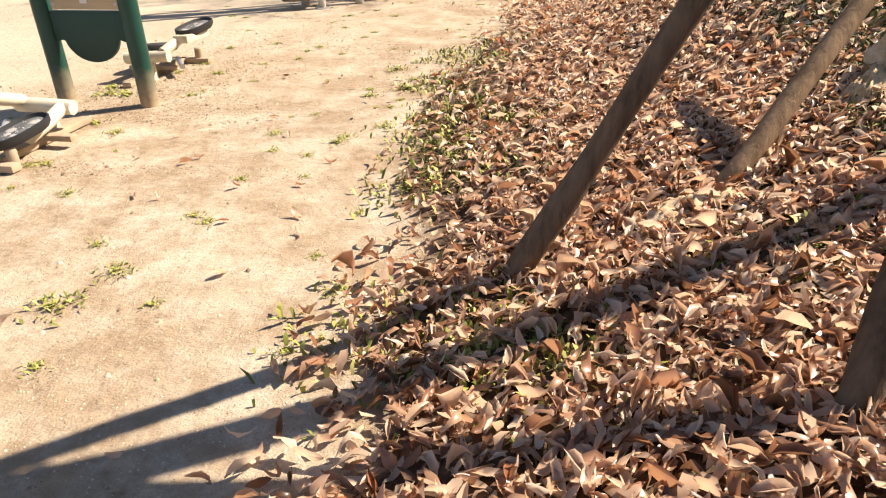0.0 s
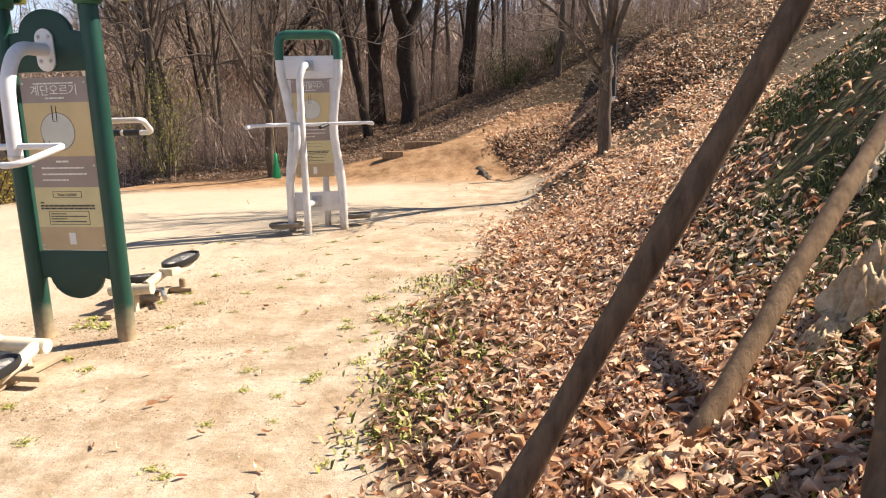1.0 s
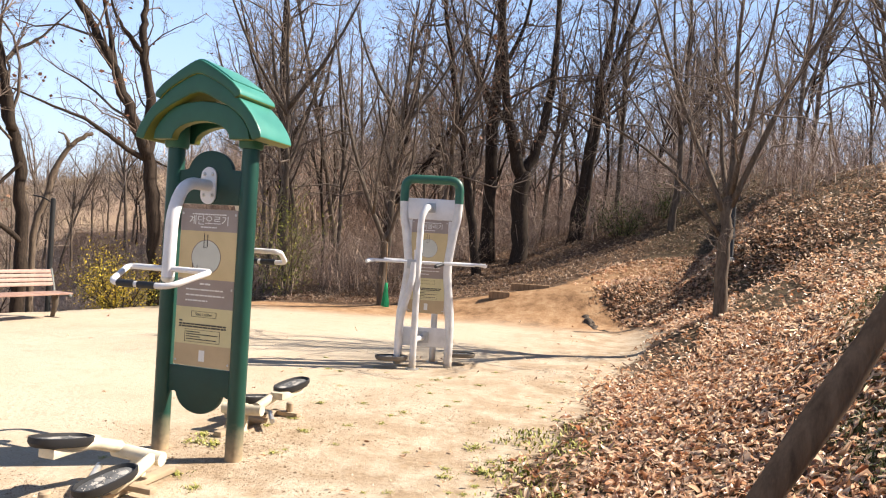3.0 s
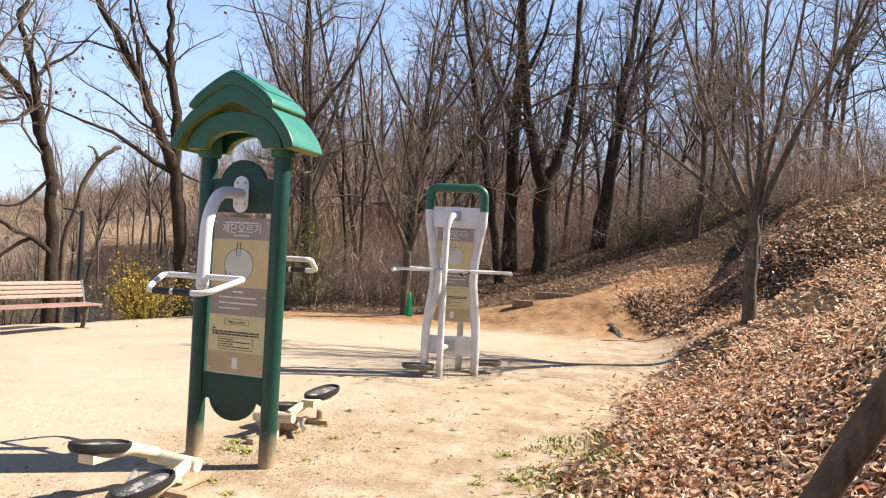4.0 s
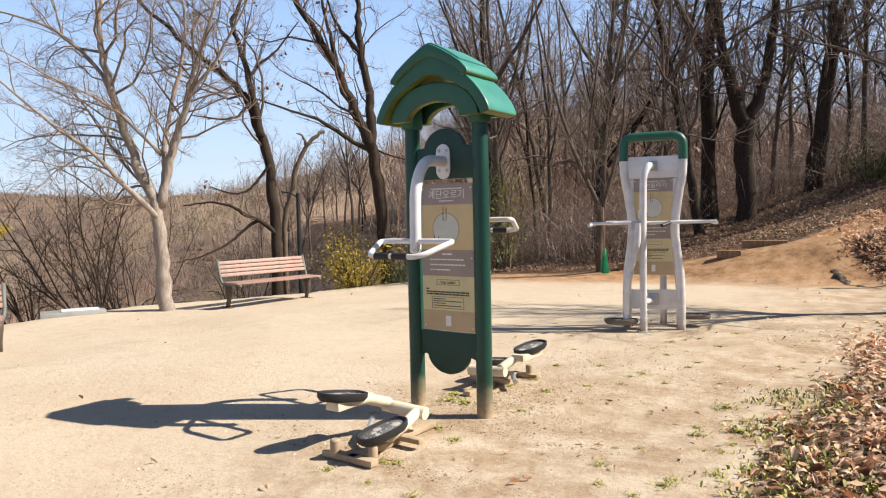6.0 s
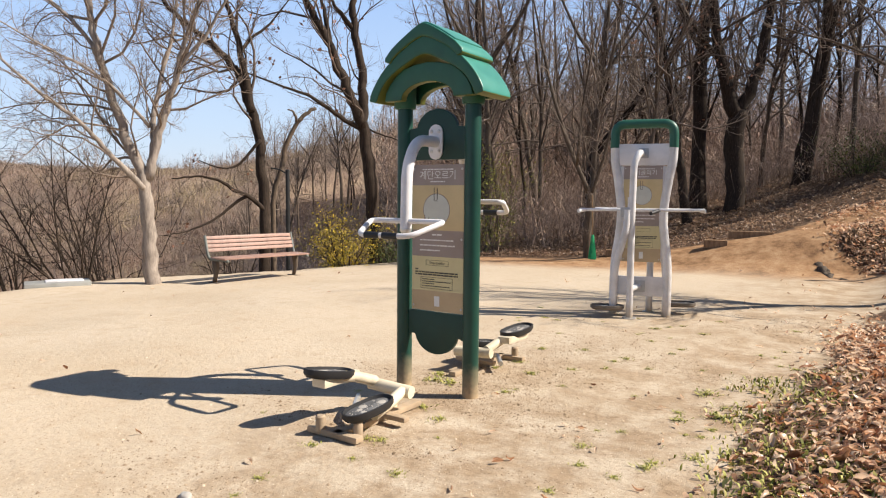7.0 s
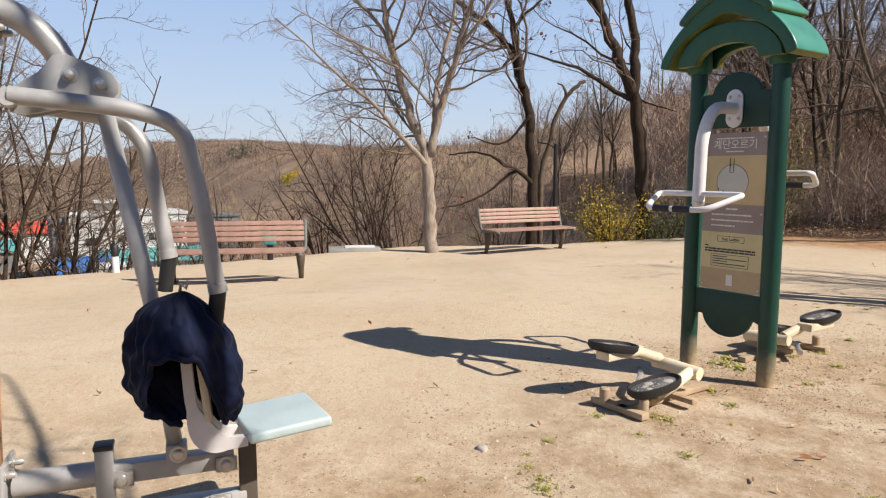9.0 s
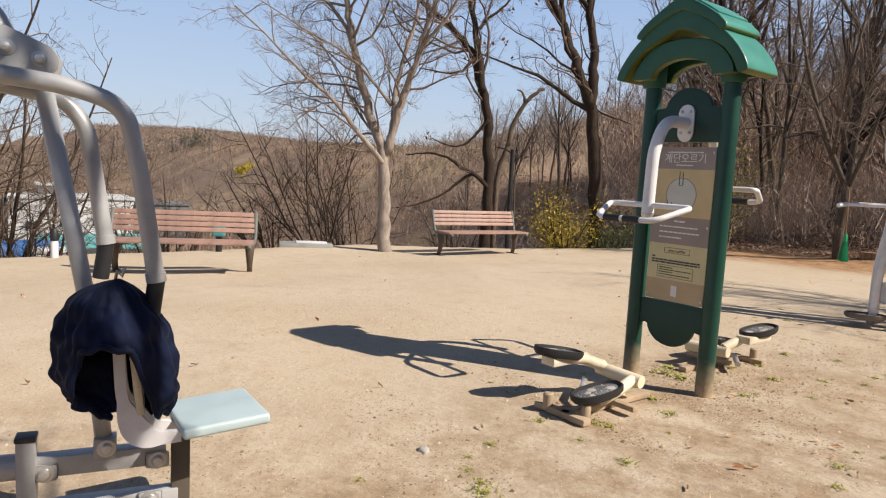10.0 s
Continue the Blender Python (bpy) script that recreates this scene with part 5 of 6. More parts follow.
def crumple(name, x, y, wide, deep, tall, seed, label, turn=0.0):
    """A crumpled sheet of burlap lying on the slope."""
    n = 40
    vs, fs = [], []
    ct, st = math.cos(radians(turn)), math.sin(radians(turn))
    for i in range(n):
        for j in range(n):
            u, v = i / (n - 1) - 0.5, j / (n - 1) - 0.5
            edge = 1 + 0.3 * noise.noise(Vector((u * 5, v * 5, seed + 9))) + 0.16 * noise.noise(Vector((u * 14, v * 14, seed + 4)))
            lx, ly = u * wide * edge, v * deep * edge
            px, py = x + lx * ct - ly * st, y + lx * st + ly * ct
            h = (1 - 2.2 * abs(noise.noise(Vector((u * 3.6, v * 3.6, seed))))) * 0.75 + 0.45 * (1 - 2.5 * abs(noise.noise(Vector((u * 9, v * 9, seed)))))
            dome = max(0, 1 - (2 * max(abs(u), abs(v))) ** 2.2)
            vs.append((px, py, ground_z(px, py) + 0.02 + tall * (0.35 + 0.65 * abs(h)) * dome))
    for i in range(n - 1):
        for j in range(n - 1):
            k = i * n + j
            fs.append((k, k + n, k + n + 1, k + 1))
    me = bpy.data.meshes.new(name)
    me.from_pydata(vs, [], fs)
    me.polygons.foreach_set("use_smooth", [True] * len(me.polygons))
    me.materials.append(BURLAP)
    ob = new(name, me)
    s = ob.modifiers.new("cloth", "SOLIDIFY")
    s.thickness = 0.008
    return tagged(ob, label, "burlap")


crumple("burlap_wrap", 1.84, 2.98, 0.36, 0.22, 0.20, 2.0, "torn pale burlap round the staked tree's roots", 25)
crumple("burlap_wrap", 1.62, 2.84, 0.26, 0.13, 0.06, 5.0, "flat torn scrap of pale burlap among leaves", 40)
crumple("burlap_wrap", 0.90, 2.28, 0.34, 0.13, 0.035, 8.0, "flat pale burlap scrap lying beside a stake", 28)
crumple("burlap_wrap", 2.30, 4.05, 0.42, 0.16, 0.06, 11.0, "long torn strip of pale burlap on the grassy slope", 50)


# ---- small things round the clearing ----
STONE_GREY = paint("box_grey", (0.27, 0.27, 0.25), 0.7, 0.1)
BLACK_STEEL = paint("black_steel", (0.02, 0.02, 0.02), 0.5, 0.1)
GREEN_PLASTIC = paint("broom_green", (0.01, 0.33, 0.13), 0.5, 0.08)
LOG = bark("log_bark", (0.10, 0.06, 0.035), (0.34, 0.23, 0.14), 5.0)
ROOT = bark("rock_earth", (0.05, 0.035, 0.025), (0.20, 0.14, 0.10), 3.0)

box = thing("utility_box", "low grey weathered utility box with a pale lid", "utility box", at_ground(-10.8, 6.5, 0.08), 62)
part("body", block("body", (0.95, 0.5, 0.15), STONE_GREY, 0.02, (0, 0, 0.07)), box)
part("lid", block("lid", (0.55, 0.3, 0.02), WHITE, 0.006, (0.1, 0, 0.156)), box, "pale lid plate")


TEAL_PLASTIC = paint("teal_plastic", (0.07, 0.27, 0.29), 0.45, 0.1)


def bollard(x, y, tall, r, label, cap=True):
    o = thing("bollard_lamp", label, "lamp", at_ground(x, y, 0.05))
    part("shaft", lathe("shaft", [(r * 1.5, 0), (r * 1.5, 0.1), (r, 0.14), (r, tall - 0.1)], BLACK_STEEL, 16), o)
    part("foot_ring", lathe("foot_ring", [(r * 1.75, 0.02), (r * 1.75, 0.12), (r * 1.5, 0.13)], STEEL, 16), o, "pale metal foot ring")
    part("head", lathe("head", [(r * 1.1, tall - 0.1), (r * 1.25, tall - 0.09), (r * 1.25, tall - 0.01), (r * 0.6, tall + 0.03)], BLACK_STEEL, 16), o)


bollard(2.39, 13.5, 1.28, 0.05, "black steel bollard lamp standing on the bank")
o = thing("steel_pole", "thin dark steel pole behind the bench", "pole", at_ground(-9.55, 10.55, 0.1))
part("shaft", lathe("shaft", [(0.045, 0), (0.042, 2.5), (0.02, 2.52)], BLACK_STEEL, 14), o)
part("bracket", pipe("bracket", [(0, 0, 2.42), (-0.2, -0.02, 2.52), (-0.42, -0.03, 2.55)], 0.014, BLACK_STEEL, 0.05, 8), o)
o = thing("marker_post", "short pale post with a black top", "post", at_ground(-10.6, 2.35, 0.05))
part("shaft", lathe("shaft", [(0.05, 0), (0.05, 0.28), (0.045, 0.29)], WHITE, 14), o)
part("head", lathe("head", [(0.052, 0.29), (0.055, 0.42), (0.03, 0.46)], BLACK_STEEL, 14), o, "black plastic head")

o = thing("waste_bin", "small teal plastic bin on a dark post behind the bench", "bin", at_ground(-10.6, 4.75, 0.05), 60)
part("post", lathe("post", [(0.05, 0), (0.05, 0.3)], BLACK_STEEL, 12), o)
part("bin", block("bin", (0.2, 0.16, 0.18), TEAL_PLASTIC, 0.03, (0, 0, 0.39), 3), o, "teal plastic bin")
part("lid", block("lid", (0.215, 0.175, 0.025), TEAL_PLASTIC, 0.01, (0, 0, 0.49)), o)

o = thing("broom", "green plastic broom leaning on the young tree", "broom", (-4.13, 13.55, ground_z(-4.13, 13.55)))
part("handle", pipe("handle", [(0, 0, 0.36), (-0.05, 0.06, 1.3)], 0.014, STAKE_PALE, 0.02, 8), o, "grey wooden handle")
bm = bmesh.new()
rng = random.Random(4)
for k in range(110):
    a, s = rng.uniform(0, 6.28), rng.random()
    top, foot = Vector((0.03 * s * math.cos(a), 0.02 * s * math.sin(a), 0.42)), Vector((0.085 * s * math.cos(a), 0.05 * s * math.sin(a), rng.uniform(0.0, 0.06)))
    d = Vector((0.007, 0.004, 0))
    bm.faces.new([bm.verts.new(p) for p in (top - d, foot - d, foot + d, top + d)])
part("bristles", finish(bm, "bristles", GREEN_PLASTIC), o, "bright green splayed bristles")
part("ferrule", lathe("ferrule", [(0.022, 0.5), (0.034, 0.46), (0.036, 0.36), (0.03, 0.34)], GREEN_PLASTIC, 12), o)

for x, y, turn, w in ((-1.85, 13.95, 8, 0.42), (-1.3, 14.5, 5, 0.8), (-3.75, 13.9, 12, 0.4)):
    o = thing("log_step", "squared timber step set into the earth path", "step", at_ground(x, y, 0.04), turn, "timber steps of the path")
    part("timber", block("timber", (w, 0.16, 0.15), LOG, 0.015, (0, 0, 0.075)), o)


def lump(name, x, y, size, seed, material, label, category, flat=0.6):
    bm = bmesh.new()
    bmesh.ops.create_icosphere(bm, subdivisions=3, radius=1)
    for v in bm.verts:
        k = 1 + 0.35 * noise.noise(v.co * 1.3 + Vector((seed, 0, 0))) + 0.14 * noise.noise(v.co * 4 + Vector((0, seed, 0)))
        v.co = Vector((v.co.x * size[0], v.co.y * size[1], v.co.z * size[2] * flat)) * k
    o = new(name, finish(bm, name, material, 180))
    o.location = at_ground(x, y, -size[2] * flat * 0.25)
    return tagged(o, label, category)


rng = np.random.RandomState(77)
t = Tubes()
for line, r in (([(-0.12, 13.45), (0.02, 13.2), (0.1, 12.95), (0.3, 12.75), (0.42, 12.45), (0.7, 12.2)], 0.075), ([(-0.05, 13.35), (0.06, 13.22), (0.16, 13.15)], 0.09)):
    fine = [np.interp(np.linspace(0, len(line) - 1, 18), np.arange(len(line)), [p[k] for p in line]) for k in (0, 1)]
    pts = [(x + rng.normal(0, 0.02), y + rng.normal(0, 0.02), ground_z(x, y) - 0.035 + rng.normal(0, 0.012)) for x, y in zip(*fine)]
    t.add(pts, np.linspace(r, r * 0.4, 18) * rng.uniform(0.7, 1.35, 18), 9)
tagged(new("exposed_root", t.mesh("exposed_root", BARK_GREY)), "dark weathered root exposed at the path's edge", "root")
lump("pebble", -2.19, 2.02, (0.032, 0.024, 0.022), 3, GRIT, "pale pebble lying on the sand", "stone", 0.8)


# ---- weeds ----
WEED = Mat("weed_leaf", 0.7, 0, 0.3)
WEED.colour(WEED.ramp(WEED.island(), (0.0, (0.03, 0.038, 0.010)), (0.5, (0.085, 0.10, 0.024)), (0.8, (0.20, 0.19, 0.05)), (1.0, (0.26, 0.19, 0.09))))
WEED = WEED.m


def blades(rng, count, spread, tall, wide, flat=0.5):
    """Blades of one tuft as raw triangles."""
    vs, fs = [], []
    for _ in range(count):
        a = rng.uniform(0, 6.283)
        r = spread * abs(rng.normal(0, 0.55))
        p = np.array([r * math.cos(a), r * math.sin(a), 0])
        b = rng.uniform(0, 6.283)
        ln = tall * rng.uniform(0.5, 1.2)
        out = np.array([math.cos(b), math.sin(b), 0])
        side = np.array([-out[1], out[0], 0]) * wide * rng.uniform(0.6, 1.2)
        m = p + out * ln * flat * 0.5 + np.array([0, 0, ln * 0.55])
        t = p + out * ln * flat * 1.3 + np.array([0, 0, ln * rng.uniform(0.35, 0.9)])
        k = len(vs)
        vs += [p - side * 0.5, p + side * 0.5, m + side, m - side, t]
        fs += [(k, k + 1, k + 2, k + 3), (k + 3, k + 2, k + 4)]
    return vs, fs


def tuft_mesh(seed, count, spread, tall, wide, flat):
    vs, fs = blades(np.random.RandomState(seed), count, spread, tall, wide, flat)
    me = bpy.data.meshes.new("tuft")
    me.from_pydata([tuple(v) for v in vs], [], fs)
    me.materials.append(FRESH)
    return me


FRESH = Mat("fresh_weed", 0.6, 0, 0.3)
FRESH.colour(FRESH.ramp(FRESH.island(), (0.0, (0.13, 0.14, 0.026)), (0.5, (0.30, 0.295, 0.055)), (1.0, (0.46, 0.40, 0.14))))
FRESH = FRESH.m
TUFTS = [tuft_mesh(60 + k, 40 + 10 * k, 0.055 + 0.012 * k, 0.022, 0.0045, 1.2) for k in range(4)]
SPOTS = [(-1.03, 1.84), (-0.89, 1.54), (-0.94, 2.05), (-0.5, 4.85), (-0.53, 4.16), (-0.87, 3.46), (-0.82, 2.82), (-1.84, 3.0), (-1.76, 3.47), (-1.95, 3.63), (-0.73, 1.86), (-1.52, 2.67), (-1.21, 6.33), (-1.62, 5.7), (-1.27, 5.4), (-1.22, 5.53), (-0.94, 5.89), (-1.96, 5.58), (-0.33, 4.32), (-1.65, 4.17), (-2.01, 4.73), (-1.7, 4.69), (-2.07, 4.19), (-2.22, 4.2), (-1.92, 5.0), (-0.51, 3.31), (-1.79, 2.0), (-1.71, 1.93), (-1.12, 7.28), (-1.34, 7.02), (-0.3, 6.3), (0.0, 5.87), (-2.26, 4.35), (-2.04, 3.11)]
rng = np.random.RandomState(77)
big = {(-0.5, 4.85), (-0.53, 4.16), (-1.95, 3.63), (-1.03, 1.84), (-0.33, 4.32), (-2.07, 4.19), (-2.22, 4.2), (-2.26, 4.35)}
for x, y in SPOTS:
    o = new("weed_tuft", TUFTS[rng.randint(4)])
    o.location, o.rotation_euler = at_ground(x, y), (0, 0, rng.uniform(0, 6.28))
    s = rng.uniform(0.8, 1.2) * (1.15 if (x, y) in big else 0.7)
    o.scale = (s, s, s)
    tagged(o, "small green weed tuft growing in the sand", "weed", "weed tufts on the sand")
for k in range(70):
    y = rng.uniform(1.2, 7.8)
    x = float(toe(y)) - 0.1 - 1.9 * rng.rand() ** 1.4 if k % 3 else -1.95 + rng.normal(0, 0.45)
    o = new("weed_tuft", TUFTS[rng.randint(4)])
    o.location, o.rotation_euler = at_ground(x, y), (0, 0, rng.uniform(0, 6.28))
    s = rng.uniform(0.35, 0.75)
    o.scale = (s, s, s * 0.8)
    tagged(o, "low dry weed sprig in the trodden sand", "weed", "weed tufts on the sand")


def scatter(name, seed, count, place, make, material, label, category, follow=0.75):
    """One joined mesh of many small pieces. make(rng, count) gives arrays for one batch of pieces."""
    rng = np.random.RandomState(seed)
    x, y = place(rng, count)
    v, f = make(rng, len(x))
    p = v.shape[1]
    z = height(x, y)
    e = 0.03
    gx, gy = (height(x + e, y) - z) / e, (height(x, y + e) - z) / e
    off = np.stack([x, y, z], -1)[:, None, :]
    v = v.copy()
    v[..., 2] += follow * (v[..., 0] * gx[:, None] + v[..., 1] * gy[:, None])
    v = v + off
    faces = (f[None] + (np.arange(len(x)) * p)[:, None, None]).reshape(-1, f.shape[1])
    me = bpy.data.meshes.new(name)
    me.vertices.add(v.size // 3)
    me.vertices.foreach_set("co", v.reshape(-1).astype(np.float32))
    me.loops.add(faces.size)
    me.loops.foreach_set("vertex_index", faces.reshape(-1).astype(np.int32))
    me.polygons.add(len(faces))
    me.polygons.foreach_set("loop_start", (np.arange(len(faces)) * f.shape[1]).astype(np.int32))
    me.polygons.foreach_set("use_smooth", np.ones(len(faces), bool))
    me.update(calc_edges=True)
    me.materials.append(material)
    return tagged(new(name, me), label, category, kind="stuff")


def grass_blades(tall, wide):
    def make(rng, n):
        a, ln = rng.rand(n) * 6.283, tall * rng.uniform(0.5, 1.3, n)
        out = np.stack([np.cos(a), np.sin(a), 0 * a], -1)
        side = np.stack([-np.sin(a), np.cos(a), 0 * a], -1) * (wide * rng.uniform(0.6, 1.3, n))[:, None]
        up = np.array([0, 0, 1.0])
        lean = rng.uniform(0.2, 1.1, n)[:, None]
        m = out * ln[:, None] * lean * 0.4 + up * ln[:, None] * 0.6
        t = out * ln[:, None] * lean + up * (ln * rng.uniform(0.5, 1.0, n))[:, None]
        v = np.stack([-side * 0.6, side * 0.6, m + side, m - side, t + side * 0.1, t - side * 0.1], 1)
        return v, np.array([[0, 1, 2, 3], [3, 2, 4, 5]])
    return make


def weed_places(rng, n):
    c = np.array([(-0.03, 3.24), (0.3, 3.48), (0.39, 2.81), (0.27, 1.8), (0.44, 1.55), (0.0, 2.81), (-0.04, 1.7), (0.36, 1.59), (-0.1, 3.6), (0.1, 3.9), (-0.12, 4.4), (0.15, 4.9), (1.0, 1.95), (1.2, 2.0), (0.2, 3.1), (1.35, 3.0), (0.25, 5.6), (-0.15, 5.2)])
    k = rng.randint(0, len(c), n)
    return c[k, 0] + rng.normal(0, 0.13, n), c[k, 1] + rng.normal(0, 0.15, n)


def moss_places(rng, n):
    x, y = rng.uniform(1.0, 8.0, n), rng.uniform(-2.0, 9.5, n)
    d = x - toe(y)
    keep = (d > 1.6 + 0.12 * (y - 3)) & (wave(x, y, 0.24, 31) + 0.6 * wave(x, y, 0.6, 32) > -0.45)
    return x[keep], y[keep]


scatter("weeds", 51, 3300, weed_places, grass_blades(0.036, 0.007), FRESH, "green weeds pushing up through fallen leaves", "weeds")
scatter("bank_grass", 52, 125000, moss_places, grass_blades(0.065, 0.004), WEED, "patchy green grass on the steep bank", "grass")

# ---- fallen leaves ----
def leaf_material(name, single, old_shaded=False):
    """Dry leaf: pale to red-brown, and thin enough to let some sun through."""
    m = Mat(name, 0.36, 0, 0.7)
    pick = m.chance() if single else m.island()
    c = m.ramp(pick, (0.0, (0.08, 0.035, 0.018)), (0.13, (0.32, 0.13, 0.055)), (0.24, (0.60, 0.33, 0.19)), (0.46, (0.77, 0.50, 0.32)), (0.84, (0.89, 0.70, 0.52)), (1.0, (0.42, 0.15, 0.06)))
    # darker ramp for old litter, with the trees' shade put into its colour
    if old_shaded:
        c = m.ramp(pick, (0.0, (0.05, 0.028, 0.018)), (0.3, (0.16, 0.09, 0.055)), (0.65, (0.32, 0.205, 0.135)), (1.0, (0.52, 0.38, 0.27)))
    c = m.mix(m.math("MULTIPLY", m.noise(70, 4), 0.3), c, (0.28, 0.17, 0.10))
    m.colour(c)
    thin = m.t.nodes.new("ShaderNodeBsdfTranslucent")
    m.link(c, thin.inputs["Color"])
    both = m.t.nodes.new("ShaderNodeMixShader")
    both.inputs[0].default_value = 0.5
    m.link(m.b.outputs[0], both.inputs[1])
    m.link(thin.outputs[0], both.inputs[2])
    m.link(both.outputs[0], m.t.nodes["Material Output"].inputs["Surface"])
    return m.m


LEAF, LEAF_LONE, LEAF_OLD_SHADED = leaf_material("dry_leaf", False), leaf_material("dry_leaf_single", True), leaf_material("old_shaded_leaf", False, True)


def leaf_shapes(size, lift, fine=True):
    """Curled pointed leaves, each turned and tilted by chance."""
    def make(rng, n):
        if fine:
            u = np.array([0, 0.18, 0.5, 0.8, 1.0])
            wd = np.array([0.03, 0.75, 1.0, 0.6, 0.03])
        else:
            u, wd = np.array([0, 0.5, 1.0]), np.array([0.1, 1.0, 0.1])
        ln = size * rng.uniform(0.6, 1.35, n)
        w = ln * rng.uniform(0.14, 0.25, n)
        curl, cup = rng.normal(0, 1.1, n), rng.normal(0.5, 0.9, n)
        rows = []
        for uu, ww in zip(u, wd):
            s = uu - 0.5
            for side in (-1, 0, 1):
                x = ln * s
                y = side * w * ww
                z = curl * ln * (s * s) * 0.9 + cup * w * ww * abs(side) * 0.9
                jag = rng.uniform(0.72, 1.2, n) if fine else 1.0
                z = z + rng.normal(0, 0.045, n) * ln
                rows.append(np.stack([x + ln * rng.normal(0, 0.03, n), y * jag * (1 - 0.2 * np.abs(cup) * abs(side)), z], -1))
        v = np.stack(rows, 1)
        yaw, tilt, roll = rng.rand(n) * 6.283, rng.normal(0, 0.33, n), rng.normal(0, 0.4, n)
        c, s = np.cos(roll)[:, None], np.sin(roll)[:, None]
        v = np.stack([v[..., 0], v[..., 1] * c - v[..., 2] * s, v[..., 1] * s + v[..., 2] * c], -1)
        c, s = np.cos(tilt)[:, None], np.sin(tilt)[:, None]
        v = np.stack([v[..., 0] * c + v[..., 2] * s, v[..., 1], -v[..., 0] * s + v[..., 2] * c], -1)
        c, s = np.cos(yaw)[:, None], np.sin(yaw)[:, None]
        v = np.stack([v[..., 0] * c - v[..., 1] * s, v[..., 0] * s + v[..., 1] * c, v[..., 2]], -1)
        v[..., 2] += (0.012 + lift * rng.rand(n))[:, None] - 0.35 * v[..., 2].min(1, keepdims=True)
        f = []
        for k in range(len(u) - 1):
            for j in range(2):
                a = 3 * k + j
                f.append((a, a + 1, a + 4, a + 3))
        return v, np.array(f)
    return make


def litter(x0, x1, y0, y1, bare=0.0):
    def place(rng, n):
        x, y = rng.uniform(x0, x1, n), rng.uniform(y0, y1, n)
        d = x - toe(y) + 0.4 * wave(x, y, 1.3, 64) * smooth(8.5, 11, y) + 0.16 * wave(x, y, 0.5, 21) + 0.10 * wave(x, y, 0.17, 22)
        sparse = smooth(1.9, 2.8, y) * (1 - smooth(5.5, 7.5, y))
        keep = rng.rand(n) < np.clip(smooth(-0.3 + 0.1 * sparse, 0.4 + 0.45 * sparse, d), 0, 1) ** 1.6
        for cx, cy in ((-0.03, 3.24), (0.3, 3.48), (0.39, 2.81), (0.27, 1.8), (0.44, 1.55), (0.0, 2.81)):
            keep &= rng.rand(n) > 0.75 * np.exp(-((x - cx) ** 2 + (y - cy) ** 2) / 0.018)
        thin = 0.93 * smooth(1.6, 2.2, d - 0.1 * (y - 3)) * (1 - smooth(7, 10, y))
        keep &= rng.rand(n) > thin
        gap = smooth(0.15, 0.55, wave(x, y, 1.0, 61) + 0.6 * wave(x, y, 0.4, 62) + 0.35 * np.exp(-((d - 1.9) / 0.5) ** 2)) * smooth(6, 9, y)
        keep &= rng.rand(n) > 0.85 * gap
        keep &= rng.rand(n) > 0.8 * smooth(2.0, 4.2, d) * smooth(8.5, 11, y)
        path = 0.93 * np.exp(-((x - path_mid(y)) / 1.0) ** 2) * (y > 11.5) * (1 - smooth(15.5, 19, y))
        keep &= rng.rand(n) > path
        return x[keep], y[keep]
    return place


near = scatter("leaf_litter", 71, 28000, litter(-0.7, 3.0, 0.2, 3.4), leaf_shapes(0.06, 0.022), LEAF, "deep dry brown leaves lying on the bank", "leaves", 0.8)
scatter("leaf_litter", 72, 40000, litter(-0.7, 7.5, 3.4, 7.5), leaf_shapes(0.066, 0.022), LEAF, "dry brown leaves lying over the bank", "leaves", 0.8)
scatter("leaf_litter", 73, 90000, litter(-0.6, 10.0, 7.5, 17), leaf_shapes(0.072, 0.04, False), LEAF, "dry brown leaves lying up the bank", "leaves", 0.1)


scatter("leaf_litter", 76, 26000, litter(-0.7, 6.0, -4.0, 0.2), leaf_shapes(0.06, 0.02, False), LEAF, "dry brown leaves lying on the bank", "leaves", 0.3)
scatter("leaf_litter", 77, 14000, litter(3.0, 8.0, 0.2, 3.4), leaf_shapes(0.07, 0.02, False), LEAF, "scattered dry leaves high on the bank", "leaves", 0.3)


def wood_floor(rng, n):
    a, d = np.radians(rng.uniform(-32, 48, n)), 13 + 27 * rng.rand(n) ** 1.3
    x, y = -np.sin(a) * d, np.cos(a) * d
    keep = (sand_mask(x, y) < 0.25) & (y > 12.5) & (x > brink(y) - 6) & (x < 4 + 0.2 * y)
    return x[keep], y[keep]


scatter("leaf_litter", 74, 95000, wood_floor, leaf_shapes(0.078, 0.04, False), LEAF_OLD_SHADED, "brown fallen leaves on the floor of the wood", "leaves", 0.2)


def strays(rng, n):
    x, y = rng.uniform(-9, 0, n), rng.uniform(0.5, 13, n)
    keep = rng.rand(n) < 0.05 + 0.6 * smooth(-2.2, -0.2, x - toe(y)) ** 2
    return x[keep], y[keep]


scatter("stray_leaves", 75, 1500, strays, leaf_shapes(0.05, 0.0), LEAF, "stray dry leaf scraps on the sand", "leaves")

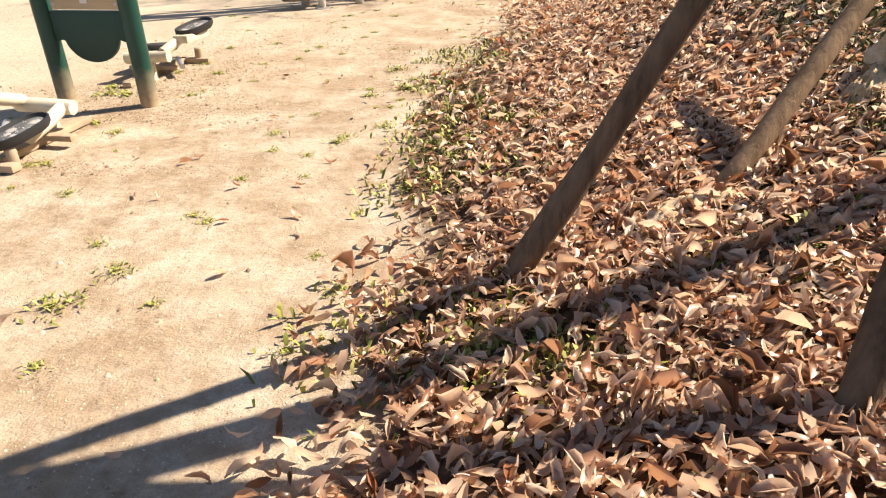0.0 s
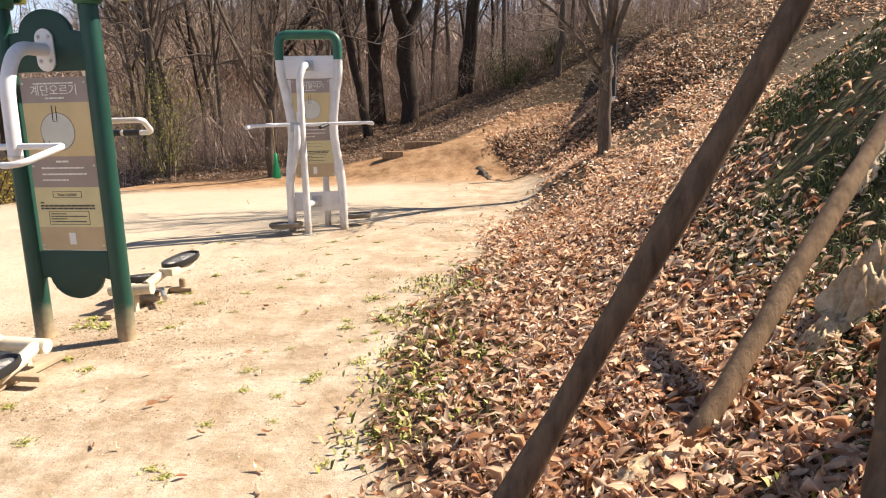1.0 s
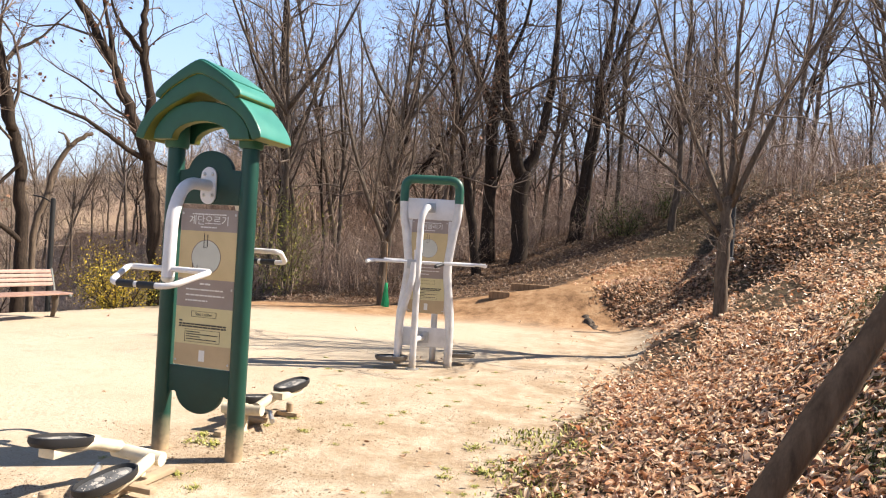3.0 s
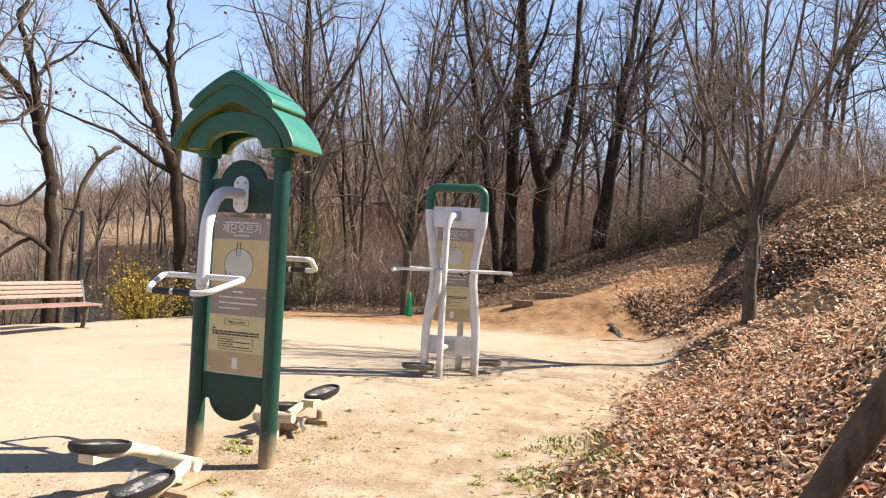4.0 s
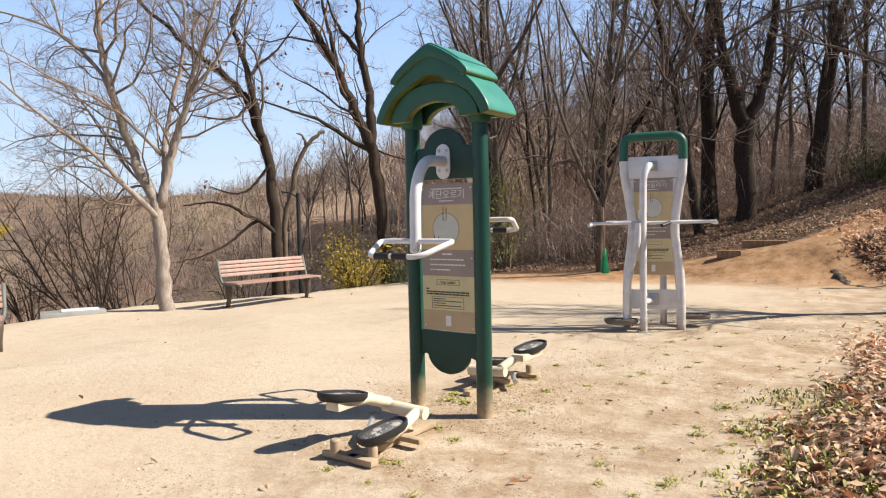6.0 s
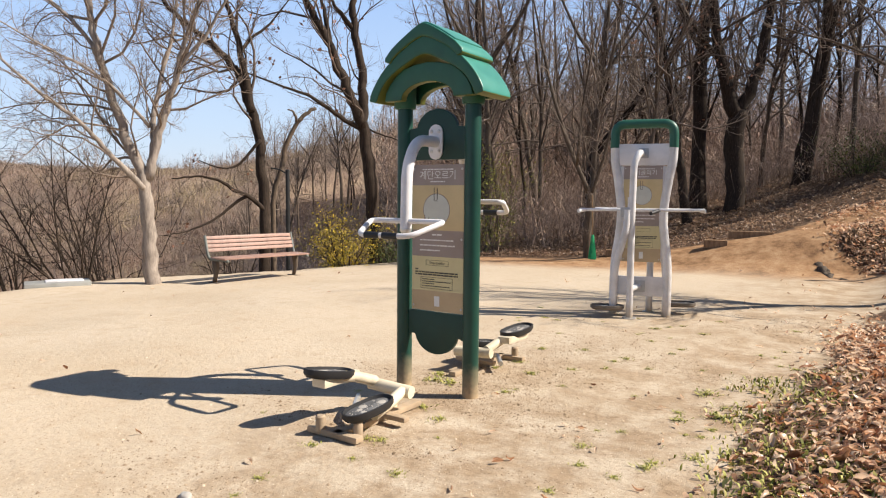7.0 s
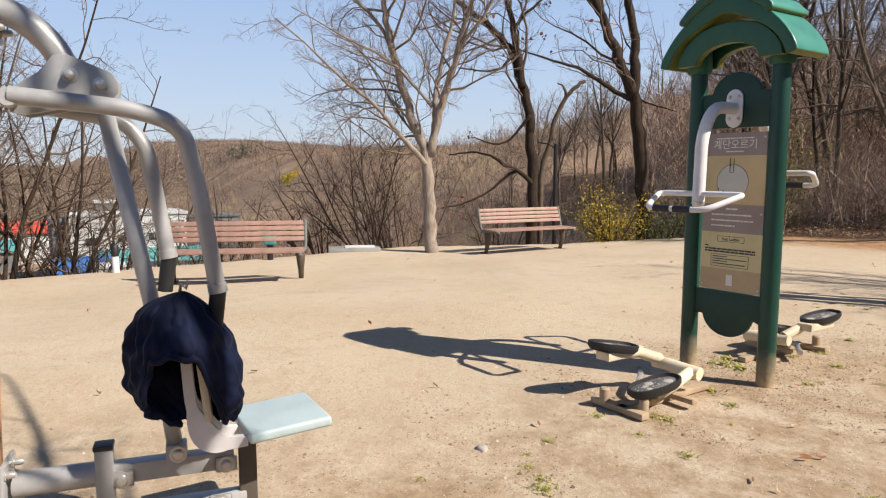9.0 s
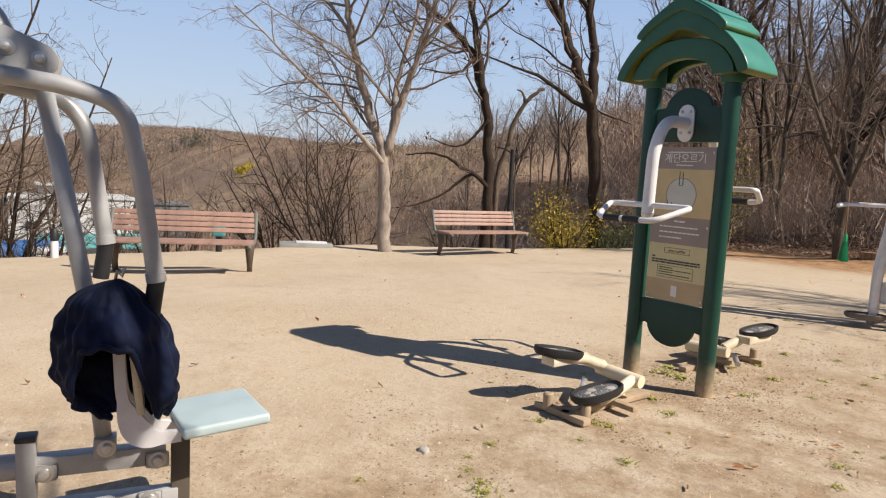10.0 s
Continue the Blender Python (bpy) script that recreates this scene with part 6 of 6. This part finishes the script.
# the nearest leaves, each a piece of its own
rng = np.random.RandomState(81)
shapes = []
for k in range(12):
    v, f = leaf_shapes(0.066, 0.0)(rng, 1)
    me = bpy.data.meshes.new("leaf")
    me.from_pydata(v[0].tolist(), [], f.tolist())
    me.polygons.foreach_set("use_smooth", [True] * len(me.polygons))
    me.materials.append(LEAF_LONE)
    shapes.append(me)
px, py = litter(-0.4, 1.6, 0.75, 2.6)(rng, 420)
for x, y in list(zip(px, py))[:290]:
    o = new("leaf", shapes[rng.randint(12)])
    o.parent = near
    o.location, o.rotation_euler = (x, y, ground_z(x, y) + 0.035), (rng.normal(0, 0.25), rng.normal(0, 0.25), rng.uniform(0, 6.28))


# ---- grit on the sand ----
def pebbles(rng, n):
    r = rng.uniform(0.0014, 0.0042, n) * (1 + 1.6 * (rng.rand(n) > 0.98))
    base = np.array([(-1, -0.6, 0), (0.9, -0.8, 0), (0.2, 1, 0), (0, 0, 1.1)], float)
    a = rng.rand(n) * 6.283
    v = base[None] * r[:, None, None]
    c, s = np.cos(a)[:, None], np.sin(a)[:, None]
    v = np.stack([v[..., 0] * c - v[..., 1] * s, v[..., 0] * s + v[..., 1] * c, v[..., 2]], -1)
    return v, np.array([[0, 1, 3], [1, 2, 3], [2, 0, 3]])


def sand_places(rng, n):
    d = 6.5 * rng.rand(n) ** 0.8
    a = rng.uniform(0, 3.3, n)
    x, y = 0.2 + d * np.cos(a), 0.3 + d * np.sin(a)
    keep = (sand_mask(x, y) > 0.5)
    return x[keep], y[keep]


GRAVEL = Mat("gravel", 0.9, 0, 0.2)
GRAVEL.colour(GRAVEL.ramp(GRAVEL.island(), (0, (0.22, 0.155, 0.10)), (0.5, (0.44, 0.33, 0.22)), (1, (0.62, 0.52, 0.40))))
scatter("sand_grit", 91, 60000, sand_places, pebbles, GRAVEL.m, "coarse grit and small pebbles on sand", "gravel")


def clods(rng, n):
    """Crumbs of dark trodden soil."""
    r = rng.uniform(0.002, 0.006, n) * (1 + 1.4 * (rng.rand(n) > 0.96))
    base = np.array([(-1, -0.7, -0.2), (1, -0.8, -0.2), (0.9, 0.9, -0.2), (-0.8, 0.8, -0.2), (0.1, 0, 0.75)], float)
    v = base[None] * r[:, None, None] * rng.uniform(0.6, 1.3, (n, 5, 1))
    a = rng.rand(n) * 6.283
    c, s = np.cos(a)[:, None], np.sin(a)[:, None]
    v = np.stack([v[..., 0] * c - v[..., 1] * s, v[..., 0] * s + v[..., 1] * c, v[..., 2]], -1)
    return v, np.array([[0, 1, 4], [1, 2, 4], [2, 3, 4], [3, 0, 4]])


def clod_places(rng, n):
    y = rng.uniform(0.3, 8.5, n)
    x = toe(y) + 0.2 - 3.2 * rng.rand(n) ** 1.5
    hub = rng.rand(n) < 0.3
    x, y = np.where(hub, -2.0 + rng.normal(0, 0.5, n), x), np.where(hub, 3.9 + rng.normal(0, 0.9, n), y)
    keep = wave(x, y, 0.22, 71) + 0.8 * wave(x, y, 0.6, 72) > 0.1
    return x[keep], y[keep]


CLOD = Mat("clod", 0.95, 0, 0.1)
CLOD.colour(CLOD.ramp(CLOD.island(), (0, (0.13, 0.088, 0.055)), (0.5, (0.26, 0.185, 0.12)), (1, (0.42, 0.32, 0.22))))
scatter("soil_crumbs", 92, 48000, clod_places, clods, CLOD.m, "crumbs of dark trodden soil on the sand", "soil")


# ---- shrubs ----
def shrub(name, x, y, stems, tall, spread, material, seed, label, leaf=None, lean=(0, 0), count=900, leaf_size=0.02, category="shrub", thick=0.012):
    rng = np.random.RandomState(seed)
    t, tips, canes = Tubes(), [], []
    for k in range(stems):
        a = rng.uniform(0, 6.283)
        w = np.array([math.cos(a) * spread * rng.rand() + lean[0], math.sin(a) * spread * rng.rand() + lean[1], 1.0])
        line = bend(rng, (0.12 * math.cos(a), 0.12 * math.sin(a), -0.1), w / np.linalg.norm(w), tall * rng.uniform(0.6, 1.15), 7, 0.09, -0.02 if leaf else 0.02)
        rr = np.linspace(thick * rng.uniform(0.7, 1.3), 0.003, 8)
        canes.append(Tubes().add(line, rr, 6).mesh("stem", material))
        clothe(rng, t, line, rr, 2, 0.8 if leaf else 1.0, 0.34, 0.05, 0.25)
        tips.append(line[2:])
    o = thing(name, label, category, at_ground(x, y))
    for me in canes:
        part("stem", me, o)
    tagged(part("twig_mass", t.mesh("twig_mass", material), o), kind="stuff")
    if leaf:
        pts = np.concatenate(tips)
        c = pts[rng.randint(0, len(pts), count)] + rng.normal(0, 0.13 * tall ** 0.5, (count, 3))
        c[:, 2] = np.abs(c[:, 2])
        vs, fs = [], []
        for k, p in enumerate(c):
            a, b = rng.normal(0, 1, 3), rng.normal(0, 1, 3)
            a /= np.linalg.norm(a)
            b -= a * (a @ b)
            b /= np.linalg.norm(b)
            s = leaf_size * rng.uniform(0.6, 1.4)
            vs += [p - a * s, p + b * s * 0.45, p + a * s, p - b * s * 0.45]
            fs.append((4 * k, 4 * k + 1, 4 * k + 2, 4 * k + 3))
        me = bpy.data.meshes.new("foliage")
        me.from_pydata([tuple(v) for v in vs], [], fs)
        me.materials.append(leaf)
        part("foliage", me, o)
    return o




YELLOW = leaf_paint("forsythia", (0.0, (0.09, 0.09, 0.02)), (0.3, (0.24, 0.19, 0.03)), (0.6, (0.50, 0.36, 0.03)), (1.0, (0.68, 0.48, 0.04)))
GREEN = leaf_paint("shrub_green", (0.0, (0.03, 0.05, 0.012)), (0.6, (0.10, 0.13, 0.03)), (1.0, (0.22, 0.22, 0.05)))
BUDS = leaf_paint("sapling_buds", (0.0, (0.07, 0.09, 0.015)), (0.5, (0.22, 0.24, 0.04)), (1.0, (0.42, 0.38, 0.05)))
shrub("forsythia_bush", -8.6, 11.2, 26, 1.2, 1.0, BARK_DARK, 101, "yellow-green budding bush at the clearing's edge", YELLOW, count=4600, leaf_size=0.021)
shrub("forsythia_bush", -8.1, 12.2, 14, 0.9, 0.9, BARK_DARK, 102, "dark green bush behind the clearing", GREEN, count=1500, leaf_size=0.022)
shrub("budding_sapling", -6.98, 14.6, 11, 2.3, 0.3, BARK_GREY, 103, "slender sapling with yellow-green buds", BUDS, count=2200, leaf_size=0.024)
shrub("budding_sapling", -9.9, 18.5, 9, 2.6, 0.35, BARK_GREY, 104, "slender sapling with yellow-green leaves", YELLOW, count=900, leaf_size=0.024)
shrub("evergreen_shrub", 0.5, 20.5, 14, 1.3, 0.9, BARK_DARK, 105, "low dark green shrub in the wood", GREEN, count=1500, leaf_size=0.03)
shrub("evergreen_shrub", 1.7, 21.5, 10, 1.1, 0.9, BARK_DARK, 106, "low dark green shrub in the wood", GREEN, count=1000, leaf_size=0.03)
for k, (x, y, tall, spread, lean) in enumerate(((-11.6, 7.4, 3.6, 0.55, (-0.35, -0.3)), (-11.9, 8.3, 3.0, 0.5, (-0.1, -0.1)), (-11.7, 6.3, 2.0, 0.6, (-0.3, -0.4)), (-10.9, 10.2, 2.0, 0.6, (0.1, 0.0)), (-12.6, 4.6, 2.0, 0.6, (0, 0)), (-12.0, 2.2, 1.6, 0.7, (0, 0)))):
    shrub("bare_shrub", x, y, 13, tall, spread, BARK_DARK, 110 + k, "leafless many-stemmed shrub below the edge", lean=lean, thick=0.02)


def edge_tree(x, y, seed, tall, n):
    rng = np.random.RandomState(seed)
    st = []
    for k in range(n):
        a = 6.283 * k / n + rng.uniform(-0.5, 0.5)
        w = np.array([math.cos(a), math.sin(a), 0]) * rng.uniform(0.15, 0.42)
        p = [np.array([0.1 * math.cos(a), 0.1 * math.sin(a), -0.3])]
        for s in (0.3, 0.6, 1.0):
            p.append(w * tall * s + np.array([*rng.normal(0, 0.12, 2), tall * s]))
        st.append((p, 0.05 * rng.uniform(0.7, 1.2), 0.010))
    return tree("thicket_tree", BARK_DARK if seed % 2 else BARK_GREY, st, seed, "leafless many-stemmed tree below the clearing's edge", 0.9, 0.38, 0.06, at_ground(x, y, 0.05), "thicket trees")


edge_tree(-12.9, 1.0, 201, 6.0, 5)
edge_tree(-12.6, -0.6, 202, 5.5, 4)
edge_tree(-13.6, 2.2, 203, 5.0, 4)
edge_tree(-15.5, 4.0, 204, 4.6, 3)
edge_tree(-12.8, -2.6, 205, 6.0, 4)
edge_tree(-13.2, 0.2, 206, 5.2, 6)
edge_tree(-14.2, 1.4, 207, 4.6, 5)
edge_tree(-16.5, 6.2, 208, 4.4, 3)
edge_tree(-14.8, 3.0, 209, 3.8, 5)

# ---- brush in the valley and woods on the far hills ----
WOOD_BRUSH = leaf_paint("wood_brush", (0.0, (0.17, 0.112, 0.08)), (0.5, (0.36, 0.25, 0.185)), (0.85, (0.48, 0.345, 0.255)), (1.0, (0.56, 0.39, 0.27)))
BRUSH = leaf_paint("dry_brush", (0.0, (0.19, 0.125, 0.095)), (0.5, (0.30, 0.205, 0.155)), (0.85, (0.40, 0.285, 0.21)), (1.0, (0.46, 0.35, 0.24)), patches=((0.035, (0.15, 0.115, 0.09)), (0.05, (0.42, 0.33, 0.19)), (0.16, (0.20, 0.125, 0.09))))


def brush_shape(tall, wide, sticks, thin, rise=0.9, short=0.22):
    """A cloud of thin twigs over a short stem."""
    def make(rng, n):
        sz = rng.uniform(0.55, 1.35, n)
        vs = []
        for k in range(sticks):
            a, o, up = rng.rand(n) * 6.283, np.sqrt(rng.rand(n)), rng.rand(n)
            c = np.stack([np.cos(a) * wide * o, np.sin(a) * wide * o, tall * (0.15 + 0.75 * up * np.sqrt(1.05 - 0.8 * o * o))], -1) * sz[:, None]
            if k < 3:
                c[:, :2] *= 0.15
                c[:, 2] = 0.25 * tall * sz
            w = rng.normal(0, 0.55, (n, 3)) + np.stack([np.cos(a) * o * 0.9, np.sin(a) * o * 0.9, 0 * a + rise], -1)
            if k < 3:
                w = rng.normal(0, 0.18, (n, 3)) + [0, 0, 1]
            w = w / np.linalg.norm(w, axis=1, keepdims=True) * (tall * (0.42 if k < 3 and rise > 0.3 else short) * sz * rng.uniform(0.6, 1.3, n))[:, None]
            b = rng.rand(n) * 6.283
            p = np.stack([np.cos(b), np.sin(b), 0 * b], -1) * (thin * (2.2 if k < 3 else 1.0) * rng.uniform(0.6, 1.4, n))[:, None]
            vs.append(np.stack([c - w - p, c - w + p, c + w], 1))
        return np.concatenate(vs, 1), np.array([[3 * k, 3 * k + 1, 3 * k + 2] for k in range(sticks)])
    return make


def valley(rng, n):
    a, d = np.radians(rng.uniform(33, 100, n)), 14 + 190 * rng.rand(n) ** 1.3
    x, y = -np.sin(a) * d, np.cos(a) * d
    town = (d > 52) & (a > radians(73)) & (d < 98)
    keep = (brink(y) - x > 3.5) & ~town & (wave(x, y, 9, 41) > -0.55)
    return x[keep], y[keep]


scatter("valley_brush", 401, 17000, valley, brush_shape(0.85, 0.95, 24, 0.010, 0.4, 0.2), BRUSH, "dry brown brush covering the valley slopes", "brush")


def far_hills(rng, n):
    a, d = np.radians(rng.uniform(30, 112, n)), 230 + 400 * rng.rand(n)
    x, y = -np.sin(a) * d, np.cos(a) * d
    keep = (np.abs(np.degrees(a) - 66) > 3 + wave(x, y, 20, 42)) | (d > 170) | (d < 135)
    return x[keep], y[keep]


def mid_slopes(rng, n):
    a, d = np.radians(rng.uniform(30, 106, n)), 75 + 170 * rng.rand(n)
    x, y = -np.sin(a) * d, np.cos(a) * d
    town = (d < 105) & (a > radians(71))
    keep = ~town & ((np.abs(np.degrees(a) - 66) > 3 + wave(x, y, 20, 42)) | (d > 170) | (d < 120)) & (brink(y) - x > 6)
    return x[keep], y[keep]


scatter("slope_brush", 408, 11000, mid_slopes, brush_shape(1.9, 1.8, 34, 0.03, 0.5, 0.16), BRUSH, "bare brown thicket covering the slopes beyond the valley", "thicket")
SLOPE_WOOD = leaf_paint("slope_wood", (0.0, (0.13, 0.095, 0.075)), (0.6, (0.22, 0.165, 0.13)), (1.0, (0.32, 0.245, 0.19)))
scatter("slope_trees", 410, 850, mid_slopes, brush_shape(5.5, 2.0, 46, 0.035, 0.7, 0.17), SLOPE_WOOD, "leafless grey trees scattered over the slopes beyond the valley", "woods")
FAR_BRUSH = leaf_paint("far_brush", (0.0, (0.17, 0.12, 0.095)), (0.6, (0.22, 0.16, 0.125)), (1.0, (0.27, 0.20, 0.155)), patches=((0.012, (0.13, 0.105, 0.09)), (0.02, (0.25, 0.18, 0.12))))
scatter("far_woods", 402, 20000, far_hills, brush_shape(2.7, 3.2, 30, 0.2, 0.1, 0.14), FAR_BRUSH, "bare brown woods on the far hills", "woods")


def hill_side(rng, n):
    a, d = np.radians(rng.uniform(28, 62, n)), 24 + 90 * rng.rand(n)
    x, y = -np.sin(a) * d, np.cos(a) * d
    keep = (brink(y) - x > 0) & (np.degrees(a) > 30)
    return x[keep], y[keep]


scatter("hill_scrub", 403, 5200, hill_side, brush_shape(1.1, 1.4, 40, 0.010, 0.1, 0.22), BRUSH, "leafless scrub on the facing hillside", "scrub")
def undergrowth(rng, n):
    a, d = np.radians(rng.uniform(-28, 32, n)), 16 + 34 * rng.rand(n)
    x, y = -np.sin(a) * d, np.cos(a) * d
    keep = (sand_mask(x, y) < 0.2) & (y > 15.5) & ~((x > -4) & (x < 4) & (y < 21)) & (x < 4 + 0.1 * y)
    return x[keep], y[keep]


scatter("undergrowth", 404, 2300, undergrowth, brush_shape(1.9, 1.5, 48, 0.0055, 0.25, 0.25), WOOD_BRUSH, "thin leafless undergrowth among the trunks", "undergrowth")


def back_woods(rng, n):
    a, d = np.radians(rng.uniform(-20, 34, n)), 40 + 60 * rng.rand(n)
    keep = (np.degrees(a) > 11) | (rng.rand(n) < 0.4)
    return (-np.sin(a) * d)[keep], (np.cos(a) * d)[keep]


scatter("back_woods", 405, 2000, back_woods, brush_shape(5.5, 2.4, 40, 0.028), WOOD_BRUSH, "leafless thin trees filling the wood's depth", "woods")


def conifers(rng, n):
    a, d = np.radians(67.5 + rng.normal(0, 1.0, n)), 238 + 8 * rng.normal(0, 1, n)
    return -np.sin(a) * d, np.cos(a) * d


def conifer_shape(tall):
    """A cone of drooping sprays."""
    def make(rng, n):
        sz, vs = rng.uniform(0.7, 1.3, n), []
        for k in range(40):
            u, a = (k + 0.5) / 40, rng.rand(n) * 6.283
            r, w = tall * 0.27 * (1.05 - u) * rng.uniform(0.6, 1.2, n), np.stack([np.cos(a), np.sin(a), 0 * a], -1)
            c = np.array([0, 0, tall * (0.12 + 0.9 * u)])
            side = np.stack([-np.sin(a), np.cos(a), 0 * a], -1) * (r * 0.4)[:, None]
            tip = c + w * r[:, None] - np.array([0, 0, 0.05 * tall])
            vs.append(np.stack([c + 0 * w, tip - side, tip + side], 1) * sz[:, None, None])
        return np.concatenate(vs, 1), np.array([[3 * k, 3 * k + 1, 3 * k + 2] for k in range(40)])
    return make


PINE = leaf_paint("pine", (0.0, (0.03, 0.045, 0.028)), (1.0, (0.085, 0.10, 0.06)))
scatter("conifers", 406, 26, conifers, conifer_shape(5.5), PINE, "dark green conifers among the far bare woods", "woods")


def yellow_patch(rng, n):
    a, d = np.radians(64.2 + rng.normal(0, 0.28, n)), 150 + 2.0 * rng.normal(0, 1, n)
    return -np.sin(a) * d, np.cos(a) * d


scatter("flowering_bushes", 407, 26, yellow_patch, brush_shape(0.9, 0.9, 60, 0.1, 0.3), YELLOW, "yellow flowering bushes at the foot of the far hill", "bushes")


def hill_wood(rng, n):
    a, d = np.radians(rng.uniform(22, 35, n)), 34 + 34 * rng.rand(n)
    return -np.sin(a) * d, np.cos(a) * d


scatter("hill_wood", 409, 170, hill_wood, brush_shape(8.0, 2.4, 60, 0.014, 0.6), WOOD_BRUSH, "leafless thin trees crowding the hill's shoulder", "woods")


# ---- the hamlet in the valley ----
PLASTER = paint("white_plaster", (0.50, 0.50, 0.49), 0.8, 0.04, scale=0.3)
GREY_WALL = paint("grey_wall", (0.13, 0.13, 0.13), 0.8, 0.08, scale=0.3)
TEAL_ROOF = paint("teal_sheet", (0.10, 0.32, 0.32), 0.5, 0.05, scale=0.4)
BLUE_ROOF = paint("blue_sheet", (0.04, 0.14, 0.36), 0.5, 0.05, scale=0.4)
RED_ROOF = paint("red_sheet", (0.60, 0.08, 0.05), 0.5, 0.05, scale=0.4)
PANE = paint("dark_pane", (0.03, 0.035, 0.04), 0.15, 0.02)


def house(name, az, d, size, wall, roof, label, windows=(), turn=0.0, lift=0.0, pitch=0.0):
    """A building seen along az at d metres; its face with the windows looks back at the clearing."""
    a = radians(az)
    x, y = 0.14 - math.sin(a) * d, -0.06 + math.cos(a) * d
    o = thing(name, label, "building", (x, y, ground_z(x, y) + lift), az + turn)
    w, dp, h = size
    part("wall", block("wall", (w, dp, h + 1.5), wall, 0.02, (0, 0, h / 2 - 0.75)), o)
    if pitch:
        part("roof", cutout("roof", [(-dp / 2 - 0.4, h), (0, h + pitch), (dp / 2 + 0.4, h), (dp / 2 + 0.4, h + 0.15), (0, h + pitch + 0.15), (-dp / 2 - 0.4, h + 0.15)], w + 0.6, roof, 0.0), o, "", (0, 0, 0), (0, 0, 90))
    else:
        part("roof", block("roof", (w + 0.3, dp + 0.3, 0.25), roof, 0.03, (0, 0, h + 0.1)), o)
    for wx, wz in windows:
        win = part("window", block("window", (1.3, 0.12, 0.9), PLASTER, 0.02, (wx, -dp / 2 - 0.03, wz)), o)
        for s in (-1, 1):
            part("pane", block("pane", (0.54, 0.06, 0.72), PANE, 0.01, (wx + s * 0.3, -dp / 2 - 0.09, wz)), win)
    return o


house("town_house", 76.4, 78, (10.6, 7, 6.2), PLASTER, PLASTER, "white plastered two-storey house in the valley", [(-3.4, 3.7), (-0.6, 3.9), (2.2, 4.0), (4.2, 4.0)], 4)
house("town_house", 80.6, 79, (2.6, 6, 5.6), GREY_WALL, GREY_WALL, "dark grey annex beside the white house", [], 4)
house("stair_tower", 77.6, 80, (2.6, 3, 7.3), GREY_WALL, PLASTER, "grey stair tower on the white house", [], 4)
house("shed", 74.5, 70, (9.5, 3.5, 2.3), PLASTER, TEAL_ROOF, "low shed with a teal sheet roof", [], 4, 0, 1.0)
house("shed", 79.3, 68, (4.6, 4, 2.0), PLASTER, BLUE_ROOF, "low shed with a blue sheet roof", [], 6, 0, 1.1)
house("tank_box", 77.9, 64, (2.4, 2, 2.8), PLASTER, PLASTER, "pale box-shaped store hut", [], 4)
house("shed", 82.6, 98, (6.0, 5, 3.6), PLASTER, RED_ROOF, "far shed with a red sheet roof", [], 4, 0, 1.2)
house("shed", 85.4, 92, (5.0, 5, 2.2), GREY_WALL, TEAL_ROOF, "far shed with a teal roof", [], 4, 0, 1.0)
house("shed", 71.8, 92, (11.0, 5, 5.0), GREY_WALL, GREY_WALL, "long dark low building by the fields", [], 4)
